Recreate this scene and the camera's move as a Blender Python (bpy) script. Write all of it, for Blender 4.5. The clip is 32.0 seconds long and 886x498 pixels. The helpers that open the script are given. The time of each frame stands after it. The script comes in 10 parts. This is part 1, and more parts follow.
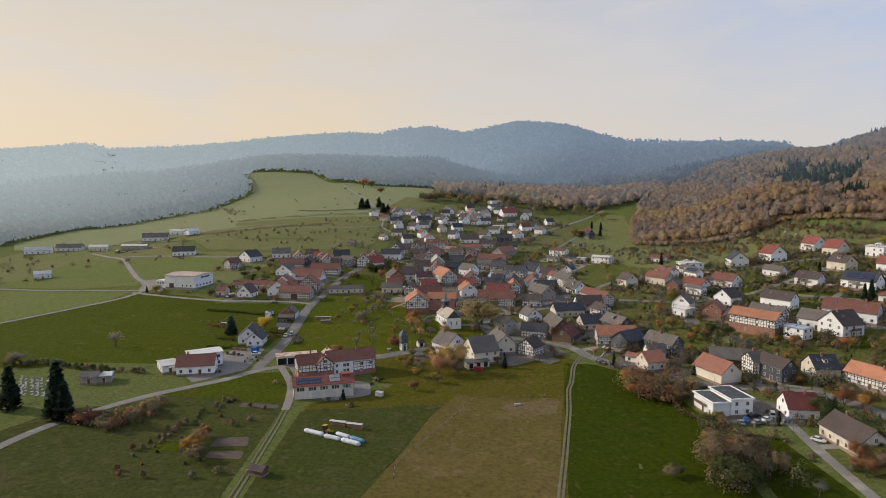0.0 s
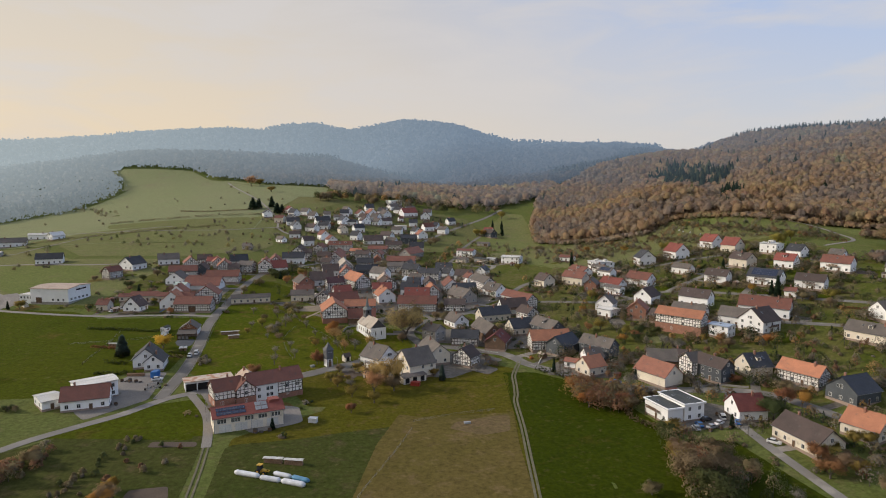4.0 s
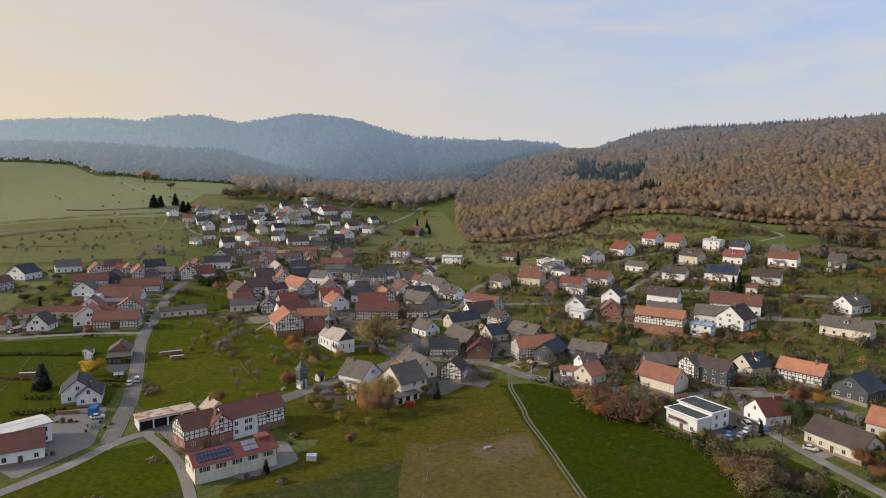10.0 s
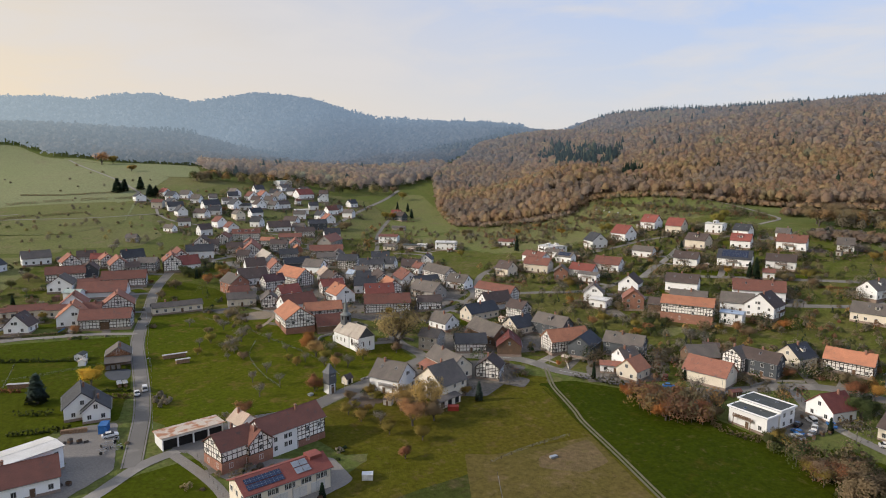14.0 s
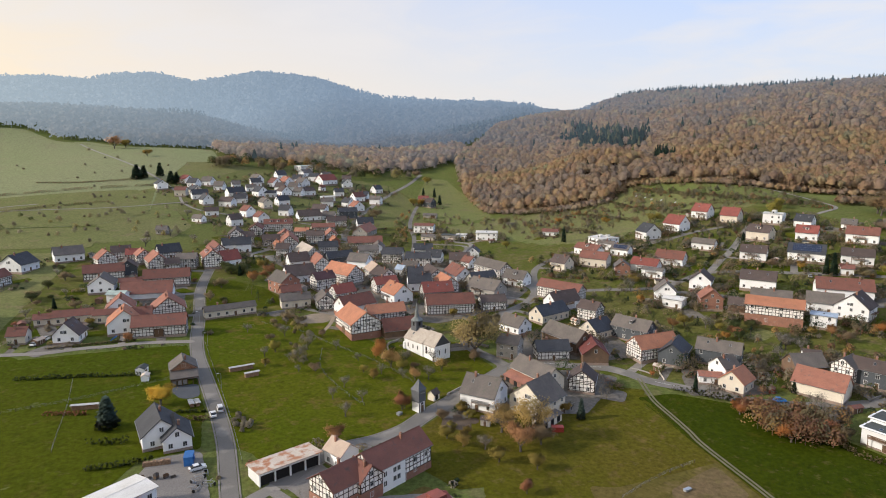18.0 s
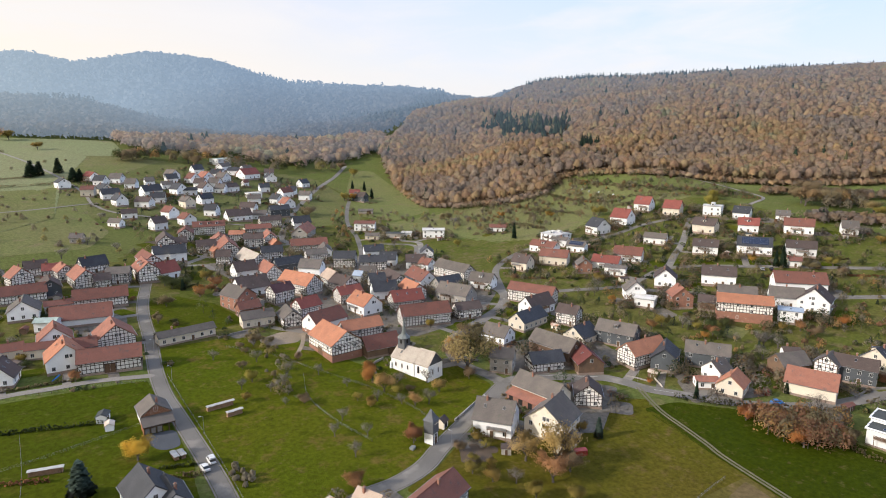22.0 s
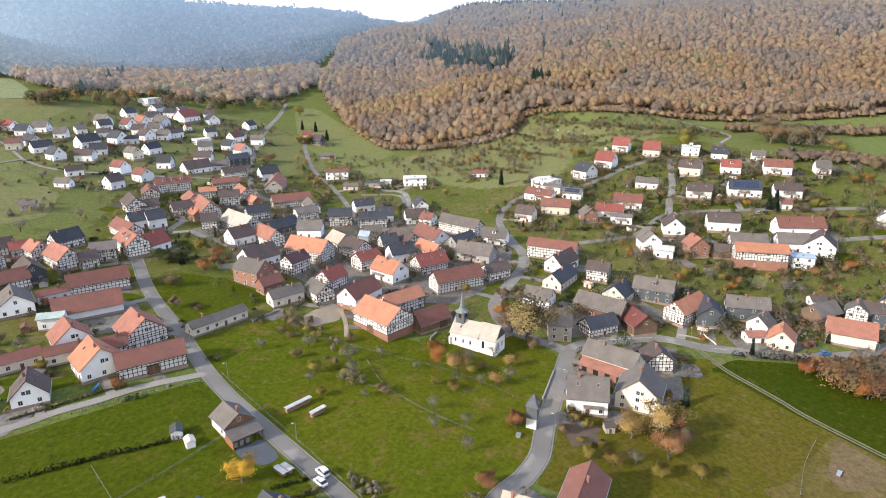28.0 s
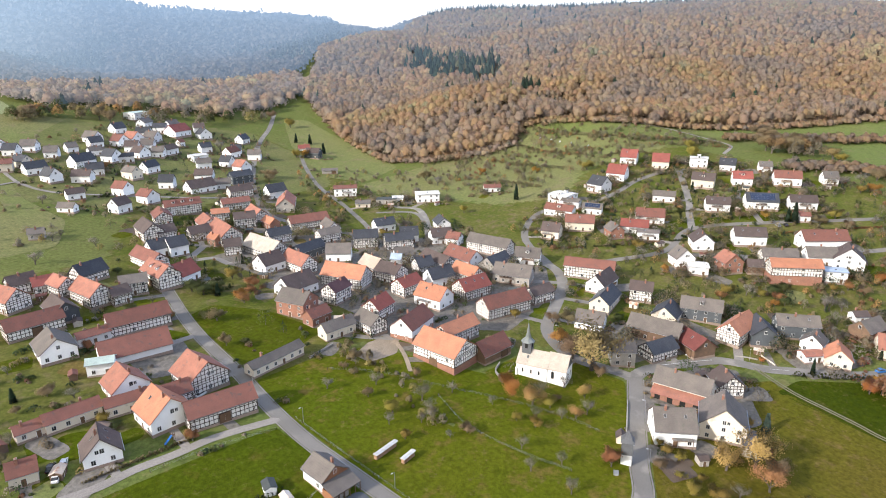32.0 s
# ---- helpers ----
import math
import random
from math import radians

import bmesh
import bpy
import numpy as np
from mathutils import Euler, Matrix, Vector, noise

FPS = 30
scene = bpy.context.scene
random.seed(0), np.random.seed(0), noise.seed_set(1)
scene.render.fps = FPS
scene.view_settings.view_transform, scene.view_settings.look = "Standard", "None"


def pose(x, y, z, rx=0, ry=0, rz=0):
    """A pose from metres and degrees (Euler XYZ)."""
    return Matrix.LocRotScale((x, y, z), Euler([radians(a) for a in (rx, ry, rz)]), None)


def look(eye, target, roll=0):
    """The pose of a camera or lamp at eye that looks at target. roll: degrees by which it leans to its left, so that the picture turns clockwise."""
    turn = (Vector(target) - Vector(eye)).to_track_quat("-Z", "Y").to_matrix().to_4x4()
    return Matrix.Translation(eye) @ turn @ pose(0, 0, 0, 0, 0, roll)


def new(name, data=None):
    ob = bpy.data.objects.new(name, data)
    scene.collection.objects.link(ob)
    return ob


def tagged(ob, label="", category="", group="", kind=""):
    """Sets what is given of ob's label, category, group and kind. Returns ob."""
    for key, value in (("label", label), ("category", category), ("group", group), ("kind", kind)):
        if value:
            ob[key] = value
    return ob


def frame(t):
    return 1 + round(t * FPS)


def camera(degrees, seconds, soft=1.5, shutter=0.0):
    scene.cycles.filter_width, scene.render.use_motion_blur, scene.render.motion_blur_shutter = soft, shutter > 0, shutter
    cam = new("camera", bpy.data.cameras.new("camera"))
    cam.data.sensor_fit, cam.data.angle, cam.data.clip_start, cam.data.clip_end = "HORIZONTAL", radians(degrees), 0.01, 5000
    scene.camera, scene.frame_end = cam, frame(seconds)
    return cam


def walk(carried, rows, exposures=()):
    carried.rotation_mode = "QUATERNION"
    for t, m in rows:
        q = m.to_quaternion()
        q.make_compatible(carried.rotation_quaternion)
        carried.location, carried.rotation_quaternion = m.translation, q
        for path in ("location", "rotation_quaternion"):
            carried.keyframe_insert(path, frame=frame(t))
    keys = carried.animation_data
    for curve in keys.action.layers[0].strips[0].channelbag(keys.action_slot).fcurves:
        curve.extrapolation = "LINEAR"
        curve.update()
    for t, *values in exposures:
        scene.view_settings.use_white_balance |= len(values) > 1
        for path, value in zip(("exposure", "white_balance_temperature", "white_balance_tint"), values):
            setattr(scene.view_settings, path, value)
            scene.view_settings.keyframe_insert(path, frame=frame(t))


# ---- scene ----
cam = camera(69.93, 32.0, soft=1.0)
PATH = [
    (0, look((0.10, 0.16, 79.98), (-0.40, 298.72, 50.60), -0.16)),
    (0.5, look((-2.36, 2.89, 80.14), (4.63, 301.36, 50.73), -0.15)),
    (1, look((-4.87, 5.66, 80.28), (9.74, 303.85, 50.73), -0.11)),
    (1.5, look((-7.42, 8.51, 80.40), (14.67, 306.22, 50.69), -0.08)),
    (2, look((-9.96, 11.41, 80.51), (19.17, 308.50, 50.69), -0.06)),
    (2.5, look((-12.47, 14.31, 80.60), (23.39, 310.66, 50.70), -0.04)),
    (3, look((-14.92, 17.17, 80.67), (27.44, 312.64, 50.66), -0.01)),
    (3.5, look((-17.33, 19.99, 80.71), (31.60, 314.44, 50.61), 0.02)),
    (5.5, look((-26.88, 31.18, 80.76), (42.55, 321.42, 50.17), -0.00)),
    (6, look((-29.32, 33.92, 80.75), (44.60, 323.05, 50.06), 0.05)),
    (6.5, look((-31.88, 36.64, 80.72), (46.44, 324.60, 49.95), 0.08)),
    (7, look((-34.58, 39.42, 80.65), (47.99, 326.18, 49.85), 0.10)),
    (7.5, look((-37.38, 42.32, 80.56), (49.01, 327.95, 49.69), 0.12)),
    (8, look((-40.24, 45.35, 80.43), (49.97, 329.79, 49.47), 0.15)),
    (8.5, look((-43.10, 48.51, 80.30), (50.98, 331.67, 49.25), 0.19)),
    (9, look((-45.93, 51.78, 80.19), (51.97, 333.65, 49.07), 0.21)),
    (9.5, look((-48.68, 55.16, 80.10), (52.92, 335.71, 48.91), 0.23)),
    (10, look((-51.38, 58.64, 80.04), (53.91, 337.81, 48.76), 0.24)),
    (10.5, look((-54.02, 62.21, 80.02), (55.06, 339.91, 48.62), 0.24)),
    (11, look((-56.63, 65.85, 80.03), (56.02, 342.11, 48.52), 0.24)),
    (11.5, look((-59.24, 69.53, 80.07), (56.34, 344.55, 48.36), 0.24)),
    (12, look((-61.88, 73.21, 80.13), (56.18, 347.15, 48.18), 0.25)),
    (12.5, look((-64.50, 76.86, 80.24), (55.75, 349.75, 47.50), 0.27)),
    (13, look((-67.07, 80.45, 80.42), (55.23, 352.18, 45.67), 0.26)),
    (13.5, look((-69.59, 84.02, 80.73), (54.70, 354.49, 43.30), 0.23)),
    (14, look((-72.10, 87.68, 81.19), (52.93, 357.43, 41.15), 0.20)),
    (14.5, look((-74.68, 91.54, 81.82), (51.03, 360.67, 39.85), 0.19)),
    (16.5, look((-85.19, 107.40, 84.79), (38.91, 376.40, 37.47), 0.02)),
    (17, look((-87.81, 111.31, 85.57), (36.25, 380.18, 37.41), 0.03)),
    (17.5, look((-90.39, 115.11, 86.40), (34.05, 383.64, 37.35), 0.05)),
    (18, look((-92.94, 118.87, 87.26), (32.85, 386.58, 37.16), 0.07)),
    (18.5, look((-95.48, 122.61, 88.15), (32.73, 388.99, 37.15), 0.06)),
    (19, look((-98.02, 126.33, 89.08), (33.33, 391.03, 37.31), 0.02)),
    (19.5, look((-100.56, 130.06, 90.04), (34.35, 392.81, 37.45), -0.02)),
    (20, look((-103.10, 133.87, 91.01), (36.45, 394.01, 37.61), -0.06)),
    (20.5, look((-105.64, 137.75, 91.98), (40.62, 394.00, 37.76), -0.08)),
    (21, look((-108.20, 141.68, 92.94), (45.71, 393.22, 37.79), -0.07)),
    (21.5, look((-110.77, 145.63, 93.90), (50.35, 392.34, 37.54), -0.04)),
    (22, look((-113.34, 149.57, 94.86), (52.49, 392.82, 37.18), -0.00)),
    (22.5, look((-115.94, 153.47, 95.83), (53.39, 393.66, 35.54), 0.03)),
    (23, look((-118.59, 157.31, 96.84), (54.04, 394.16, 32.81), 0.04)),
    (23.5, look((-121.31, 161.10, 97.86), (54.55, 394.42, 29.81), 0.00)),
    (24, look((-124.11, 164.86, 98.92), (54.84, 394.68, 27.08), -0.04)),
    (24.5, look((-126.95, 168.66, 100.03), (55.24, 394.84, 24.86), -0.10)),
    (25, look((-129.80, 172.53, 101.16), (55.56, 395.08, 22.96), -0.14)),
    (25.5, look((-132.58, 176.45, 102.31), (55.56, 395.50, 20.97), -0.15)),
    (27.5, look((-143.50, 192.15, 106.81), (50.20, 401.92, 14.73), -0.06)),
    (28, look((-146.13, 195.95, 107.88), (49.20, 404.22, 15.84), -0.06)),
    (28.5, look((-148.66, 199.59, 108.87), (48.24, 406.40, 16.90), -0.07)),
    (29, look((-151.14, 203.21, 109.85), (47.34, 408.57, 18.02), -0.08)),
    (29.5, look((-153.62, 206.89, 110.83), (46.42, 410.79, 19.13), -0.09)),
    (30, look((-156.11, 210.69, 111.83), (45.52, 413.05, 20.18), -0.12)),
    (30.5, look((-158.61, 214.63, 112.82), (44.74, 415.30, 21.29), -0.16)),
    (31, look((-161.12, 218.70, 113.81), (43.95, 417.66, 22.36), -0.19)),
    (31.5, look((-163.59, 222.88, 114.79), (43.19, 420.05, 23.33), -0.20)),
    (32, look((-166.05, 227.15, 115.78), (42.62, 422.35, 24.38), -0.21)),
]
EXPOSURE = ((0.0, -0.36, 6420, 10), (9.0, -0.36, 6420, 10), (14.0, -0.20, 6330, 10), (19.0, 0.08, 6250, 10), (25.0, 0.42, 6120, 10), (28.0, 0.68, 6050, 10), (32.0, 0.74, 6050, 10))
walk(cam, PATH, EXPOSURE)

# ---- sky and sun: a low hazy autumn sun from the west, thin cloud veil ----
SUN_AZ, SUN_EL = radians(-76.0), radians(26.0)


def make_world():
    w = bpy.data.worlds.new("sky")
    w.use_nodes = True
    scene.world = w
    n, ln = w.node_tree.nodes, w.node_tree.links
    n.clear()
    out = n.new("ShaderNodeOutputWorld")
    bg = n.new("ShaderNodeBackground")
    sky = n.new("ShaderNodeTexSky")
    sky.sky_type = "NISHITA"
    sky.sun_disc = False
    sky.sun_elevation, sky.sun_rotation = SUN_EL, SUN_AZ
    sky.dust_density, sky.air_density = 3.0, 1.2
    scale = n.new("ShaderNodeVectorMath")
    scale.operation = "SCALE"
    scale.inputs["Scale"].default_value = 0.10
    ln.new(sky.outputs[0], scale.inputs[0])
    co = n.new("ShaderNodeTexCoord")
    # warm side towards the sun, blue side away from it
    dot = n.new("ShaderNodeVectorMath")
    dot.operation = "DOT_PRODUCT"
    dot.inputs[1].default_value = (-0.99, 0.14, 0.0)
    ln.new(co.outputs["Generated"], dot.inputs[0])
    side = n.new("ShaderNodeMapRange")
    side.inputs[1].default_value, side.inputs[2].default_value = -0.85, 0.45
    side.interpolation_type = "SMOOTHSTEP"
    ln.new(dot.outputs["Value"], side.inputs[0])
    sep = n.new("ShaderNodeSeparateXYZ")
    ln.new(co.outputs["Generated"], sep.inputs[0])
    up = n.new("ShaderNodeMapRange")
    up.inputs[1].default_value, up.inputs[2].default_value = 0.02, 0.42
    ln.new(sep.outputs["Z"], up.inputs[0])

    def mix(a, b, f):
        m = n.new("ShaderNodeMix")
        m.data_type = "RGBA"
        for sock, v in ((m.inputs[6], a), (m.inputs[7], b), (m.inputs[0], f)):
            if hasattr(v, "links"):
                ln.new(v, sock)
            else:
                sock.default_value = v
        return m.outputs[2]

    low = mix((0.68, 0.69, 0.70, 1), (0.92, 0.74, 0.53, 1), side.outputs[0])
    high = mix((0.24, 0.48, 1.00, 1), (0.62, 0.60, 0.57, 1), side.outputs[0])
    veil = mix(low, high, up.outputs[0])
    mp = n.new("ShaderNodeMapping")
    mp.inputs["Scale"].default_value = (2.6, 2.6, 10.0)
    ln.new(co.outputs["Generated"], mp.inputs[0])
    no = n.new("ShaderNodeTexNoise")
    no.inputs["Scale"].default_value = 1.7
    no.inputs["Detail"].default_value = 6.0
    no.inputs["Roughness"].default_value = 0.55
    no.inputs["Distortion"].default_value = 0.4
    ln.new(mp.outputs[0], no.inputs["Vector"])
    cl = n.new("ShaderNodeMapRange")
    cl.inputs[1].default_value, cl.inputs[2].default_value = 0.44, 0.68
    cl.inputs[3].default_value, cl.inputs[4].default_value = 0.0, 0.70
    ln.new(no.outputs[0], cl.inputs[0])
    clouds = mix(veil, (0.74, 0.69, 0.66, 1), cl.outputs[0])
    col = mix(scale.outputs[0], clouds, 0.86)
    ln.new(col, bg.inputs[0])
    bg.inputs[1].default_value = 1.27
    ln.new(bg.outputs[0], out.inputs[0])


make_world()
sun_data = bpy.data.lights.new("sun", "SUN")
sun_data.energy, sun_data.angle, sun_data.color = 4.2, radians(3.0), (1.0, 0.90, 0.79)
sun = new("sun", sun_data)
sun.matrix_world = look((0, 0, 300), (-math.sin(SUN_AZ) * math.cos(SUN_EL), -math.cos(SUN_AZ) * math.cos(SUN_EL), 300 - math.sin(SUN_EL)))


# ---- materials ----
def nodes_of(name):
    m = bpy.data.materials.new(name)
    m.use_nodes = True
    nt = m.node_tree
    return m, nt.nodes, nt.links, nt.nodes["Principled BSDF"]


def surface(name, base, other=None, scale=1.0, fine=12.0, rough=0.85, bump=0.25, spread=0.18, metal=0.0, stain=None, stain_at=0.62, rows=0.0, row_axis="Z", obj=True, spec=0.3):
    """A two-scale weathered surface in object (or world) space. rows: courses or boards per metre."""
    m, n, ln, bsdf = nodes_of(name)
    if other is None:
        other = tuple(c * 0.72 for c in base)
    co = n.new("ShaderNodeTexCoord")
    geo = n.new("ShaderNodeNewGeometry")
    vec = co.outputs["Object"] if obj else geo.outputs["Position"]
    info = n.new("ShaderNodeObjectInfo")
    shift = n.new("ShaderNodeVectorMath")
    shift.operation = "MULTIPLY_ADD"
    shift.inputs[1].default_value = (37.0, 53.0, 71.0)
    ln.new(info.outputs["Random"], shift.inputs[0])
    ln.new(vec, shift.inputs[2])
    big = n.new("ShaderNodeTexNoise")
    big.inputs["Scale"].default_value, big.inputs["Detail"].default_value = scale, 5.0
    ln.new(shift.outputs[0], big.inputs["Vector"])
    small = n.new("ShaderNodeTexNoise")
    small.inputs["Scale"].default_value, small.inputs["Detail"].default_value = fine, 3.0
    ln.new(shift.outputs[0], small.inputs["Vector"])
    r = n.new("ShaderNodeMapRange")
    r.inputs[1].default_value, r.inputs[2].default_value = 0.32, 0.68
    ln.new(big.outputs[0], r.inputs[0])
    mx = n.new("ShaderNodeMix")
    mx.data_type = "RGBA"
    mx.inputs[6].default_value, mx.inputs[7].default_value = (*base, 1), (*other, 1)
    ln.new(r.outputs[0], mx.inputs[0])
    hsv = n.new("ShaderNodeHueSaturation")
    val = n.new("ShaderNodeMapRange")
    val.inputs[1].default_value, val.inputs[2].default_value = 0.3, 0.7
    val.inputs[3].default_value, val.inputs[4].default_value = 1 - spread, 1 + spread
    ln.new(small.outputs[0], val.inputs[0])
    rv = n.new("ShaderNodeMapRange")
    rv.inputs[3].default_value, rv.inputs[4].default_value = 0.86, 1.12
    ln.new(info.outputs["Random"], rv.inputs[0])
    mul = n.new("ShaderNodeMath")
    mul.operation = "MULTIPLY"
    ln.new(val.outputs[0], mul.inputs[0])
    ln.new(rv.outputs[0], mul.inputs[1])
    ln.new(mul.outputs[0], hsv.inputs["Value"])
    col = mx.outputs[2]
    if stain:
        st = n.new("ShaderNodeTexNoise")
        st.inputs["Scale"].default_value, st.inputs["Detail"].default_value = scale * 2.3, 6.0
        ln.new(shift.outputs[0], st.inputs["Vector"])
        sr = n.new("ShaderNodeMapRange")
        sr.inputs[1].default_value, sr.inputs[2].default_value = stain_at - 0.06, stain_at + 0.08
        ln.new(st.outputs[0], sr.inputs[0])
        sm = n.new("ShaderNodeMix")
        sm.data_type = "RGBA"
        ln.new(sr.outputs[0], sm.inputs[0])
        ln.new(col, sm.inputs[6])
        sm.inputs[7].default_value = (*stain, 1)
        col = sm.outputs[2]
    ln.new(col, hsv.inputs["Color"])
    ln.new(hsv.outputs[0], bsdf.inputs["Base Color"])
    height = small.outputs[0]
    if rows:
        wv = n.new("ShaderNodeTexWave")
        wv.wave_type, wv.bands_direction, wv.wave_profile = "BANDS", row_axis, "SAW"
        wv.inputs["Scale"].default_value = rows * 0.314
        wv.inputs["Distortion"].default_value = 0.6
        wv.inputs["Detail Scale"].default_value = 4.0
        ln.new(vec, wv.inputs["Vector"])
        ad = n.new("ShaderNodeMath")
        ad.operation = "MULTIPLY_ADD"
        ln.new(wv.outputs["Fac"], ad.inputs[0])
        ad.inputs[1].default_value = 1.6
        ln.new(small.outputs[0], ad.inputs[2])
        height = ad.outputs[0]
    b = n.new("ShaderNodeBump")
    b.inputs["Strength"].default_value, b.inputs["Distance"].default_value = bump, 0.05
    ln.new(height, b.inputs["Height"])
    ln.new(b.outputs[0], bsdf.inputs["Normal"])
    bsdf.inputs["Roughness"].default_value, bsdf.inputs["Metallic"].default_value = rough, metal
    bsdf.inputs["Specular IOR Level"].default_value = spec
    return m


def add_haze_glow(n, ln, bsdf, geo, hsv, start=640.0, fading=0.45):
    # distant backdrop: haze painted as emission, stronger far out and towards the sun
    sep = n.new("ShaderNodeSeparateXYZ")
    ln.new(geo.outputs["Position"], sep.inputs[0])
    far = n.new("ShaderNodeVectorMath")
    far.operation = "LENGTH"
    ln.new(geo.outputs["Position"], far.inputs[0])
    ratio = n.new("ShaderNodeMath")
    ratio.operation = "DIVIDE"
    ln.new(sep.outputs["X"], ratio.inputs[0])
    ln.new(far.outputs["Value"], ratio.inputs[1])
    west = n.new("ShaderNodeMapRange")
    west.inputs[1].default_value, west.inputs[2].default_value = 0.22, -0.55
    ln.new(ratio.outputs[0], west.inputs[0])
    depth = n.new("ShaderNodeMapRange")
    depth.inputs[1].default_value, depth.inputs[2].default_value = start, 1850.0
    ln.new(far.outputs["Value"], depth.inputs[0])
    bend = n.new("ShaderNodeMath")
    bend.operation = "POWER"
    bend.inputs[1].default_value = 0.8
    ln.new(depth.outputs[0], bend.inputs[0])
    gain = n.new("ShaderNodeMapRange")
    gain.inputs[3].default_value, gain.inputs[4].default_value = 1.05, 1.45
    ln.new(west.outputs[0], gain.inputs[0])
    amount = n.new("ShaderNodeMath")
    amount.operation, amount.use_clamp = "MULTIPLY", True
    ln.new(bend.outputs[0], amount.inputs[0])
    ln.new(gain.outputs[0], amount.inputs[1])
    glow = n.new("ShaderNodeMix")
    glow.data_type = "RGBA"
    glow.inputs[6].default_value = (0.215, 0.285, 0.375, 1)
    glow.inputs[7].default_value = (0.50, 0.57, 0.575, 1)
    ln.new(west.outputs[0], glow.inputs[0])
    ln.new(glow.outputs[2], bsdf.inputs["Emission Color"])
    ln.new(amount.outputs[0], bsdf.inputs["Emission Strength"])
    # the base colour is darkened in step with the haze glow
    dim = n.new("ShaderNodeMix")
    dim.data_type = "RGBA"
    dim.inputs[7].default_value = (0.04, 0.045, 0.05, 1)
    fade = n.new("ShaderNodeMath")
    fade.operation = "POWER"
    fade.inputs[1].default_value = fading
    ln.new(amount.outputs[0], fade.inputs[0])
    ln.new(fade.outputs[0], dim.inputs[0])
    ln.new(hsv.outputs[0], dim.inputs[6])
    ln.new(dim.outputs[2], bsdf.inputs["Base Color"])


def soft_leaves(n, ln, bsdf, local, share=0.42):
    """Leaves scatter light as the whole crown does: the mesh stores each clump's outward direction."""
    at = n.new("ShaderNodeAttribute")
    at.attribute_name = "dome"
    src = at.outputs["Vector"]
    if local:
        vt = n.new("ShaderNodeVectorTransform")
        vt.vector_type, vt.convert_from, vt.convert_to = "NORMAL", "OBJECT", "WORLD"
        ln.new(src, vt.inputs[0])
        src = vt.outputs[0]
    nz = n.new("ShaderNodeVectorMath")
    nz.operation = "NORMALIZE"
    ln.new(src, nz.inputs[0])
    ln.new(nz.outputs[0], bsdf.inputs["Normal"])
    tr = n.new("ShaderNodeBsdfTranslucent")
    ln.new(bsdf.inputs["Base Color"].links[0].from_socket, tr.inputs["Color"])
    mx = n.new("ShaderNodeMixShader")
    mx.inputs[0].default_value = share
    ln.new(bsdf.outputs[0], mx.inputs[1])
    ln.new(tr.outputs[0], mx.inputs[2])
    ln.new(mx.outputs[0], n["Material Output"].inputs["Surface"])


def tint_foliage(name, spread=0.07, rough=0.8, air=(), share=0.42):
    """Leaves: the species' colour is stored per tree, each clump varies."""
    m, n, ln, bsdf = nodes_of(name)
    at = n.new("ShaderNodeAttribute")
    at.attribute_name = "species"
    geo = n.new("ShaderNodeNewGeometry")
    hsv = n.new("ShaderNodeHueSaturation")
    v = n.new("ShaderNodeMapRange")
    v.inputs[3].default_value, v.inputs[4].default_value = 1 - spread, 1 + spread
    ln.new(geo.outputs["Random Per Island"], v.inputs[0])
    ln.new(v.outputs[0], hsv.inputs["Value"])
    hue = n.new("ShaderNodeMapRange")
    hue.inputs[3].default_value, hue.inputs[4].default_value = 0.485, 0.52
    ln.new(geo.outputs["Random Per Island"], hue.inputs[0])
    ln.new(hue.outputs[0], hsv.inputs["Hue"])
    ln.new(at.outputs["Color"], hsv.inputs["Color"])
    ln.new(hsv.outputs[0], bsdf.inputs["Base Color"])
    bsdf.inputs["Roughness"].default_value = rough
    bsdf.inputs["Specular IOR Level"].default_value = 0.15
    soft_leaves(n, ln, bsdf, False, share)
    # haze glow painted over the leaf colour
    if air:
        add_haze_glow(n, ln, bsdf, geo, hsv, *air)
    return m


def leaf_mat(name, colour, spread=0.2):
    m, n, ln, bsdf = nodes_of(name)
    geo = n.new("ShaderNodeNewGeometry")
    info = n.new("ShaderNodeObjectInfo")
    hsv = n.new("ShaderNodeHueSaturation")
    hsv.inputs["Color"].default_value = (*colour, 1)
    v = n.new("ShaderNodeMapRange")
    v.inputs[3].default_value, v.inputs[4].default_value = 1 - spread, 1 + spread
    ln.new(geo.outputs["Random Per Island"], v.inputs[0])
    ln.new(v.outputs[0], hsv.inputs["Value"])
    h = n.new("ShaderNodeMapRange")
    h.inputs[3].default_value, h.inputs[4].default_value = 0.48, 0.52
    ln.new(info.outputs["Random"], h.inputs[0])
    ln.new(h.outputs[0], hsv.inputs["Hue"])
    ln.new(hsv.outputs[0], bsdf.inputs["Base Color"])
    bsdf.inputs["Roughness"].default_value = 0.75
    bsdf.inputs["Specular IOR Level"].default_value = 0.15
    soft_leaves(n, ln, bsdf, True)
    return m


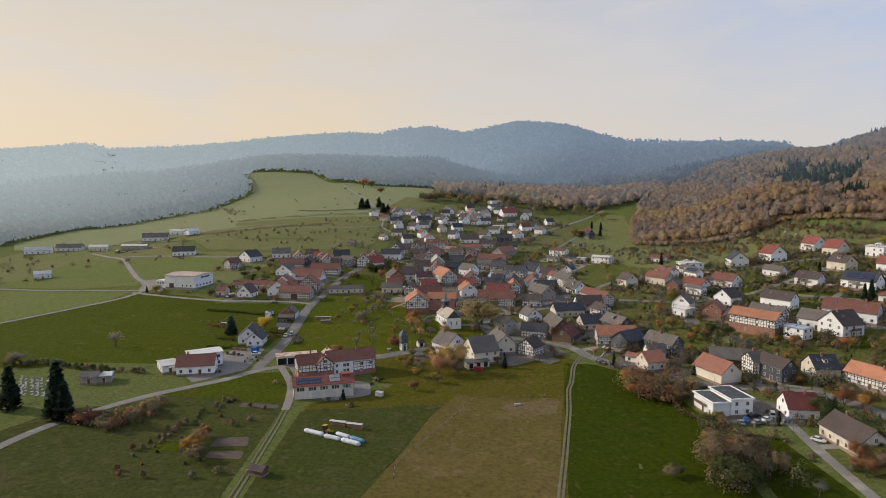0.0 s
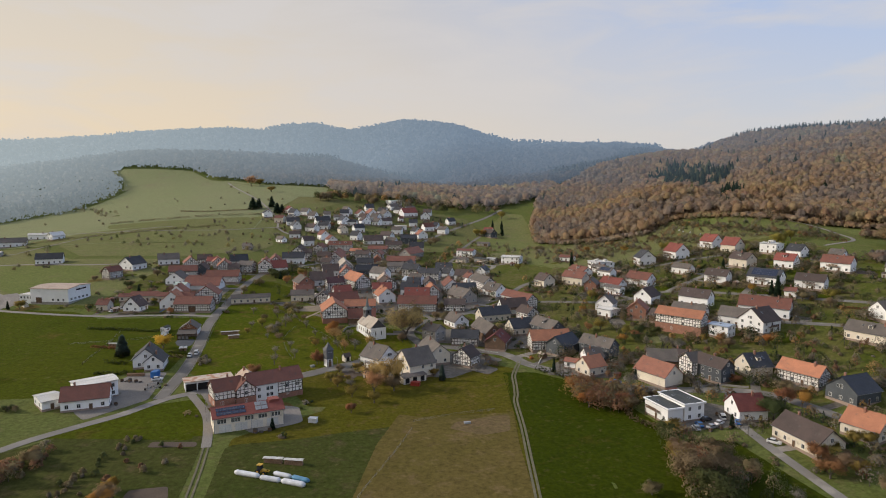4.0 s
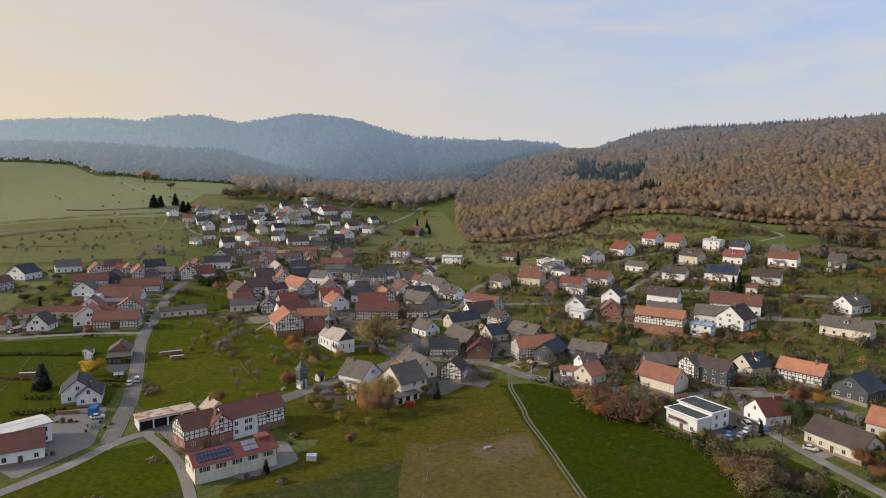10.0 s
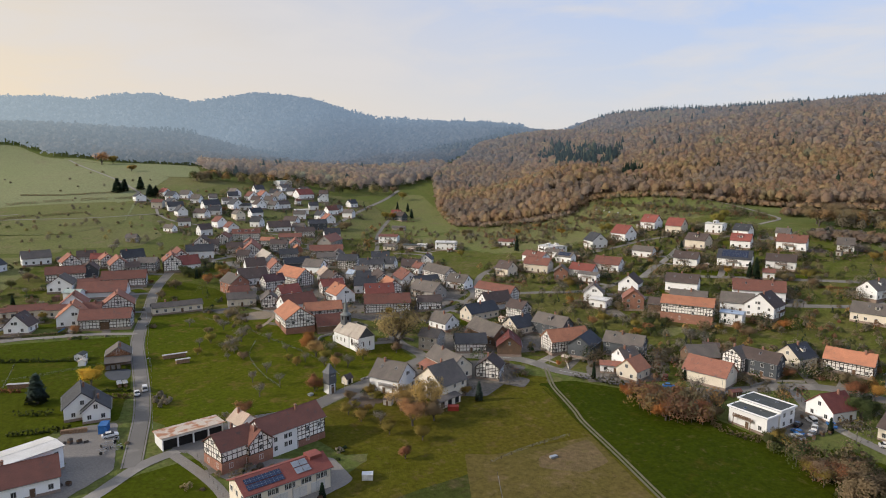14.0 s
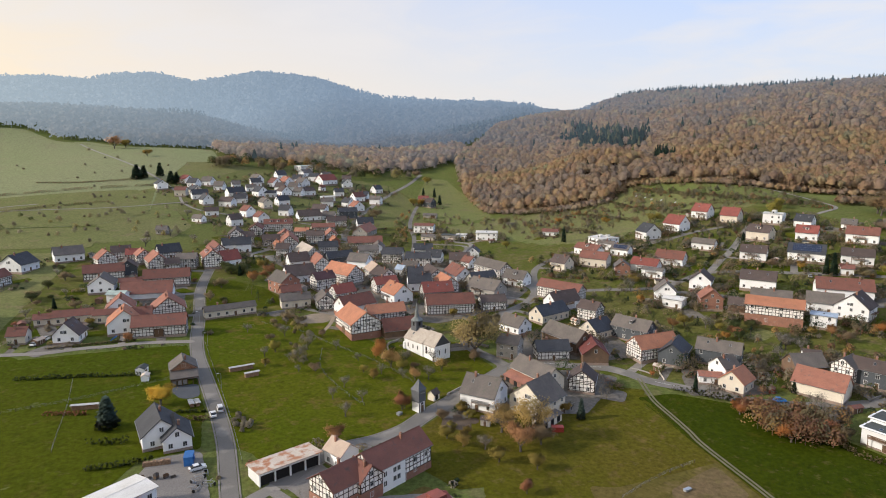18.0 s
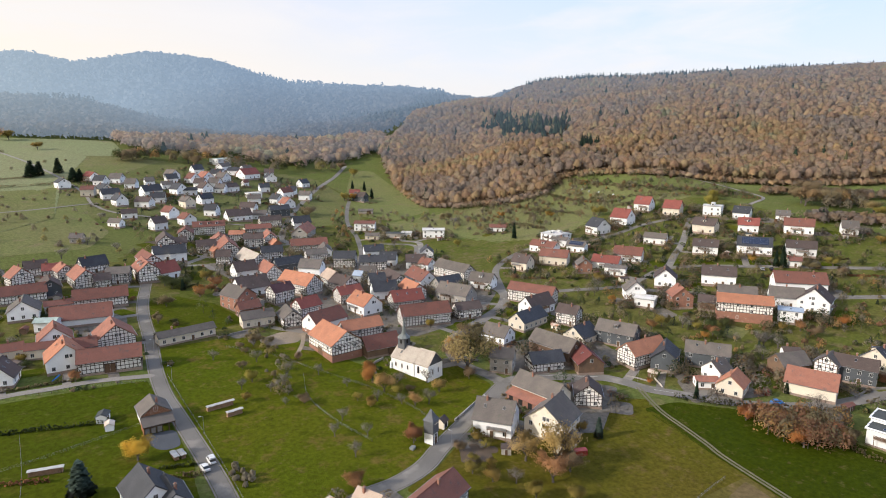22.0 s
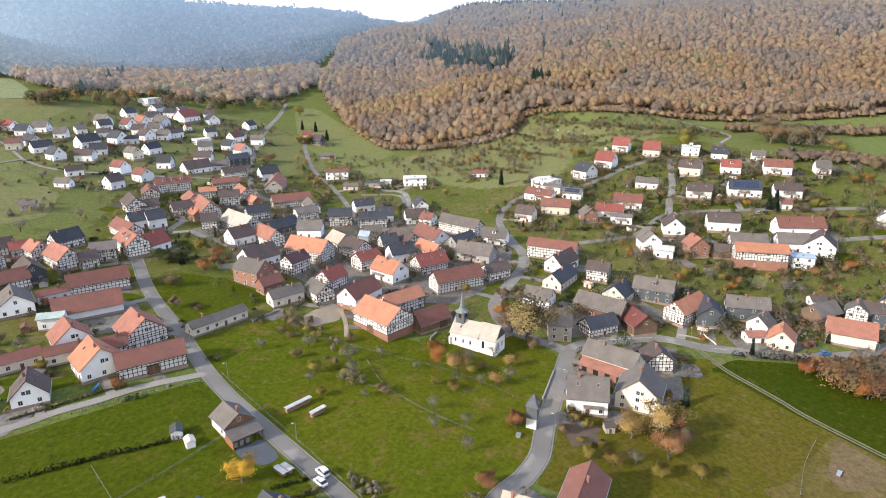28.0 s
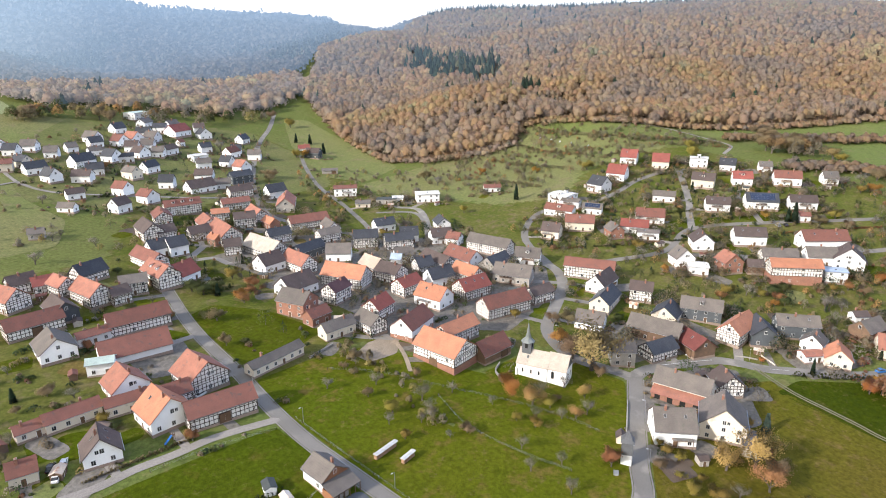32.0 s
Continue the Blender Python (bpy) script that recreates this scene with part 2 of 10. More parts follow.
ROOF = {
    "ora": surface("orange_tiles", (0.42, 0.182, 0.104), (0.33, 0.146, 0.088), 0.35, 9, rows=3.0, bump=0.6, stain=(0.22, 0.13, 0.09), stain_at=0.66),
    "sal": surface("faded_red_tiles", (0.32, 0.140, 0.096), (0.245, 0.110, 0.078), 0.35, 9, rows=3.0, bump=0.6, stain=(0.17, 0.11, 0.09), stain_at=0.64),
    "red": surface("red_tiles", (0.235, 0.072, 0.056), (0.185, 0.060, 0.048), 0.35, 9, rows=3.0, bump=0.6, stain=(0.14, 0.06, 0.05), stain_at=0.68),
    "dkr": surface("dark_red_tiles", (0.16, 0.05, 0.042), None, 0.35, 9, rows=3.0, bump=0.6),
    "brn": surface("brown_red_tiles", (0.195, 0.082, 0.060), (0.150, 0.068, 0.052), 0.3, 9, rows=3.0, bump=0.6, stain=(0.11, 0.07, 0.06), stain_at=0.64),
    "dkb": surface("dark_brown_tiles", (0.095, 0.070, 0.062), (0.072, 0.055, 0.050), 0.3, 9, rows=3.0, bump=0.6, stain=(0.12, 0.11, 0.09), stain_at=0.68),
    "blk": surface("anthracite_tiles", (0.048, 0.050, 0.056), (0.035, 0.036, 0.042), 0.3, 9, rows=3.0, bump=0.5, rough=0.6),
    "gry": surface("grey_weathered_tiles", (0.145, 0.124, 0.108), (0.108, 0.094, 0.085), 0.3, 9, rows=3.0, bump=0.6, stain=(0.11, 0.105, 0.085), stain_at=0.63),
    "pal": surface("pale_lit_tiles", (0.46, 0.36, 0.28), (0.38, 0.29, 0.23), 0.3, 9, rows=3.0, bump=0.5),
    "whm": surface("pale_metal_sheet", (0.62, 0.60, 0.56), (0.50, 0.47, 0.42), 0.2, 8, rough=0.5, rows=2.0, row_axis="X", bump=0.35),
    "rst": surface("rusty_sheet", (0.55, 0.48, 0.40), (0.45, 0.36, 0.28), 0.2, 8, rough=0.6, rows=1.5, row_axis="X", bump=0.35, stain=(0.36, 0.16, 0.08), stain_at=0.55),
    "pgr": surface("pale_green_sheet", (0.42, 0.50, 0.45), None, 0.3, 8, rough=0.5, bump=0.3),
    "pur": surface("purple_brown_tiles", (0.11, 0.058, 0.062), None, 0.3, 9, rows=3.0, bump=0.6),
    "dgy": surface("dark_roofing_felt", (0.075, 0.082, 0.078), (0.055, 0.06, 0.058), 0.25, 7, bump=0.3),
    "blu": surface("blue_grey_sheet", (0.32, 0.38, 0.46), None, 0.3, 8, rough=0.5, bump=0.3),
}
PALEROOF = surface("pale_church_tiles", (0.40, 0.35, 0.29), (0.33, 0.285, 0.24), 0.4, 8, rows=3, bump=0.5, stain=(0.24, 0.21, 0.17), stain_at=0.66)
ROOF["chu"] = PALEROOF
ROOF["sol"] = ROOF["gry"]
ROOF["sop"] = ROOF["blk"]
WALL = {
    "wht": surface("white_render", (0.82, 0.815, 0.80), (0.75, 0.745, 0.73), 0.25, 6, bump=0.10, spread=0.04, stain=(0.60, 0.585, 0.56), stain_at=0.70),
    "cre": surface("cream_render", (0.70, 0.63, 0.51), (0.62, 0.55, 0.45), 0.25, 6, bump=0.12, spread=0.06, stain=(0.42, 0.38, 0.31), stain_at=0.66),
    "gry": surface("grey_render", (0.40, 0.37, 0.33), (0.32, 0.30, 0.27), 0.25, 6, bump=0.15, spread=0.1, stain=(0.24, 0.22, 0.20), stain_at=0.64),
    "tim": surface("lime_infill", (0.80, 0.78, 0.74), (0.70, 0.67, 0.62), 0.3, 6, bump=0.15, spread=0.07, stain=(0.46, 0.42, 0.37), stain_at=0.67),
    "slt": surface("slate_cladding", (0.085, 0.095, 0.105), (0.065, 0.072, 0.08), 0.4, 8, rows=4.0, bump=0.5, rough=0.6),
    "brk": surface("brick_wall", (0.32, 0.155, 0.105), (0.25, 0.13, 0.095), 0.5, 9, rows=8.0, bump=0.4, stain=(0.40, 0.33, 0.27), stain_at=0.68),
    "wod": surface("brown_boards", (0.17, 0.105, 0.065), (0.12, 0.08, 0.055), 0.4, 8, rows=4.0, row_axis="X", bump=0.4),
}
WALL["orb"] = surface("orange_brown_boards", (0.27, 0.125, 0.06), (0.21, 0.10, 0.055), 0.4, 8, rows=4.0, row_axis="Y", bump=0.4)
BEAM = surface("dark_oak_beams", (0.055, 0.038, 0.028), None, 1.0, 10, bump=0.3)
PLINTH = surface("sandstone_plinth", (0.30, 0.22, 0.17), (0.24, 0.19, 0.16), 0.6, 5, bump=0.4)
FRAME = surface("white_window_frame", (0.70, 0.70, 0.68), None, 1.0, 9, bump=0.05, spread=0.04)
WOOD = surface("brown_door_wood", (0.14, 0.085, 0.05), None, 1.0, 9, rows=5, row_axis="X", bump=0.3)
# near-black: painted shade inside doorways and bays, also plain black parts
DARK = surface("near_black_matte", (0.018, 0.017, 0.016), None, 1.0, 5, bump=0.05)
METAL = surface("grey_metal", (0.35, 0.36, 0.37), None, 1.0, 9, rough=0.45, metal=0.6, bump=0.05)
ASPHALT = surface("worn_asphalt", (0.215, 0.198, 0.175), (0.168, 0.155, 0.137), 0.07, 4.0, bump=0.02, spread=0.10, obj=False, stain=(0.28, 0.255, 0.22), stain_at=0.62, spec=0.08)
TARMAC = surface("fresh_dark_tarmac", (0.085, 0.090, 0.098), (0.065, 0.070, 0.078), 0.15, 3.0, bump=0.1, obj=False)
RUT = surface("trodden_rut", (0.150, 0.130, 0.082), (0.105, 0.098, 0.050), 0.25, 2.0, bump=0.2, spread=0.2, obj=False)
GRAVEL = surface("pale_gravel", (0.24, 0.215, 0.185), (0.19, 0.17, 0.15), 0.1, 2.5, bump=0.2, obj=False)
SOIL = surface("brown_soil", (0.10, 0.072, 0.05), (0.075, 0.055, 0.04), 0.15, 3, bump=0.5, obj=False)
SAND = surface("trodden_sand", (0.27, 0.215, 0.155), (0.20, 0.16, 0.115), 0.2, 2.0, bump=0.3, obj=False)
STONE = surface("grey_stone", (0.30, 0.28, 0.25), (0.23, 0.21, 0.19), 0.8, 6, bump=0.5)
BARK = surface("grey_bark", (0.12, 0.10, 0.085), (0.08, 0.068, 0.058), 1.0, 10, bump=0.6)
LINE = surface("road_paint", (0.62, 0.62, 0.60), None, 0.8, 8, bump=0.05, spread=0.1)


def glass_mat():
    m, n, ln, bsdf = nodes_of("window_glass")
    info = n.new("ShaderNodeObjectInfo")
    mx = n.new("ShaderNodeMix")
    mx.data_type = "RGBA"
    mx.inputs[6].default_value, mx.inputs[7].default_value = (0.02, 0.024, 0.03, 1), (0.09, 0.085, 0.08, 1)
    ln.new(info.outputs["Random"], mx.inputs[0])
    ln.new(mx.outputs[2], bsdf.inputs["Base Color"])
    bsdf.inputs["Roughness"].default_value = 0.08
    return m


GLASS = glass_mat()


def solar_mat():
    m, n, ln, bsdf = nodes_of("solar_cells")
    co = n.new("ShaderNodeTexCoord")
    br = n.new("ShaderNodeTexBrick")
    br.inputs["Scale"].default_value = 1.0
    br.offset = 0.0
    br.inputs["Color1"].default_value = (0.012, 0.02, 0.05, 1)
    br.inputs["Color2"].default_value = (0.016, 0.026, 0.06, 1)
    br.inputs["Mortar"].default_value = (0.14, 0.16, 0.19, 1)
    br.inputs["Mortar Size"].default_value = 0.03
    br.inputs["Brick Width"].default_value, br.inputs["Row Height"].default_value = 1.0, 1.6
    ln.new(co.outputs["Object"], br.inputs["Vector"])
    ln.new(br.outputs[0], bsdf.inputs["Base Color"])
    bsdf.inputs["Roughness"].default_value = 0.15
    return m


SOLAR = solar_mat()


def grass_mat(name, a, b, c, big=0.012, mid=0.09, patch=0.55, air=False):
    """Meadow: three tints at two scales, in world space, with a short uneven sward."""
    m, n, ln, bsdf = nodes_of(name)
    geo = n.new("ShaderNodeNewGeometry")

    def noise_at(s, d=6.0, rough=0.6):
        t = n.new("ShaderNodeTexNoise")
        t.inputs["Scale"].default_value, t.inputs["Detail"].default_value, t.inputs["Roughness"].default_value = s, d, rough
        ln.new(geo.outputs["Position"], t.inputs["Vector"])
        return t.outputs[0]

    def ramp(src, lo, hi):
        r = n.new("ShaderNodeMapRange")
        r.inputs[1].default_value, r.inputs[2].default_value = lo, hi
        ln.new(src, r.inputs[0])
        return r.outputs[0]

    def mix(x, y, f):
        k = n.new("ShaderNodeMix")
        k.data_type = "RGBA"
        for sock, v in ((k.inputs[6], x), (k.inputs[7], y), (k.inputs[0], f)):
            if hasattr(v, "links"):
                ln.new(v, sock)
            else:
                sock.default_value = v
        return k.outputs[2]

    base = mix((*a, 1), (*b, 1), ramp(noise_at(big), 0.36, 0.64))
    base = mix(base, (*c, 1), ramp(noise_at(mid, 8, 0.65), patch, patch + 0.14))
    dry = tuple(0.6 * p + 0.4 * q for p, q in zip(c, (0.16, 0.125, 0.055)))
    base = mix(base, (*dry, 1), ramp(noise_at(0.31, 7, 0.72), 0.57, 0.74))
    dark = tuple(0.62 * p for p in a)
    base = mix(base, (*dark, 1), ramp(noise_at(0.17, 7, 0.7), 0.56, 0.78))
    hsv = n.new("ShaderNodeHueSaturation")
    ln.new(base, hsv.inputs["Color"])
    v = n.new("ShaderNodeMapRange")
    v.inputs[1].default_value, v.inputs[2].default_value, v.inputs[3].default_value, v.inputs[4].default_value = 0.25, 0.75, 0.58, 1.42
    f = noise_at(0.7, 6, 0.7)
    ln.new(f, v.inputs[0])
    ln.new(v.outputs[0], hsv.inputs["Value"])
    ln.new(hsv.outputs[0], bsdf.inputs["Base Color"])
    bp = n.new("ShaderNodeBump")
    bp.inputs["Strength"].default_value, bp.inputs["Distance"].default_value = 0.6, 0.3
    ln.new(noise_at(1.6, 5, 0.7), bp.inputs["Height"])
    ln.new(bp.outputs[0], bsdf.inputs["Normal"])
    bsdf.inputs["Roughness"].default_value = 0.9
    bsdf.inputs["Specular IOR Level"].default_value = 0.03
    # haze glow painted over the ground colour
    if air:
        add_haze_glow(n, ln, bsdf, geo, hsv)
    return m


MEADOW = grass_mat("autumn_meadow", (0.092, 0.114, 0.028), (0.110, 0.120, 0.036), (0.134, 0.122, 0.052), mid=0.10)
LUSH = grass_mat("lush_field", (0.047, 0.063, 0.003), (0.060, 0.069, 0.004), (0.082, 0.070, 0.011), patch=0.57)
ROUGH = grass_mat("rough_dark_meadow", (0.044, 0.056, 0.011), (0.060, 0.062, 0.017), (0.080, 0.066, 0.028), mid=0.14, patch=0.55)
DEEP = grass_mat("deep_green_field", (0.029, 0.042, 0.002), (0.038, 0.047, 0.002), (0.052, 0.046, 0.006), patch=0.58)
PASTURE = grass_mat("brown_pasture", (0.122, 0.090, 0.030), (0.098, 0.082, 0.020), (0.158, 0.110, 0.052), patch=0.54)
HAYFIELD = grass_mat("pale_hayfield", (0.192, 0.210, 0.100), (0.208, 0.214, 0.110), (0.202, 0.192, 0.106), big=0.008, mid=0.03)
VALLEY = grass_mat("valley_meadow", (0.134, 0.148, 0.050), (0.155, 0.150, 0.061), (0.168, 0.142, 0.075))
ORCHARD = grass_mat("orchard_meadow", (0.062, 0.079, 0.004), (0.080, 0.084, 0.006), (0.118, 0.088, 0.021), mid=0.16, patch=0.53)
STRIP = grass_mat("mown_strip_field", (0.116, 0.142, 0.038), (0.134, 0.148, 0.046), (0.150, 0.142, 0.060))
OLIVE = grass_mat("olive_paddock", (0.072, 0.072, 0.006), (0.092, 0.074, 0.012), (0.115, 0.080, 0.026), mid=0.14, patch=0.55)
GARDEN = grass_mat("village_gardens", (0.070, 0.087, 0.013), (0.106, 0.101, 0.028), (0.132, 0.104, 0.052), big=0.045, mid=0.16, patch=0.52)
YARD = grass_mat("worn_yard", (0.172, 0.155, 0.134), (0.138, 0.123, 0.105), (0.096, 0.090, 0.055), big=0.05, mid=0.12, patch=0.60)
WORN = grass_mat("worn_pasture_soil", (0.150, 0.105, 0.056), (0.128, 0.095, 0.044), (0.112, 0.094, 0.030), big=0.06, mid=0.2)
UPLAND = grass_mat("upper_village_gardens", (0.112, 0.124, 0.040), (0.132, 0.130, 0.050), (0.142, 0.120, 0.062), big=0.04, mid=0.14)
LITTER = grass_mat("forest_floor", (0.10, 0.065, 0.038), (0.085, 0.062, 0.035), (0.12, 0.08, 0.045))
# floor of the far ridges, haze emission painted in
FARFLOOR_HAZE = grass_mat("hazed_forest_floor", (0.13, 0.095, 0.06), (0.11, 0.085, 0.055), (0.14, 0.10, 0.07), air=True)


# ---- mesh helpers ----
def mesh_from(name, verts, faces, mats=(), slots=None, smooth=False):
    me = bpy.data.meshes.new(name)
    me.from_pydata([tuple(v) for v in verts], [], [tuple(f) for f in faces])
    for mt in mats:
        me.materials.append(mt)
    if slots is not None:
        me.polygons.foreach_set("material_index", slots)
    if smooth:
        me.polygons.foreach_set("use_smooth", [True] * len(me.polygons))
    me.update()
    return me


def array_mesh(name, v, f, mat, colours=None, dome=None):
    """A mesh from arrays of corners and of faces with one number of corners."""
    me = bpy.data.meshes.new(name)
    k = f.shape[1]
    me.vertices.add(len(v))
    me.vertices.foreach_set("co", np.ascontiguousarray(v, dtype=np.float32).ravel())
    me.loops.add(f.size)
    me.loops.foreach_set("vertex_index", np.ascontiguousarray(f, dtype=np.int32).ravel())
    me.polygons.add(len(f))
    me.polygons.foreach_set("loop_start", np.arange(0, f.size, k, dtype=np.int32))
    me.polygons.foreach_set("loop_total", np.full(len(f), k, dtype=np.int32))
    me.materials.append(mat)
    if colours is not None:
        at = me.attributes.new("species", "FLOAT_COLOR", "POINT")
        at.data.foreach_set("color", np.ascontiguousarray(colours, dtype=np.float32).ravel())
    if dome is not None:
        at = me.attributes.new("dome", "FLOAT_VECTOR", "POINT")
        at.data.foreach_set("vector", np.ascontiguousarray(dome, dtype=np.float32).ravel())
    me.update(calc_edges=True)
    return me


class Soup:
    """Boxes, prisms and slabs gathered into one mesh."""

    def __init__(self):
        self.v, self.f, self.s = [], [], []

    def add(self, verts, faces, slot=0):
        o = len(self.v)
        self.v += [tuple(p) for p in verts]
        self.f += [tuple(i + o for i in q) for q in faces]
        self.s += [slot] * len(faces)
        return self

    def box(self, x0, y0, z0, x1, y1, z1, slot=0):
        v = [(x0, y0, z0), (x1, y0, z0), (x1, y1, z0), (x0, y1, z0), (x0, y0, z1), (x1, y0, z1), (x1, y1, z1), (x0, y1, z1)]
        return self.add(v, [(3, 2, 1, 0), (4, 5, 6, 7), (0, 1, 5, 4), (1, 2, 6, 5), (2, 3, 7, 6), (3, 0, 4, 7)], slot)

    def bar(self, a, b, up, w, d, slot=0):
        """A beam from a to b, w wide across up's plane, d deep along up."""
        a, b, up = Vector(a), Vector(b), Vector(up).normalized()
        side = (b - a).cross(up).normalized() * (w / 2)
        up = up * d
        v = [a - side, a + side, b + side, b - side]
        v = v + [p + up for p in v]
        return self.add(v, [(3, 2, 1, 0), (4, 5, 6, 7), (0, 1, 5, 4), (1, 2, 6, 5), (2, 3, 7, 6), (3, 0, 4, 7)], slot)

    def mesh(self, name, mats):
        return mesh_from(name, self.v, self.f, mats, self.s)


def part(name, me, parent, m=None, label=""):
    ob = new(name, me)
    ob.parent = parent
    if m is not None:
        ob.matrix_basis = m
    return tagged(ob, label)


def thing(name, m, label, category, group="", kind=""):
    ob = new(name)
    ob.empty_display_size = 0.5
    ob.matrix_basis = m
    return tagged(ob, label, category, group, kind)


# ---- the lie of the land: coarse heights every 120 m, and the wooded hills ----
GX, GY, GS = np.arange(-420, 541, 120.0), np.arange(0, 1201, 120.0), 95.0
GZ = np.array([
    (4.5, 2.7, 0.7, -0.2, 2.7, 9.1, 15.6, 22.7, 33.8, 49.8, 68.3),
    (4.2, 3.3, 2.4, 2.2, 9.9, 22, 31.4, 42.7, 57, 69.3, 79.1),
    (4.5, 3, 3.1, 7, 19.7, 32.6, 43.1, 60.3, 77, 84.5, 85.3),
    (5.2, 1.3, -1, 11.7, 24.2, 28.4, 47.6, 74.6, 85.5, 85.3, 80.4),
    (3.3, -2.7, -10.7, 2.4, 8.7, 4.5, 36.8, 72.9, 78, 72.1, 66.5),
    (-2.8, -2.3, 2.9, 22.2, 21.1, 6.4, 20.6, 41.6, 50.4, 50.3, 48.7),
    (-4.3, 8.3, 27.8, 48.7, 49.5, 40.5, 31.8, 21.2, 20.9, 24.7, 28.2),
    (2.6, 18.1, 34.6, 46.3, 46.9, 46.8, 37.7, 15.5, 3.7, 3.7, 6.6),
    (14.2, 25.5, 32.8, 33.7, 31.2, 31.8, 27, 9.7, -5.3, -11.2, -14.3),
])


def sstep(a, b, v):
    t = np.clip((v - a) / (b - a), 0, 1)
    return t * t * (3 - 2 * t)


def bump_at(x, y, cx, cy, wx, wy, h):
    return h * np.exp(-((x - cx) / wx) ** 2 - ((y - cy) / wy) ** 2)


def hills(x, y):
    """The wooded hill to the east with its knoll, the low wooded rise beyond the pasture."""
    n, s = 0.83 * x + 0.55 * y, -0.55 * x + 0.83 * y
    east = 138 * sstep(500, 1130, n) * (1 - 0.80 * sstep(520, 960, s + 0.15 * (n - 700))) * (1 - 0.25 * sstep(0, -900, s))
    az, r = np.arctan2(x, y), np.hypot(x, y)
    rise = np.interp(az, (-0.7, -0.42, -0.28, -0.16, 0.0, 0.08, 0.16, 0.3), (16, 34, 48, 45, 40, 17, 5, 0)) * np.exp(-((r - 1300) / 150) ** 2)
    spur = 43.6 * np.exp(-((n - 1250) / 90) ** 2) * np.exp(-((s - 524) / 483) ** 2)
    knoll = bump_at(x, y, 322, 632, 62, 62, 20) - bump_at(x, y, 430, 850, 110, 110, 10) + bump_at(x, y, 325, 500, 55, 80, 10) - bump_at(x, y, 392, 580, 36, 46, 16) - bump_at(x, y, 425, 705, 42, 60, 11)
    return east + rise + spur + knoll + bump_at(x, y, -280, 1120, 170, 130, 17)


def ridges(x, y):
    """The far wooded ridges: height of the crest line, and how far up its slope a place lies."""
    az, r = np.arctan2(x, y), np.hypot(x, y)
    crest = np.interp(az, (-0.9, -0.61, -0.56, -0.51, -0.485, -0.38, -0.3, -0.26, -0.2, -0.15, -0.10, -0.065, -0.02, 0.03, 0.07, 0.115, 0.15, 0.19, 0.24, 0.28, 0.36, 0.45, 0.5, 0.6), (165, 178, 190, 201, 187, 202, 222, 236, 248, 256, 250, 271, 278, 256, 273, 293, 288, 268, 220, 192, 182, 176, 160, 120))
    foot = np.interp(az, (-0.9, 0.05, 0.15, 0.25, 0.5), (1500, 1450, 1200, 1000, 960))
    top = np.interp(az, (-0.9, 0.15, 0.22, 0.28, 0.36, 0.45, 0.55), (2300, 2280, 2080, 1900, 1800, 1750, 1700))
    up = np.clip((r - foot) / (top - foot), 0, 1)
    return crest, (0.35 * up + 0.65 * up * up * (3 - 2 * up)) * sstep(0.56, 0.49, az), -60 * sstep(top + 150, top + 900, r) + 62 * sstep(0.36, 0.42, az) * sstep(0.64, 0.56, az) * sstep(2300, 3000, r)


def ground(x, y):
    x, y = np.asarray(x, float), np.asarray(y, float)
    wx = np.exp(-((np.clip(x, -600, 720)[..., None] - GX) / GS) ** 2 / 2)
    wy = np.exp(-((np.clip(y, -180, 1380)[..., None] - GY) / GS) ** 2 / 2)
    wx /= wx.sum(-1, keepdims=True)
    wy /= wy.sum(-1, keepdims=True)
    out = sstep(1350, 2300, np.hypot(x, y))
    base = np.einsum("...i,...j,ij->...", wx, wy, GZ) * (1 - out) + 58 * out
    crest, w, back = ridges(x, y)
    return (base + hills(x, y)) * (1 - w) + crest * w + back


def gz(x, y):
    return float(ground(x, y))


def axis(lo, hi, a, b, step):
    mid = np.arange(a, b + 0.1, step)
    grow = lambda end, start: start + np.sign(end - start) * (np.geomspace(step, abs(end - start) + step, 60)[1:] - step)
    return np.concatenate([grow(lo, a)[::-1], mid, grow(hi, b)])


def sheet(name, xs, ys, mat, lift=0.0, keep=None):
    X, Y = np.meshgrid(xs, ys, indexing="ij")
    Z = ground(X, Y) + lift
    v = np.stack([X, Y, Z], -1).reshape(-1, 3)
    a, b = len(xs), len(ys)
    i = (np.arange(a - 1)[:, None] * b + np.arange(b - 1)).ravel()
    f = np.stack([i, i + b, i + b + 1, i + 1], 1)
    if keep is not None:
        c = v[f].mean(1)
        f = f[keep(c[:, 0], c[:, 1])]
    me = array_mesh(name, v, f, mat)
    me.polygons.foreach_set("use_smooth", [True] * len(me.polygons))
    return me


land = new("ground", sheet("ground", axis(-4200, 4200, -300, 460, 6.0), axis(-1500, 4300, 60, 900, 6.0), MEADOW))
tagged(land, "rolling autumn meadow ground of a village valley", "ground", kind="structure")


def inside(poly, x, y):
    x, y = np.asarray(x, float), np.asarray(y, float)
    r = np.zeros(np.shape(x), bool)
    for (x0, y0), (x1, y1) in zip(poly, poly[1:] + poly[:1]):
        c = (y0 > y) != (y1 > y)
        with np.errstate(divide="ignore", invalid="ignore"):
            r ^= c & (x < (x1 - x0) * (y - y0) / (y1 - y0 + 1e-12) + x0)
    return r


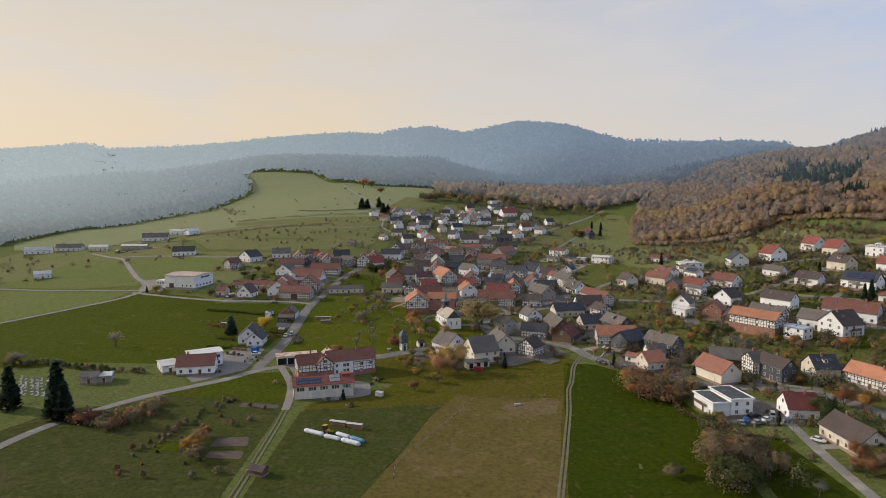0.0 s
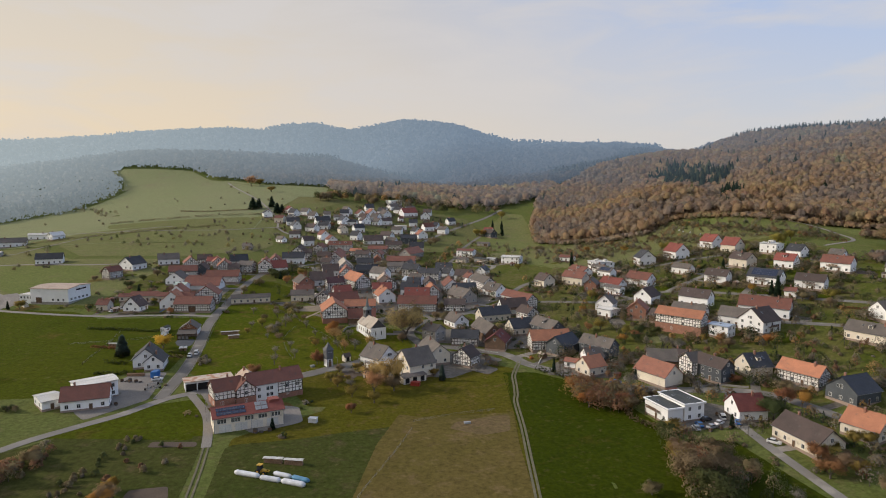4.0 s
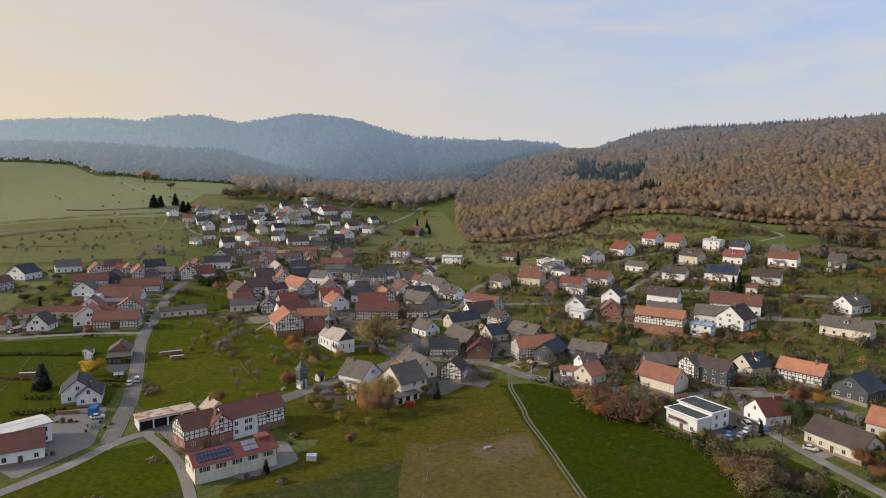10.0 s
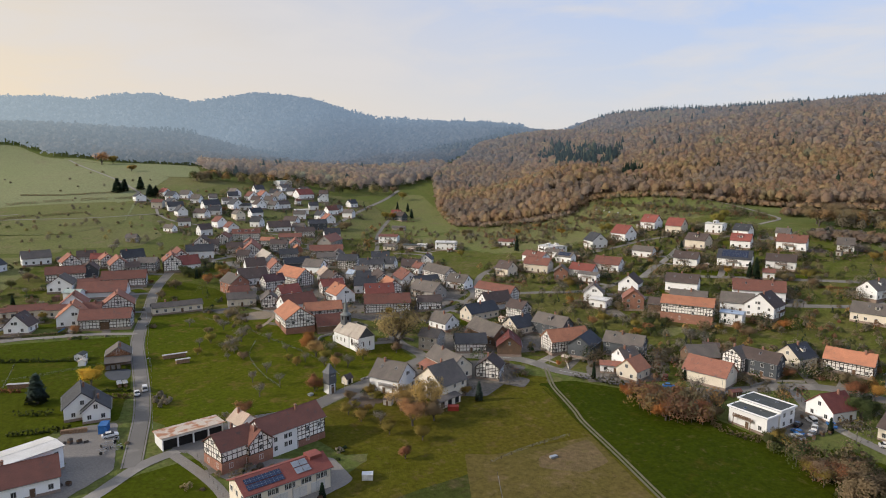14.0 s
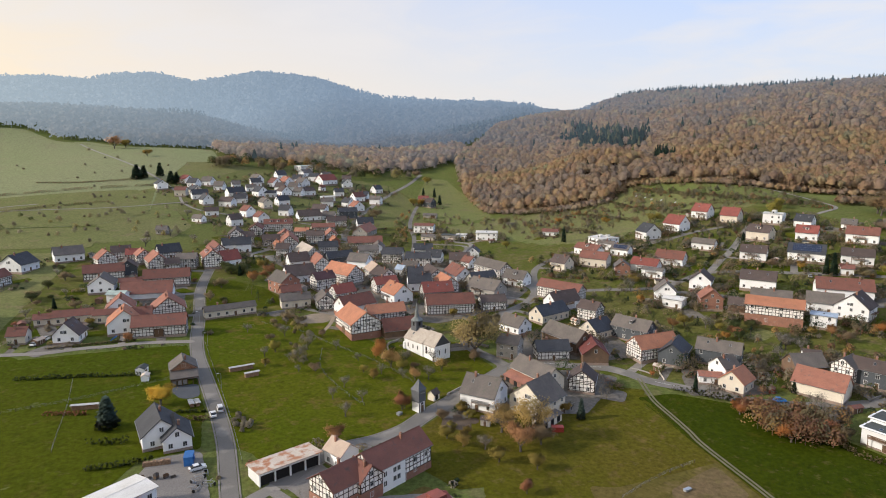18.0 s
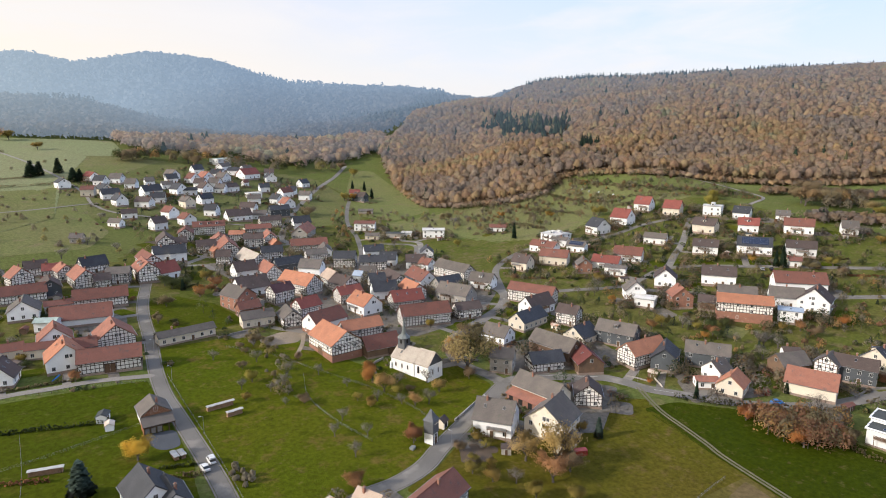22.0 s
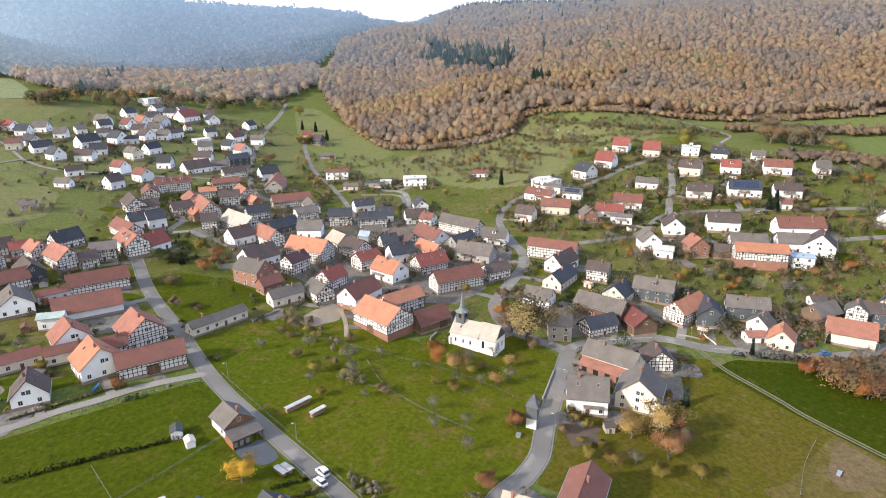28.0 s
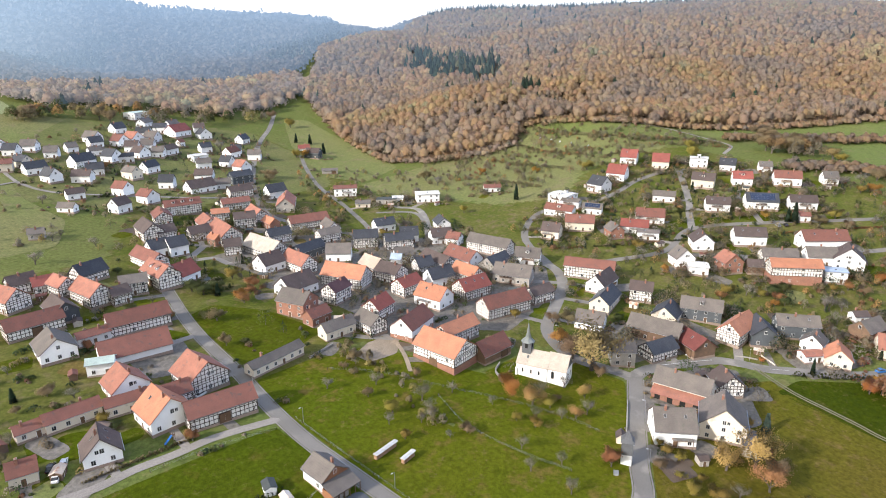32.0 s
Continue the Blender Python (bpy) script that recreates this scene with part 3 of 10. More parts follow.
def field(name, poly, mat, label, lift=0.06, step=2.0):
    """A field draped over the ground, with a slightly ragged rim."""
    xs = np.arange(min(p[0] for p in poly) - 2, max(p[0] for p in poly) + 2, step)
    ys = np.arange(min(p[1] for p in poly) - 2, max(p[1] for p in poly) + 2, step)
    wob = lambda x, y: inside(poly, x + 1.2 * np.sin(y * 0.7) * np.cos(x * 0.3), y + 1.2 * np.sin(x * 0.6))
    ob = new(name, sheet(name, xs, ys, mat, lift, wob))
    return tagged(ob, label, "field", kind="structure")


def patch(name, poly, mat, label, lift=0.11, step=1.2):
    """A yard or plot of simple outline: rings from a softly uneven rim to the middle, draped over the ground."""
    p = np.array(poly, float)
    if np.sum(p[:, 0] * np.roll(p[:, 1], -1) - p[:, 1] * np.roll(p[:, 0], -1)) < 0:
        p = p[::-1]
    rim = np.concatenate([p[i] + (p[(i + 1) % len(p)] - p[i]) * np.linspace(0, 1, max(2, int(np.hypot(*(p[(i + 1) % len(p)] - p[i])) / step)), endpoint=False)[:, None] for i in range(len(p))])
    for _ in range(3):
        rim = (np.roll(rim, 1, 0) + rim * 2 + np.roll(rim, -1, 0)) / 4
    rim = rim + 0.07 * step * np.stack([np.sin(rim[:, 1] * 1.7), np.cos(rim[:, 0] * 1.3)], 1)
    mid = rim.mean(0)
    n = max(5, int(np.hypot(*(rim - mid).T).max() / (2.1 * step)))
    ks = np.linspace(1, 0.02, n)
    v = np.concatenate([mid + (rim - mid) * k for k in ks])
    v = np.column_stack([v, ground(v[:, 0], v[:, 1]) + lift])
    m = len(rim)
    f = np.array([(i * m + j, (i + 1) * m + j, (i + 1) * m + (j + 1) % m, i * m + (j + 1) % m) for i in range(n - 1) for j in range(m)])
    ob = new(name, array_mesh(name, v, f, mat))
    return tagged(ob, label, name.replace("_", " "), kind="structure")


def smooth_line(pts, n=6):
    p = np.array(pts, float)
    p = np.vstack([2 * p[0] - p[1], p, 2 * p[-1] - p[-2]])
    out = []
    for i in range(1, len(p) - 2):
        for t in np.linspace(0, 1, n, endpoint=False):
            a, b, c, d = p[i - 1:i + 3]
            out.append(0.5 * (2 * b + (c - a) * t + (2 * a - 5 * b + 4 * c - d) * t * t + (3 * b - a - 3 * c + d) * t ** 3))
    out.append(p[-2])
    return np.array(out)


def ribbon(pts, width, lift, side=0.0):
    p = smooth_line(pts)
    d = np.gradient(p, axis=0)
    d /= np.linalg.norm(d, axis=1, keepdims=True) + 1e-9
    nrm = np.stack([-d[:, 1], d[:, 0]], 1)
    cols = np.linspace(-width / 2, width / 2, 4) + side
    v = np.concatenate([np.column_stack([p + nrm * c, ground(*(p + nrm * c).T) + lift - (0.02 if abs(c - side) > width * 0.4 else 0)]) for c in cols])
    k = len(p)
    f = np.array([(j * k + i, (j + 1) * k + i, (j + 1) * k + i + 1, j * k + i + 1) for j in range(3) for i in range(k - 1)])
    return v, f[:, ::-1]


WAYS = []


def road(pts, width, mat=None, label="worn grey asphalt village road", lift=0.16):
    v, f = ribbon(pts, width, lift)
    WAYS.extend((p[0], p[1], width / 2) for p in smooth_line(pts, 3))
    me = array_mesh("road", v, f, mat or ASPHALT)
    me.polygons.foreach_set("use_smooth", [True] * len(me.polygons))
    ob = new("road", me)
    return tagged(ob, label, "road", kind="structure")


# ---- fields ----
field("field", [(-175, 405), (-60, 385), (-30, 398), (5, 360), (20, 350), (60, 290), (120, 240), (175, 190), (250, 230), (300, 310), (310, 420), (270, 460), (190, 450), (150, 470), (120, 560), (150, 640), (150, 760), (60, 830), (-70, 750), (-70, 640), (-30, 600), (-70, 530), (-130, 530)], GARDEN, "mottled village gardens and lawns", 0.05, 4.0)
field("field", [(-74, 640), (-64, 750), (8, 818), (62, 834), (150, 765), (150, 650), (112, 602), (40, 596), (-30, 604)], UPLAND, "grass and gardens between the upper houses", 0.09, 3.0)
patch("field", [(53, 275), (66, 272), (78, 258), (86, 246), (90, 214), (82, 150), (70, 100), (20, 90), (31, 150), (44, 225)], DEEP, "lush green mown field beside the farm track", 0.08)
patch("field", [(5, 239), (11, 235.5), (45.5, 234), (40, 210), (30, 155), (18, 85), (-35, 90), (-24, 150), (-14, 182), (-5, 215)], PASTURE, "brownish grazed pasture with worn patches", 0.11, 0.9)
patch("field", [(-76.4, 376), (-73.4, 397.5), (-53, 397.5), (-50, 396), (-30, 392), (-12, 350), (0, 338), (12, 322), (-22, 292), (-70, 283), (-75.2, 290), (-75.4, 312), (-76.4, 340)], ORCHARD, "green orchard meadow below the church", 0.1, 0.8)
patch("field", [(-20, 293), (-6, 300.3), (8, 307.8), (20.5, 315), (19.2, 330), (19, 342), (5, 351), (-12, 352), (-16, 325)], ORCHARD, "green churchyard grass round the church", 0.085, 0.8)
patch("field", [(-72, 286), (-67, 272.5), (-52, 282), (-38, 284), (-28, 287), (-19.5, 292.5), (-22, 297), (-45, 292)], ORCHARD, "green roadside grass below the orchard", 0.09, 0.8)
patch("field", [(-38, 277.5), (-27, 280.6), (-17, 286.6), (-4, 293.6), (6, 298), (24, 290), (50, 286), (60, 278), (40, 262), (-8, 246), (-27, 250)], OLIVE, "olive grass of the roadside garden", 0.06, 1.0)
patch("garden_bed", [(-14, 286.5), (-6, 282.8), (-9.5, 276.5), (-18, 280.5)], SOIL, "dug dark vegetable bed below the white house", 0.13, 0.6)
patch("field", [(43.5, 233), (34, 231.5), (23, 229), (20, 224), (30, 217), (40, 219)], WORN, "bare trodden soil by the trough on the pasture", 0.135, 1.0)
patch("field", [(-82.5, 372.6), (-81.6, 345), (-81, 312), (-150, 300), (-190, 330), (-140, 378)], LUSH, "green meadow beside the lane", 0.1, 0.8)
patch("field", [(-82, 314), (-150, 303), (-178, 293), (-172, 270), (-115, 268), (-99, 293), (-84, 293)], LUSH, "green grass round the white house", 0.07, 1.0)
patch("field", [(-140, 306), (-222, 372), (-262, 322), (-320, 322), (-330, 262), (-170, 262)], LUSH, "green meadow beside the graveyard", 0.06, 1.5)
patch("field", [(-145, 300), (-176, 290), (-223, 368), (-203.5, 402), (-196, 409), (-155, 395), (-138, 379), (-138, 335)], LUSH, "green meadow below the white hall", 0.09, 1.2)
patch("field", [(-318, 552), (-277, 537), (-224.5, 452), (-209, 432), (-250, 428.5), (-325, 450)], STRIP, "green meadow before the far farms", 0.17, 2.0)
patch("field", [(-330, 330), (-262, 323), (-222, 375), (-209, 391), (-206, 413), (-245, 420.5), (-325, 440)], STRIP, "green meadow beside the lane to the farms", 0.17, 2.0)
patch("field", [(-272, 539), (-262, 547), (-198, 526), (-172, 505), (-178, 455), (-203, 442), (-220, 460), (-245, 500)], STRIP, "green meadow behind the white hall", 0.17, 2.0)
patch("field", [(-71.5, 409), (-52, 407), (-36, 412), (-42, 440), (-56, 458), (-67, 455), (-69.8, 440)], LUSH, "green paddock between lane and houses", 0.1, 0.8)
patch("field", [(-61, 245), (-64, 262), (-80, 257), (-108, 232), (-62, 225)], LUSH, "small green field beside the farm drive", 0.08)
patch("field", [(16, 236), (48, 246), (55, 272), (40, 278), (10, 270), (-20, 250), (-30, 225), (5, 232)], OLIVE, "rough olive-green paddock above the pasture", 0.08)
field("field", [(303, 556), (323, 525), (337, 492), (344, 463), (345, 443), (325, 438), (310, 464), (302, 495), (298, 531)], STRIP, "bright green strip field below the wood", 0.1, 2.0)
field("field", [(351, 442), (388, 424), (430, 392), (500, 349), (530, 326), (466, 318), (412, 354), (378, 394), (356, 416)], STRIP, "pale green field below the wood", 0.08, 3.0)
field("field", [(411, 338), (450, 318), (440, 292), (400, 292), (348, 298), (362, 321)], STRIP, "green field behind the upper houses", 0.1, 3.0)
field("field", [(180, 590), (310, 565), (320, 480), (300, 431), (237, 461), (180, 443), (150, 470), (125, 560), (130, 590)], VALLEY, "rough pale meadow on the slope", 0.07, 4.0)
patch("field", [(203, 795), (222, 782), (204, 680), (185, 606), (140, 592), (126, 620), (140, 670), (160, 720)], VALLEY, "green valley meadow beside the wood", 0.14, 3.0)
patch("field", [(-440, 645), (-260, 630), (-130, 605), (-92, 640), (-80, 740), (-50, 840), (-110, 965), (-170, 1028), (-290, 1036), (-320, 920), (-390, 860), (-470, 800), (-478, 700)], HAYFIELD, "pale hillside pasture above the village", 0.3, 5.0)
patch("field", [(-300, 1000), (-318, 1060), (-362, 1126), (-285, 1114), (-226, 1098), (-188, 1035), (-170, 1022), (-290, 1030)], HAYFIELD, "pale top of the hillside pasture below the wood", 0.36, 5.0)
patch("field", [(-172, 1028), (-110, 965), (-52, 840), (-18, 838), (-14, 955), (-112, 985), (-150, 1028)], HAYFIELD, "pale pasture bay between two woods", 0.42, 5.0)
patch("field", [(-128, 556), (-118, 600), (-150, 630), (-112, 700), (-112, 780), (-80, 850), (-20, 845), (10, 815), (-62, 750), (-72, 640), (-64, 600), (-80, 560)], VALLEY, "pale rough meadow above the village", 0.12, 4.0)
patch("field", [(-210, 565), (-125, 545), (-118, 600), (-250, 628)], VALLEY, "brownish meadow strip on the slope", 0.2, 3.0)
patch("field", [(-300, 640), (-262, 632), (-130, 606), (-92, 640), (-84, 730), (-100, 716), (-180, 702), (-250, 690)], VALLEY, "pale rough meadow across the slope", 0.36, 3.0)
patch("field", [(-230, 700), (-110, 696), (-96, 724), (-240, 728)], VALLEY, "brownish fallow strip on the slope", 0.45, 3.0)
patch("field", [(-52, 70), (-50, 225), (-12, 252), (20, 272), (58, 276), (52, 240), (34, 150), (28, 70)], OLIVE, "olive grassland between the fields", 0.04, 1.5)
patch("field", [(92, 200), (106, 196), (108, 150), (104, 100), (78, 95), (86, 150)], DEEP, "dark green grass beside the lane", 0.07)
patch("field", [(-145, 40), (-145, 190), (-134, 216), (-114, 222), (-90, 243), (-68, 260), (-58, 225), (-58, 160), (-50, 40)], ROUGH, "rough dark olive meadow below the farm", 0.07, 2.0)
patch("field", [(-52, 160), (-51, 220), (-30, 222), (-14, 226), (6, 229), (-17, 176), (-18, 150), (-27, 90), (-22, 40), (-46, 40)], ROUGH, "rough dark olive meadow beside the farm drive", 0.07, 2.0)
patch("field", [(-330, 470), (-225, 445), (-150, 405), (-140, 470), (-130, 535), (-215, 556), (-265, 625), (-420, 636), (-430, 520)], VALLEY, "pale meadows round the far farms", 0.12, 3.0)
patch("paddock", [(-38.6, 390), (-28.6, 394.2), (-21, 393.3), (-18.6, 387.5), (-26, 381.1), (-37.8, 382.6)], SAND, "sandy trodden paddock below the barns", 0.13)
# paved yards between the old houses
patch("yard", [(-15, 400), (20, 365), (60, 372), (85, 392), (78, 450), (62, 500), (20, 520), (-30, 510), (-20, 450)], YARD, "grey cobbled and tarred farmyards", 0.11)
patch("yard", [(-98, 420), (-82, 415), (-77, 450), (-84, 462), (-100, 450)], YARD, "grey-brown farmyard between barns", 0.11)
patch("yard", [(26, 322), (42, 316), (62, 304), (80, 300), (82, 322), (60, 340), (40, 340)], YARD, "grey tarred farmyard", 0.11)
patch("yard", [(2, 298), (24, 312), (50, 300), (58, 290), (30, 272), (8, 282)], YARD, "grey tarred yard behind the barns", 0.11)
patch("yard", [(-89.9, 332.5), (-87, 325.5), (-81.5, 325.8), (-81.2, 336), (-89.5, 336.5)], TARMAC, "fresh dark tarmac forecourt before the wooden hut", 0.12)
patch("yard", [(-84, 262), (-84, 292), (-96, 292), (-112, 262), (-100, 245)], GRAVEL, "pale gravel farm yard", 0.11)
patch("yard", [(-68, 270), (-60, 250), (-44, 228), (-28, 236), (-30, 250), (-52, 256), (-56, 276)], GRAVEL, "gravel farmyard round the half-timbered farm", 0.11)
patch("yard", [(92, 206), (118, 204), (124, 216), (112, 228), (92, 224)], YARD, "grey parking yard beside the white workshop", 0.11)
patch("yard", [(70, 268), (96, 256), (98, 276), (80, 282)], YARD, "grey yard beside the road", 0.11)

# ---- roads and tracks ----
LANE = [(-80, 262), (-78.7, 278.2), (-77.6, 294.1), (-77.6, 312.8), (-78.7, 340.8), (-79.5, 358.5), (-78.8, 375.4), (-77.1, 390.8), (-75.2, 406.0), (-73.9, 422.9), (-72.4, 438.0), (-69.5, 455.4), (-64.5, 477.7), (-58.4, 502.9)]
road(LANE, 4.0)
road([(-79.0, 374.9), (-96.9, 379.5), (-109.0, 380.2), (-119.2, 381.4), (-133.7, 382.0), (-165, 392), (-204, 410)], 3.0, GRAVEL, "pale gravel lane between meadows")
road([(-260, 320), (-219.2, 374.5), (-206.9, 390), (-199.6, 409), (-205, 433.7), (-221.9, 455), (-247, 494.5), (-276, 541.5), (-300, 562), (-330, 590)], 3.4, GRAVEL, "pale lane to the far farms", 0.26)
road([(-320, 445), (-275, 430), (-245.3, 423.8), (-222.7, 418.2), (-203, 416)], 2.8, GRAVEL, "pale gravel lane between meadows", 0.26)
road([(-285, 556), (-261, 550.5), (-228, 541), (-197.6, 529.3), (-165, 524)], 2.6, GRAVEL, "pale field lane above the meadows", 0.26)
road([(-270, 600), (-261, 619.3), (-241.4, 653.1), (-225.5, 673.7), (-194, 688), (-168, 690)], 2.4, GRAVEL, "pale field path up to the pasture", 0.5)
patch("yard", [(-216.5, 446), (-206, 449.5), (-193, 425), (-196, 411.5), (-203, 414), (-207, 430)], GRAVEL, "pale gravel yard beside the white hall", 0.22)
road([(-136, 160), (-134.1, 184.9), (-127.1, 206.3), (-112.3, 228.0), (-99.8, 239.8), (-88.7, 249.4), (-78.4, 261.6), (-68.7, 267.7)], 3.8)
MAIN = [(-68.7, 267.7), (-52, 279), (-38, 281), (-27.9, 284.1), (-18.0, 290.2), (-5.0, 297.4), (10.3, 305.5), (25.3, 313.5)]
road(MAIN, 4.8)
road([(25.3, 313.0), (23.9, 322.2), (21.4, 332.2), (22.3, 341.2), (26.5, 349.2), (33.5, 356.5), (46.9, 362.8), (61.1, 368.9), (75.7, 376.4), (87.5, 390.3), (86, 410), (70, 452)], 5.2)
road([(22, 313.5), (30, 314), (37.8, 311.6), (49.8, 304.4), (58.8, 298.0), (63, 291), (66.1, 282.7), (72.0, 274.2), (78.4, 265.0), (90, 252), (106.0, 241.0), (126.0, 233.2), (137, 226.6), (143, 218.2), (147, 207), (150, 197), (158, 186)], 5.2)
for off in (-0.62, 0.62):
    v, f = ribbon([(64, 286.0), (60.0, 278.0), (56.4, 269.9), (53.8, 259.2), (51.4, 250.1), (49.0, 242.7), (45, 222), (40, 200), (35.4, 179.8), (30.4, 158.5), (22, 120)], 0.75, 0.17, off)
    tagged(new("track", array_mesh("track", v, f, RUT)), "trodden rut of a gravel farm track between fields", "track", kind="structure")
road([(-70, 266), (-63.5, 252), (-60.0, 241.8), (-57.6, 228), (-56.6, 219)], 3.0, GRAVEL, "gravel drive beside the farmyard")
for off in (-0.7, 0.7):
    v, f = ribbon([(-56.6, 219), (-55.9, 205), (-55.4, 186), (-54.6, 160), (-54, 120)], 0.6, 0.15, off)
    tagged(new("track", array_mesh("track", v, f, RUT)), "faint trodden rut of a grass track", "track", kind="structure")
patch("garden_bed", [(-71.5, 194), (-62, 195), (-60.5, 188), (-72, 187)], SOIL, "dug dark vegetable bed", 0.13, 0.6)
patch("garden_bed", [(-70.6, 184), (-60.5, 184.5), (-59.6, 178.8), (-70.4, 179)], SOIL, "dug dark vegetable bed", 0.13, 0.6)
patch("garden_bed", [(-73.5, 225), (-60, 223.5), (-59.5, 220), (-74, 221)], SOIL, "dug dark garden strip", 0.13, 0.6)
patch("garden_plot", [(-89.3, 189.7), (-80.7, 188.8), (-79.7, 182.3), (-87.8, 183.2)], LUSH, "fenced green garden plot", 0.14, 0.6)
patch("field", [(-91, 240), (-66, 257), (-59.5, 240), (-57.5, 228), (-79, 227)], LUSH, "bright green paddock beside the farm drive", 0.12, 0.8)
road([(129, 231), (117.3, 212.1), (113.9, 192.5), (112.4, 175.5), (110.9, 157.6), (108, 130)], 3.4)
road([(-24.9, 526.0), (-39.0, 511.3), (-29.3, 507.4), (-27.3, 496.0)], 3.6)
road([(26.3, 478.8), (39.7, 522.3), (36, 560.9), (52.0, 601.7), (81.1, 654.8), (133.2, 730.4), (173.8, 775.8), (205, 815)], 4.2)
road([(47.6, 473.4), (66, 504.6), (79.7, 535.3), (90, 560.6), (99, 589), (111.6, 620), (132, 660), (148, 688)], 3.2)
road([(86, 468), (93.7, 483.7), (104.8, 501.4), (103.8, 512.8), (90.4, 525.4)], 3.2)
road([(69.9, 451.7), (77.1, 465.2), (99.4, 489.4), (112.9, 510.6), (108.1, 524.6)], 4.0)
road([(87.5, 390.3), (112, 425), (150.6, 440.6), (181.3, 423.1), (203.3, 418.7), (229.2, 417.8), (257.2, 408.9)], 4.0)
road([(175.6, 357.4), (195.4, 367.6), (213.2, 375.8), (258.8, 402.5)], 4.0)
road([(88, 384), (113.5, 372.3), (141.8, 356.6), (175.6, 357.4), (206.5, 329.0), (230.5, 303.1), (251.3, 282.6)], 3.8)
road([(205.4, 330.3), (221.6, 343.0), (233.4, 353.8)], 3.4)
road([(138, 353), (155.7, 330), (170, 309), (207.8, 275.4), (240, 250)], 4.0)
road([(-66, 676), (-58, 655), (-40, 640), (20, 612), (52, 602)], 2.6, GRAVEL, "pale field path into the village", 0.36)
road([(-300, 702), (-235, 685), (-168, 669), (-116, 663), (-66, 676)], 2.2, GRAVEL, "pale field path across the pasture", 0.45)
road([(-160, 1012), (-122, 893), (-93, 805), (-70, 720), (-66, 676)], 2.2, GRAVEL, "pale field path up the pasture", 0.5)
road([(312, 562), (331, 522), (343, 494), (350, 458), (346, 422), (338, 398), (310, 392)], 2.6, GRAVEL, "pale gravel lane below the wood", 0.2)
road([(-19.7, 389.4), (-24.5, 379), (-31, 369)], 1.6, SAND, "narrow trodden path")
for line, w in ((MAIN, 4.8), (LANE, 4.0)):
    for sg in (-1, 1):
        v, f = ribbon(line, 0.45, 0.15, sg * (w / 2 + 0.35))
        tagged(new("verge", array_mesh("verge", v, f, GRAVEL)), "narrow gravel verge along the road", "verge", kind="structure")
for a, b in (((40, 311.5), (49, 305.8)), ((50.5, 304.8), (58, 299.3)), ((67.2, 281.5), (71, 276)), ((26, 344), (29, 350))):
    v, f = ribbon([a, ((a[0] + b[0]) / 2, (a[1] + b[1]) / 2), b], 0.16, 0.2)
    tagged(new("road_marking", array_mesh("road_marking", v, f, LINE)), "worn white line on the asphalt", "road marking", kind="structure")


# ---- houses ----
def casement(w=1.0, h=1.3, bars=1):
    """A window as one body: frame, recessed panes, glazing bar and sill."""
    xs = [-w / 2, -w / 2 + 0.08] + [k for i in range(bars) for k in (-w / 2 + w * (i + 1) / (bars + 1) - 0.03, -w / 2 + w * (i + 1) / (bars + 1) + 0.03)] + [w / 2 - 0.08, w / 2]
    zs = [0, 0.08, h - 0.08, h]
    v = [(x, -0.05, z) for z in zs for x in xs]
    k, f, s = len(xs), [], []
    for r in range(3):
        for c in range(k - 1):
            q = [r * k + c, r * k + c + 1, (r + 1) * k + c + 1, (r + 1) * k + c]
            if r == 1 and c % 2 == 1:
                o = len(v)
                v += [(v[i][0], 0.0, v[i][2]) for i in q]
                f.append((o, o + 1, o + 2, o + 3))
                s.append(1)
                for j in range(4):
                    f.append((q[j], q[(j + 1) % 4], o + (j + 1) % 4, o + j))
                    s.append(0)
            else:
                f.append(tuple(q))
                s.append(0)
    o = len(v)
    v += [(xs[0], 0.06, 0), (xs[-1], 0.06, 0), (xs[-1], 0.06, h), (xs[0], 0.06, h)]
    c = [0, k - 1, 4 * k - 1, 3 * k]
    for j in range(4):
        f.append((c[(j + 1) % 4], c[j], o + j, o + (j + 1) % 4))
        s.append(0)
    return mesh_from("window", v, f, [FRAME, GLASS], s)


WIN = casement(1.15, 1.4)
DOOR = Soup().box(-0.55, -0.05, 0, 0.55, 0.04, 2.1).box(-0.65, -0.07, 0, -0.55, 0.04, 2.2, 1).box(0.55, -0.07, 0, 0.65, 0.04, 2.2, 1).box(-0.55, -0.07, 2.1, 0.55, 0.04, 2.2, 1).box(0.4, -0.1, 1.0, 0.46, -0.05, 1.06, 1).mesh("door", [WOOD, FRAME])
GATE = Soup().box(-1.6, -0.05, 0, -0.02, 0.04, 3.0).box(0.02, -0.05, 0, 1.6, 0.04, 3.0).box(-1.75, -0.08, 0, -1.6, 0.04, 3.15, 1).box(1.6, -0.08, 0, 1.75, 0.04, 3.15, 1).box(-1.6, -0.08, 3.0, 1.6, 0.04, 3.15, 1).mesh("barn_gate", [WOOD, BEAM])
CHIM = Soup().box(-0.3, -0.3, -1.4, 0.3, 0.3, 1.0).box(-0.38, -0.38, 1.0, 0.38, 0.38, 1.12, 1).box(-0.2, -0.2, 1.12, 0.2, 0.2, 1.3).mesh("chimney", [WALL["brk"], PLINTH])
SKYL = Soup().box(-0.4, -0.6, 0.0, 0.4, 0.6, 0.07).box(-0.33, -0.53, 0.07, 0.33, 0.53, 0.085, 1).mesh("roof_window", [METAL, GLASS])
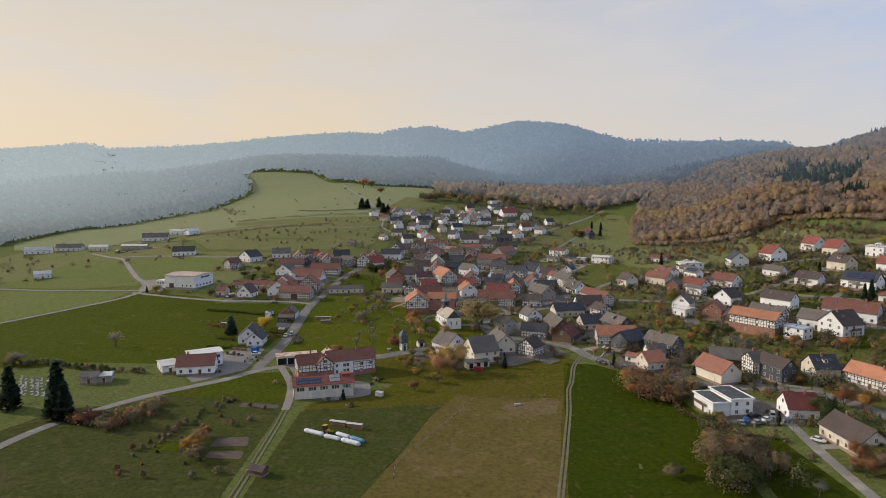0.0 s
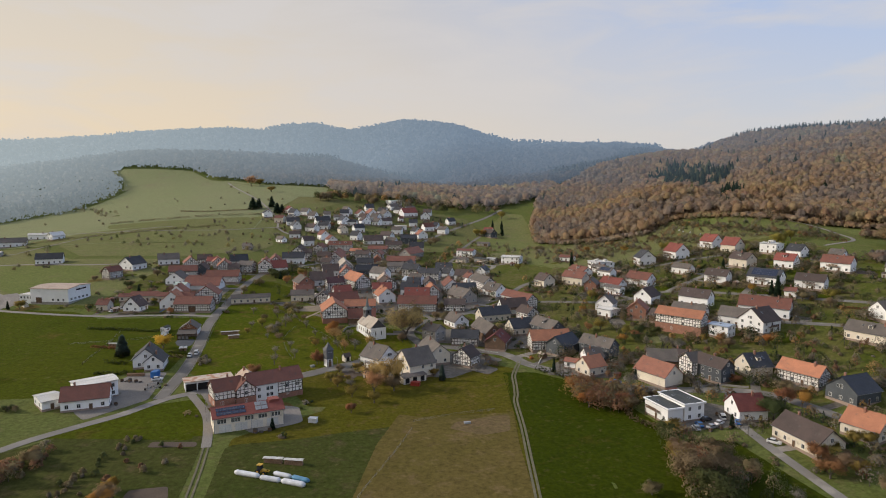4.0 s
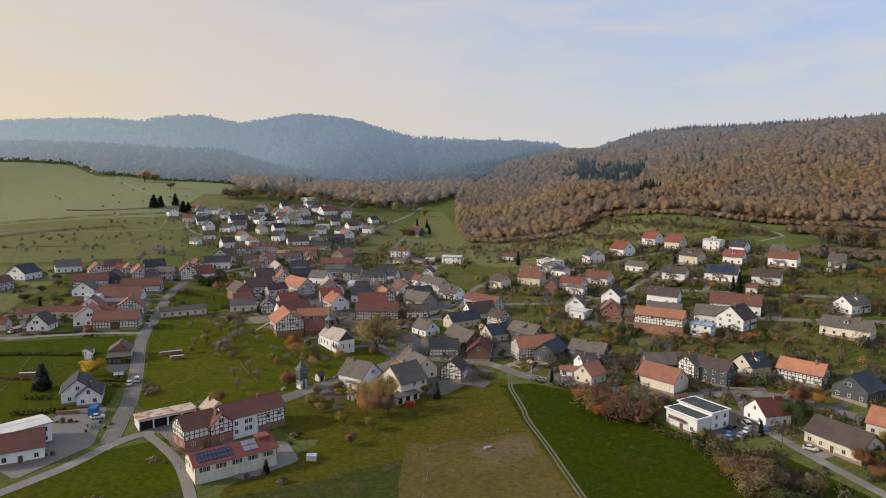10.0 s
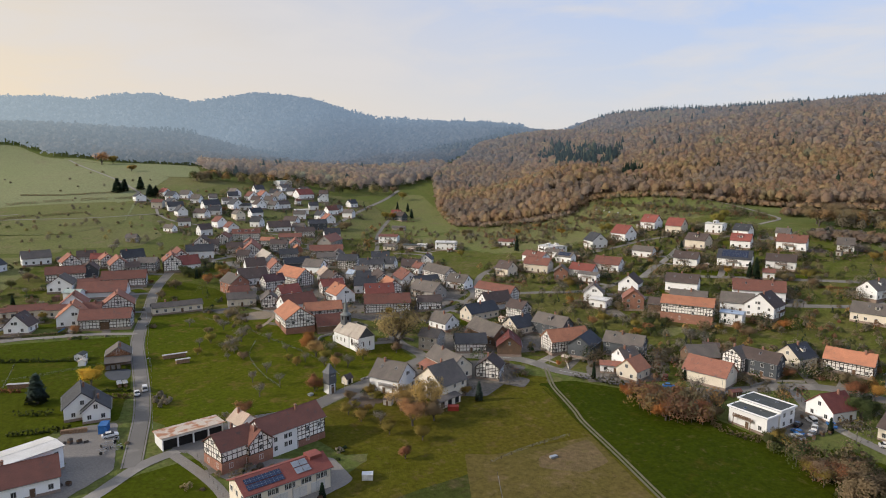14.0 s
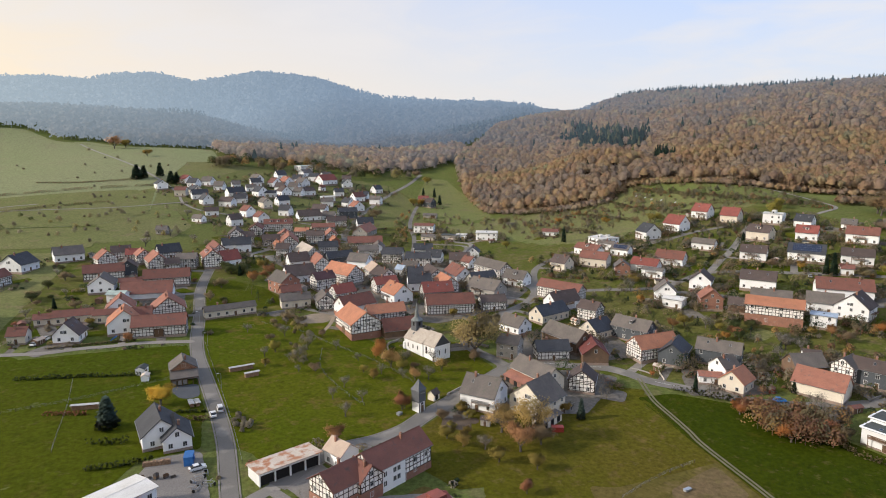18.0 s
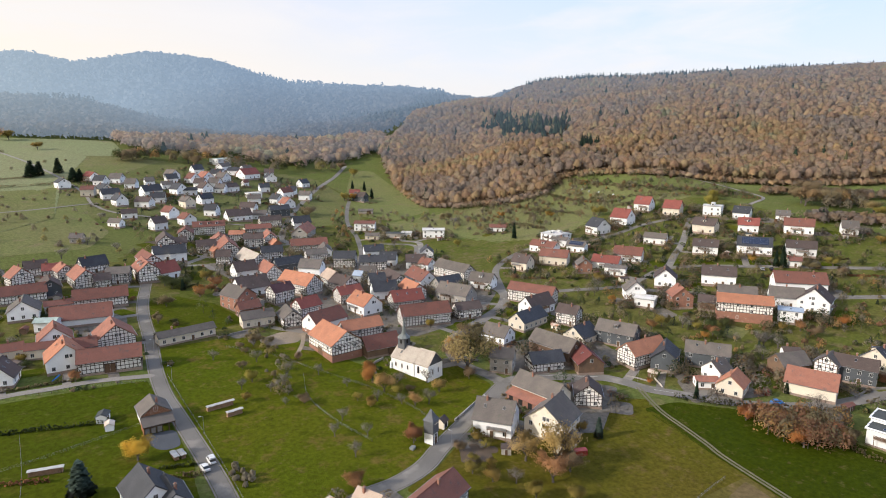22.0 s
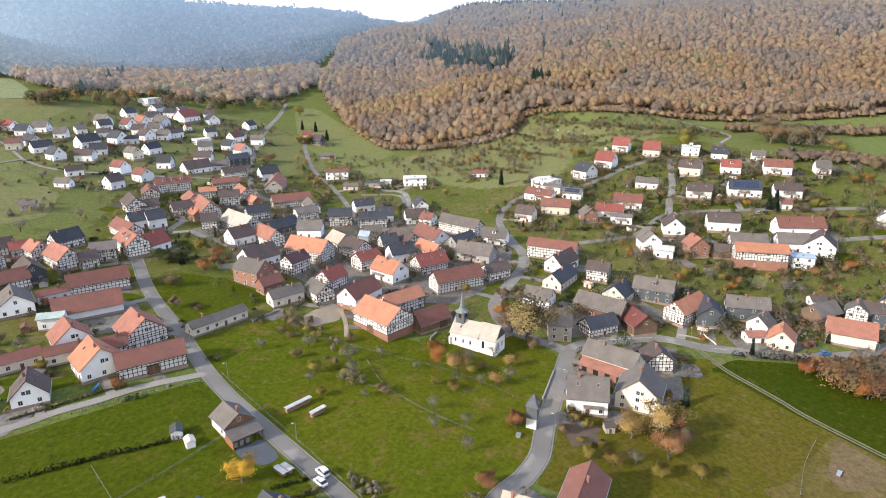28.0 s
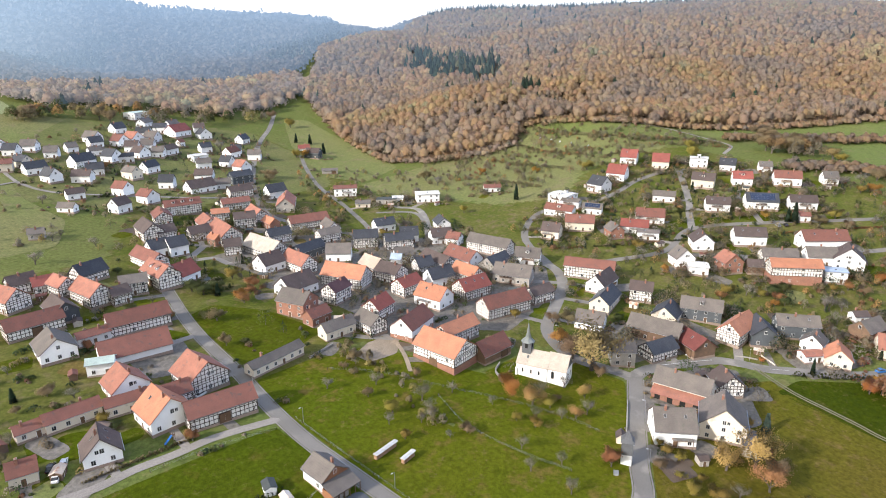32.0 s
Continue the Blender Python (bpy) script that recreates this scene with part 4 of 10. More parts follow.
NAMES = {"ora": "orange tiled", "sal": "faded red tiled", "red": "red tiled", "dkr": "dark red tiled", "brn": "brown-red tiled", "dkb": "dark brown tiled", "blk": "anthracite tiled",
         "gry": "weathered grey tiled", "pal": "pale tiled", "chu": "pale weathered tiled", "whm": "pale metal", "rst": "rusty metal", "pgr": "pale green", "pur": "purple-brown tiled", "dgy": "dark felt", "blu": "blue-grey", "sol": "solar-panelled grey", "sop": "solar-panelled dark"}
WNAMES = {"wht": "white rendered", "cre": "cream rendered", "gry": "grey rendered", "tim": "half-timbered", "slt": "slate-clad", "brk": "brick", "wod": "brown boarded", "orb": "orange-brown boarded"}


def roof_mesh(L, W, H, E, mat, over=0.45, verge=0.4, thick=0.22):
    """One tiled roof of two slopes with real thickness and a slightly sagging ridge."""
    pitch = (H - E) / (W / 2)
    ye, ze = W / 2 + over, E - over * pitch
    x0, x1 = -L / 2 - verge, L / 2 + verge
    tz = thick * math.hypot(1, pitch)
    n = max(2, int((x1 - x0) / 3))
    v, f = [], []
    for i in range(n + 1):
        x = x0 + (x1 - x0) * i / n
        h = H - 0.10 * math.sin(math.pi * i / n)
        v += [(x, -ye, ze), (x, 0, h), (x, ye, ze), (x, ye, ze + tz), (x, 0, h + tz), (x, -ye, ze + tz)]
    for i in range(n):
        for k in range(6):
            f.append((i * 6 + k, i * 6 + (k + 1) % 6, i * 6 + 6 + (k + 1) % 6, i * 6 + 6 + k))
    f += [(5, 4, 1, 0), (4, 3, 2, 1), (n * 6, n * 6 + 1, n * 6 + 4, n * 6 + 5), (n * 6 + 1, n * 6 + 2, n * 6 + 3, n * 6 + 4)]
    me = mesh_from("roof", v, f, [mat])
    bm = bmesh.new()
    bm.from_mesh(me)
    bmesh.ops.recalc_face_normals(bm, faces=bm.faces)
    bm.to_mesh(me)
    bm.free()
    return me, tz


def ridge_mesh(L, H, tz, mat):
    """A row of overlapping ridge tiles as one stepped strip."""
    n = max(4, int(L / 0.8))
    v, f = [], []
    for i in range(n):
        for x, up in ((i / n, 0.06), ((i + 1) / n, 0.0)):
            z = H + tz - 0.1 * math.sin(math.pi * x) + up
            x = -L / 2 - 0.42 + (L + 0.84) * x
            v += [(x, -0.19, z - 0.14), (x, 0, z + 0.05), (x, 0.19, z - 0.14)]
    for i in range(2 * n - 1):
        f += [(3 * i, 3 * i + 3, 3 * i + 4, 3 * i + 1), (3 * i + 1, 3 * i + 4, 3 * i + 5, 3 * i + 2)]
    return mesh_from("ridge", v, f, [mat])


def gable_body(L, W, H, E, low):
    v = []
    for x in (-L / 2, L / 2):
        v += [(x, -W / 2, low), (x, W / 2, low), (x, W / 2, E), (x, 0, H), (x, -W / 2, E)]
    return v, [(4, 3, 2, 1, 0), (5, 6, 7, 8, 9), (0, 5, 9, 4), (2, 7, 6, 1), (0, 1, 6, 5)]


def timbering(L, W, H, E, rnd, low=0.0):
    """Posts, rails and braces standing proud of the infill on all four walls."""
    s, t, w = Soup(), 0.045, 0.21
    rails = [low + 0.12] + [low + k * 2.7 for k in range(1, int((E - low) / 2.6) + 1) if low + k * 2.7 < E - 0.6] + [E - 0.1]
    for sg in (-1, 1):
        y = sg * W / 2
        nn = max(3, round(L / 1.35))
        xs = [-L / 2 + 0.1 + (L - 0.2) * i / nn for i in range(nn + 1)]
        for x in xs:
            s.bar((x, y, low), (x, y, E), (0, sg, 0), w, t)
        for z in rails + [(a + b) / 2 for a, b in zip(rails, rails[1:])]:
            s.bar((-L / 2, y, z), (L / 2, y, z), (0, sg, 0), w, t * 0.9)
        for a, b in zip(rails, rails[1:]):
            for i in (0, nn - 1):
                x0, x1 = (xs[i], xs[i + 1]) if i == 0 else (xs[i + 1], xs[i])
                s.bar((x0, y, b), (x1, y, a), (0, sg, 0), w * 0.8, t * 0.8)
    for sg in (-1, 1):
        x = sg * L / 2
        nn = max(3, round(W / 1.35))
        for i in range(nn + 1):
            yy = -W / 2 + 0.1 + (W - 0.2) * i / nn
            top = E + (H - E) * (1 - abs(yy) / (W / 2)) - 0.15
            s.bar((x, yy, low), (x, yy, max(top, E)), (sg, 0, 0), w, t)
        zz = rails + [(a + b) / 2 for a, b in zip(rails, rails[1:])]
        k = E + 1.3
        while k < H - 0.8:
            zz.append(k)
            k += 1.3
        for z in zz:
            half = W / 2 if z <= E else W / 2 * (H - z) / (H - E)
            s.bar((x, -half, z), (x, half, z), (sg, 0, 0), w, t * 0.9)
        for sy in (-1, 1):
            s.bar((x, sy * W / 2, E), (x, 0, H - 0.1), (sg, 0, 0), w, t)
            s.bar((x, sy * W / 2 * 0.95, low + 0.1), (x, sy * W / 2 * 0.62, min(E, low + 2.6)), (sg, 0, 0), w * 0.8, t * 0.8)
    return s.mesh("timber_frame", [BEAM])


TAKEN = []


def house(x, y, rot, L, W, H, E, roof, wall, barn=False, plinth=None, sky=0, panels=0, dormer=0, name="", label="", balcony=False):
    rnd = random.Random(int(x * 31 + y * 17))
    m = pose(x, y, gz(x, y), 0, 0, rot)
    cs = [m @ Vector((sx * L / 2, sy * W / 2, 0)) for sx in (-1, 1) for sy in (-1, 1)]
    low = min(gz(c.x, c.y) - c.z for c in cs) - 0.6
    TAKEN.append((x, y, math.hypot(L, W) / 2))
    nm = name or ("barn" if barn else "house")
    lab = label or f"{WNAMES[wall]} {nm.replace('_', ' ')} with a {NAMES[roof]} gable roof"
    top = thing(nm, m, lab, nm.replace("_", " "), "village houses" if nm == "house" else "farm barns" if nm == "barn" else "")
    v, f = gable_body(L, W, H - 0.02, E, low)
    part("wall", mesh_from("wall", v, f, [WALL[wall]]), top)
    me, tz = roof_mesh(L, W, H, E, ROOF[roof])
    rf = part("roof", me, top)
    pitch = (H - E) / (W / 2)
    ang = math.degrees(math.atan(pitch))
    part("ridge", ridge_mesh(L, H, tz, ROOF[roof]), rf)
    if wall == "tim":
        part("timber_frame", timbering(L, W, H - 0.05, E, rnd, 0.6 if plinth is None else plinth), top, None, "dark oak timber frame")["kind"] = "stuff"
    ph = plinth if plinth is not None else 0.55
    pl = Soup().box(-L / 2 - 0.06, -W / 2 - 0.06, low, L / 2 + 0.06, W / 2 + 0.06, ph)
    part("plinth", pl.mesh("plinth", [WALL["brk"] if ph > 1 else PLINTH]), top)
    for sg in (-1, 1):
        ye = sg * (W / 2 + 0.5)
        zg = E - 0.45 * pitch + 0.08
        part("gutter", Soup().box(-L / 2 - 0.4, min(ye, ye + sg * 0.13), zg, L / 2 + 0.4, max(ye, ye + sg * 0.13), zg + 0.1).mesh("gutter", [METAL]), top)
    levels = [1.0 + 2.75 * k for k in range(max(1, int((E - 0.2) / 2.6)))]
    side = lambda sg, xx, z: pose(xx, sg * (W / 2 + 0.05), z, 0, 0, 0 if sg < 0 else 180)
    end = lambda sg, yy, z: pose(sg * (L / 2 + 0.05), yy, z, 0, 0, 90 if sg > 0 else -90)
    far = y > 590
    for sg in (-1, 1):
        cols = max(1, int(L / (5.0 if barn else 3.4 if not far else 4.2)))
        for li, z in enumerate(levels):
            for i in range(cols):
                xx = -L / 2 + L * (i + 0.5) / cols
                if barn and (li == 0 and i % 2 == 0 or rnd.random() < 0.35):
                    continue
                if li == 0 and i == cols // 2 and sg < 0:
                    if barn:
                        part("barn_gate", GATE, top, side(sg, xx, 0.05))
                    else:
                        part("door", DOOR, top, side(sg, xx, 0.1))
                    continue
                if rnd.random() < 0.12:
                    continue
                part("window", WIN, top, side(sg, xx, z))
        cols = max(1, int(W / (4.4 if barn else 3.6)))
        for li, z in enumerate(levels):
            for i in range(cols):
                yy = -W / 2 + W * (i + 0.5) / cols
                if barn and li == 0:
                    continue
                if not far or rnd.random() < 0.7:
                    part("window", WIN, top, end(sg, yy, z))
        if H - E > 2.6:
            part("window", WIN, top, end(sg, 0, E + 0.5))
            if H - E > 4.2 and not far:
                part("window", WIN, top, end(sg, 1.2, E + 0.6) @ Matrix.Diagonal((0.8, 1, 0.8, 1)))
    if not barn and H - E > 1.2:
        cx = rnd.uniform(-0.3, 0.3) * L
        part("chimney", CHIM, top, pose(cx, rnd.choice((-1, 1)) * 0.7, H - 0.7 * pitch + 0.55), "brick chimney")
    if balcony or wall in ("wht", "cre", "gry") and not barn and not far and E > 4.2 and x > 60 and nm == "house":
        if not sky:
            sky = rnd.choice((0, 1, 2, 3))
        if not dormer and rnd.random() < 0.22 and L > 9:
            dormer = 1
        if balcony or rnd.random() < 0.55 and L > 7:
            sg = -1 if math.cos(radians(rot)) * 0.75 - math.sin(radians(rot)) * 0.65 > 0 else 1
            bw = min(L * 0.55, 6.0)
            bal = part("balcony", Soup().box(-bw / 2, -1.5, -0.2, bw / 2, 0.05, 0.0).mesh("balcony", [PLINTH]), top, side(sg, L * rnd.uniform(-0.15, 0.15), 3.3), "balcony with a dark wooden railing")
            rail = Soup().box(-bw / 2, -1.5, 0.9, bw / 2, -1.42, 1.0)
            for k in range(int(bw / 0.3)):
                rail.box(-bw / 2 + 0.3 * k, -1.49, 0.05, -bw / 2 + 0.3 * k + 0.2, -1.45, 0.9)
            part("railing", rail.mesh("railing", [rnd.choice((WOOD, BEAM, METAL))]), bal)
            for sx in (-1, 1):
                part("post", Soup().box(sx * (bw / 2 - 0.2) - 0.08, -1.45, -3.6, sx * (bw / 2 - 0.2) + 0.08, -1.29, -0.2).mesh("post", [WOOD]), bal)
    slope = lambda sg, xx, up: pose(xx, sg * up, H - up * pitch + tz + 0.01, 0, 0, 0 if sg < 0 else 180) @ pose(0, 0, 0, ang)
    for i in range(sky):
        part("roof_window", SKYL, rf, slope(-1 if i % 2 == 0 else 1, -L / 2 + L * (i + 1) / (sky + 1), W * 0.2))
    for i in range(panels):
        a, b = -L * 0.38 + L * 0.78 * i / panels, -L * 0.38 + L * 0.78 * (i + 1) / panels - 0.08
        k = math.hypot(W / 2, H - E)
        me = Soup().box(-(b - a) / 2, -k * 0.36, 0.04, (b - a) / 2, k * 0.36, 0.1).mesh("solar_panel", [SOLAR])
        for sg in ((-1, 1) if roof == "sol" else (-1,)):
            part("solar_panel", me, rf, slope(sg, (a + b) / 2, W * 0.25), "dark blue solar panel")
    for i in range(dormer):
        xx = -L / 2 + L * (i + 1) / (dormer + 1)
        for sg in (-1, 1):
            up = W * 0.30
            zb = H - up * pitch
            d = part("dormer", Soup().box(-0.9, -0.1, -0.6, 0.9, 1.9, 1.35).mesh("dormer", [WALL["wht" if wall == "tim" else wall]]), top, pose(xx, sg * up, zb, 0, 0, 0 if sg < 0 else 180))
            part("roof", Soup().add([(-1.15, -0.4, 1.28), (1.15, -0.4, 1.28), (1.15, 2.2, 1.9), (-1.15, 2.2, 1.9), (-1.15, -0.4, 1.42), (1.15, -0.4, 1.42), (1.15, 2.2, 2.04), (-1.15, 2.2, 2.04)],
                                    [(3, 2, 1, 0), (4, 5, 6, 7), (0, 1, 5, 4), (1, 2, 6, 5), (2, 3, 7, 6), (3, 0, 4, 7)]).mesh("roof", [ROOF[roof]]), d)
            part("window", WIN, d, pose(0, -0.15, 0.1))
    return top


house(-91.2, 387.8, -10, 19.7, 8.2, 8, 4.6, "brn", "tim", barn=True)
house(-87.3, 407.4, -90, 13.0, 13.0, 10, 5, "sal", "tim")
house(-103.9, 396.6, -90, 11.9, 12.5, 9.5, 4.3, "ora", "wht", sky=2)
house(-97.3, 402.8, -6, 7.3, 7.6, 7, 4.5, "brn", "tim")
house(-123.1, 412.7, -2, 14.5, 5.0, 5.5, 3.5, "brn", "cre")
house(-133.7, 414.2, -1, 7.1, 5.0, 4.5, 3, "brn", "cre")
house(-108.7, 408.5, -10, 13.5, 5.0, 5.5, 3.8, "brn", "cre")
house(-94.9, 438.4, -10, 21.9, 10.6, 7.5, 3.1, "brn", "wht", barn=True)
house(-85.9, 456.6, -8, 21.1, 8.4, 8, 4.5, "brn", "tim", barn=True)
house(-102.0, 455.9, -2, 10.5, 5.0, 5, 3.5, "brn", "wht")
house(-114.3, 454.9, -95, 13.0, 11.0, 8, 3.9, "gry", "wht")
house(-103.8, 481.7, -89, 13.4, 8.4, 8, 4.5, "dkb", "slt")
house(-114.5, 475.8, 1, 18.4, 7.6, 7.5, 4.2, "brn", "tim", barn=True)
house(-114.8, 500.3, -72, 9.1, 9.6, 9, 5, "sal", "tim")
house(-90.0, 489.4, -82, 16.3, 9.6, 9, 5, "sal", "tim")
house(-74.4, 488.1, -18, 10.2, 7.6, 8, 5.5, "gry", "tim")
house(-82.6, 482.5, 3, 7.2, 7.6, 7, 4.5, "dkb", "tim")
house(-83.1, 512.3, 14, 12.2, 8.7, 8, 4, "blk", "tim")
house(-107.6, 515.0, 4, 9.8, 7.6, 7.5, 4.5, "dkb", "tim")
house(-101.2, 510.7, -7, 7.3, 7.7, 6.5, 3.8, "red", "tim")
house(-96.4, 503.0, -80, 9.8, 7.6, 8, 5, "sal", "tim")
house(-107.3, 433.8, -27, 8.0, 5.0, 5.5, 4.4, "pgr", "wht")
house(-105.9, 418.5, -92, 10.5, 11.0, 8, 3.4, "sal", "wht")
house(-140.0, 396.4, -13, 6.3, 6.0, 6, 3.5, "brn", "cre")
house(-94.1, 303.0, -84, 12.6, 9.8, 8, 3.9, "blk", "wht")
house(-89.9, 298.8, -88, 10.5, 7.2, 6.5, 3.5, "blk", "wht")
house(-62.9, 402.6, 7, 21.6, 5.0, 5, 3.4, "gry", "cre")
house(-103.1, 258.5, 10, 14.8, 8.6, 7.5, 3.9, "brn", "wht")
house(-103.4, 267.4, 30, 13.7, 8.4, 6.5, 6.1, "whm", "wht")
house(-116.3, 260.5, 35, 6.3, 10.2, 4, 3.2, "whm", "wht")
house(-304.6, 476.3, 30, 11.0, 5.0, 6, 4, "whm", "wht")
house(-139.3, 244.3, 2, 6.3, 5.0, 4.5, 3, "gry", "gry")
house(-134.8, 246.0, 16, 5.0, 6.0, 3.5, 2.9, "whm", "gry")
house(-394.7, 613.7, 23, 23.4, 7.6, 7, 3.9, "whm", "wht")
house(-367.9, 620.2, 9, 23.3, 8.1, 7, 3.9, "gry", "wht")
house(-330.9, 604.9, 4, 17.3, 5.0, 6, 4, "whm", "cre")
house(-291.4, 594.9, -0, 24.0, 5.0, 5, 4, "whm", "gry")
house(-294.4, 645.2, 17, 24.0, 8.9, 8, 4.3, "gry", "wht")
house(-285.3, 678.4, 5, 16.2, 5.0, 6, 4.5, "whm", "wht")
house(-266.0, 667.7, 57, 12.8, 7.6, 7, 3.9, "whm", "wht")
house(-223.5, 542.7, 11, 17.7, 8.9, 8, 4.3, "blk", "wht")
house(-160.6, 478.6, 55, 10.3, 7.6, 8, 5, "brn", "tim")
house(-154.9, 505.1, 57, 12.3, 13.0, 9, 4.3, "blk", "wht")
house(-133.8, 518.3, 15, 14.4, 8.9, 8, 4.3, "gry", "wht")
house(-84.3, 576.1, -23, 7.0, 5.0, 5.5, 3.5, "gry", "gry")
house(-58.6, 612.4, -51, 9.5, 5.1, 5.5, 3.2, "gry", "wht")
house(-47.5, 634.0, -2, 9.6, 6.0, 6.5, 4, "dkb", "wht")
house(-51.7, 689.4, 7, 12.6, 8.7, 8, 4.3, "blk", "wht")
house(-52.6, 731.2, -39, 8.5, 8.9, 8, 4.3, "blk", "wht")
house(-39.9, 737.4, -38, 9.9, 8.9, 8, 4.3, "gry", "wht")
house(-31.9, 720.0, -29, 8.4, 8.9, 8, 4.3, "gry", "wht")
house(-17.0, 729.0, 4, 7.2, 7.6, 7, 3.9, "gry", "wht")
house(-22.1, 694.9, 16, 14.5, 10.3, 9.5, 5.2, "blk", "wht")
house(2.1, 737.4, 3, 9.1, 8.9, 8, 4.3, "blk", "wht")
house(-5.2, 718.6, 5, 9.0, 6.0, 6.5, 4, "gry", "wht")
house(0.4, 703.5, -64, 9.8, 10.3, 9, 4.7, "blk", "wht")
house(9.0, 700.3, -20, 10.1, 5.8, 6.5, 4.5, "blk", "wht")
house(19.9, 738.0, -70, 9.8, 10.3, 9, 4.7, "brn", "wht")
house(32.3, 743.3, -70, 10.9, 11.5, 9.5, 4.7, "sal", "wht")
house(48.4, 746.0, -59, 9.8, 10.3, 9, 4.7, "gry", "wht")
house(22.9, 709.7, -71, 9.6, 10.1, 8.5, 4.3, "dkb", "wht")
house(36.5, 709.3, -42, 8.4, 8.9, 8, 4.3, "gry", "wht")
house(31.9, 771.9, 13, 9.6, 10.1, 8.5, 4.3, "blk", "wht")
house(65.9, 817.0, 22, 15.4, 13.2, 7, 6.5, "pgr", "wht")
house(61.9, 791.2, 39, 14.4, 7.7, 7.5, 4.3, "gry", "wht")
house(77.0, 763.2, 22, 18.3, 12.7, 10, 4.7, "red", "wht")
house(64.4, 732.7, 18, 5.0, 5.0, 6, 4, "brn", "wht")
house(96.0, 755.1, -97, 11.5, 10.3, 9, 4.7, "blk", "wht")
house(76.3, 716.0, -4, 8.7, 7.9, 8, 4.7, "blk", "wht")
house(59.8, 695.6, -0, 11.8, 10.2, 5, 4.6, "whm", "wht")
house(99.2, 708.3, -33, 8.4, 8.9, 8, 4.3, "blk", "wht")
house(122.6, 738.5, 19, 9.3, 8.9, 8, 4.3, "blk", "wht")
house(77.4, 663.1, -77, 9.8, 10.3, 9, 4.7, "sal", "wht")
house(60.8, 636.8, -2, 15.5, 8.1, 9, 6, "blk", "slt")
house(25.4, 626.7, 3, 18.1, 11.0, 8.5, 3.9, "dkb", "wht")
house(43.1, 629.3, -29, 10.0, 7.6, 7, 3.9, "gry", "wht")
house(62.8, 596.2, -7, 12.5, 10.3, 9.5, 5.2, "blk", "wht")
house(54.6, 571.0, -127, 24.0, 10.9, 9, 4.3, "sal", "gry")
house(-6.3, 586.1, -12, 20.1, 7.6, 9, 6, "brn", "tim", barn=True, dormer=3)
house(-23.8, 573.9, -105, 14.9, 8.9, 8, 5, "brn", "tim")
house(-40.3, 552.0, -98, 18.3, 9.6, 9.5, 5.5, "dkb", "tim", barn=True)
house(-35.1, 545.8, -2, 9.5, 7.6, 8, 5, "dkb", "tim")
house(-47.8, 525.7, -0, 8.7, 8.9, 8, 4.3, "blk", "wht")
house(-40.2, 522.5, -3, 8.7, 9.1, 9, 5.2, "blk", "wht")
house(-56.7, 513.9, -86, 20.2, 8.4, 8, 4.5, "brn", "tim", barn=True)
house(-61.9, 490.5, -89, 17.4, 9.6, 10, 6, "sal", "tim", barn=True, dormer=2)
house(-52.8, 489.5, 18, 10.1, 10.2, 8.5, 3.9, "red", "wht")
house(-20.5, 538.6, -5, 10.6, 7.6, 7.5, 4.5, "dkb", "tim")
house(-18.2, 525.8, -85, 6.9, 5.0, 6, 4, "ora", "brk")
house(-9.3, 550.1, -103, 15.2, 9.9, 8.5, 5, "sal", "tim")
house(6.3, 565.7, -21, 9.6, 7.6, 7, 5, "ora", "tim")
house(-10.3, 530.5, -100, 24.0, 10.8, 10, 5.5, "sal", "tim", barn=True)
house(11.0, 546.8, -22, 11.4, 7.6, 9, 6, "dkb", "tim")
house(24.4, 556.3, -102, 17.6, 7.6, 8, 5, "sal", "tim", barn=True)
house(22.0, 537.9, -95, 10.5, 6.0, 6.5, 4, "ora", "brk")
house(26.5, 584.2, -14, 16.8, 7.6, 7, 4.5, "brn", "tim")
house(42.8, 606.7, -6, 15.3, 7.6, 8, 5, "dkb", "tim")
house(-18.2, 508.5, -25, 7.8, 8.2, 8, 5, "dkb", "tim")
house(-5.6, 498.8, -87, 23.9, 11.0, 9, 4.3, "chu", "tim", barn=True)
house(10.8, 512.9, -11, 12.0, 7.6, 8, 5, "blk", "tim")
house(-16.2, 479.2, 4, 11.3, 10.1, 8.5, 4.3, "dkb", "wht")
house(-5.5, 470.4, -91, 16.9, 8.7, 9, 5, "sal", "tim")
house(9.9, 484.4, 7, 16.3, 7.6, 7.5, 4.5, "blk", "slt")
house(18.5, 471.0, -44, 12.2, 9.1, 8.5, 4.7, "gry", "wht")
house(40.4, 527.7, -15, 22.8, 8.4, 8, 4.5, "brn", "tim", barn=True)
house(44.4, 512.0, -110, 14.9, 7.6, 7, 3.9, "gry", "wht")
house(32.8, 498.7, -10, 12.2, 7.6, 7.5, 5, "gry", "tim")
house(42.1, 478.3, -35, 12.3, 7.9, 9.5, 6.2, "blk", "tim")
house(53.5, 465.1, -29, 15.0, 7.6, 8.5, 5.5, "blk", "tim")
house(66.2, 470.1, -39, 9.6, 8.9, 8, 4.3, "blk", "wht")
house(69.1, 494.1, -18, 11.9, 7.7, 7.5, 4.3, "blk", "wht")
house(76.2, 455.4, -29, 11.6, 8.4, 8, 4.5, "dkb", "wht")
house(78.8, 447.6, -72, 7.2, 7.6, 7, 4.1, "brn", "wht")
house(93.6, 471.0, -121, 10.8, 7.7, 7.5, 4.3, "blk", "wht")
house(82.1, 425.4, -81, 24.0, 8.4, 9, 5.5, "gry", "tim", barn=True)
house(60.7, 425.5, -94, 18.0, 10.1, 8.5, 4.3, "brn", "wht")
house(66.1, 408.9, 2, 14.2, 9.8, 8, 3.9, "blk", "gry")
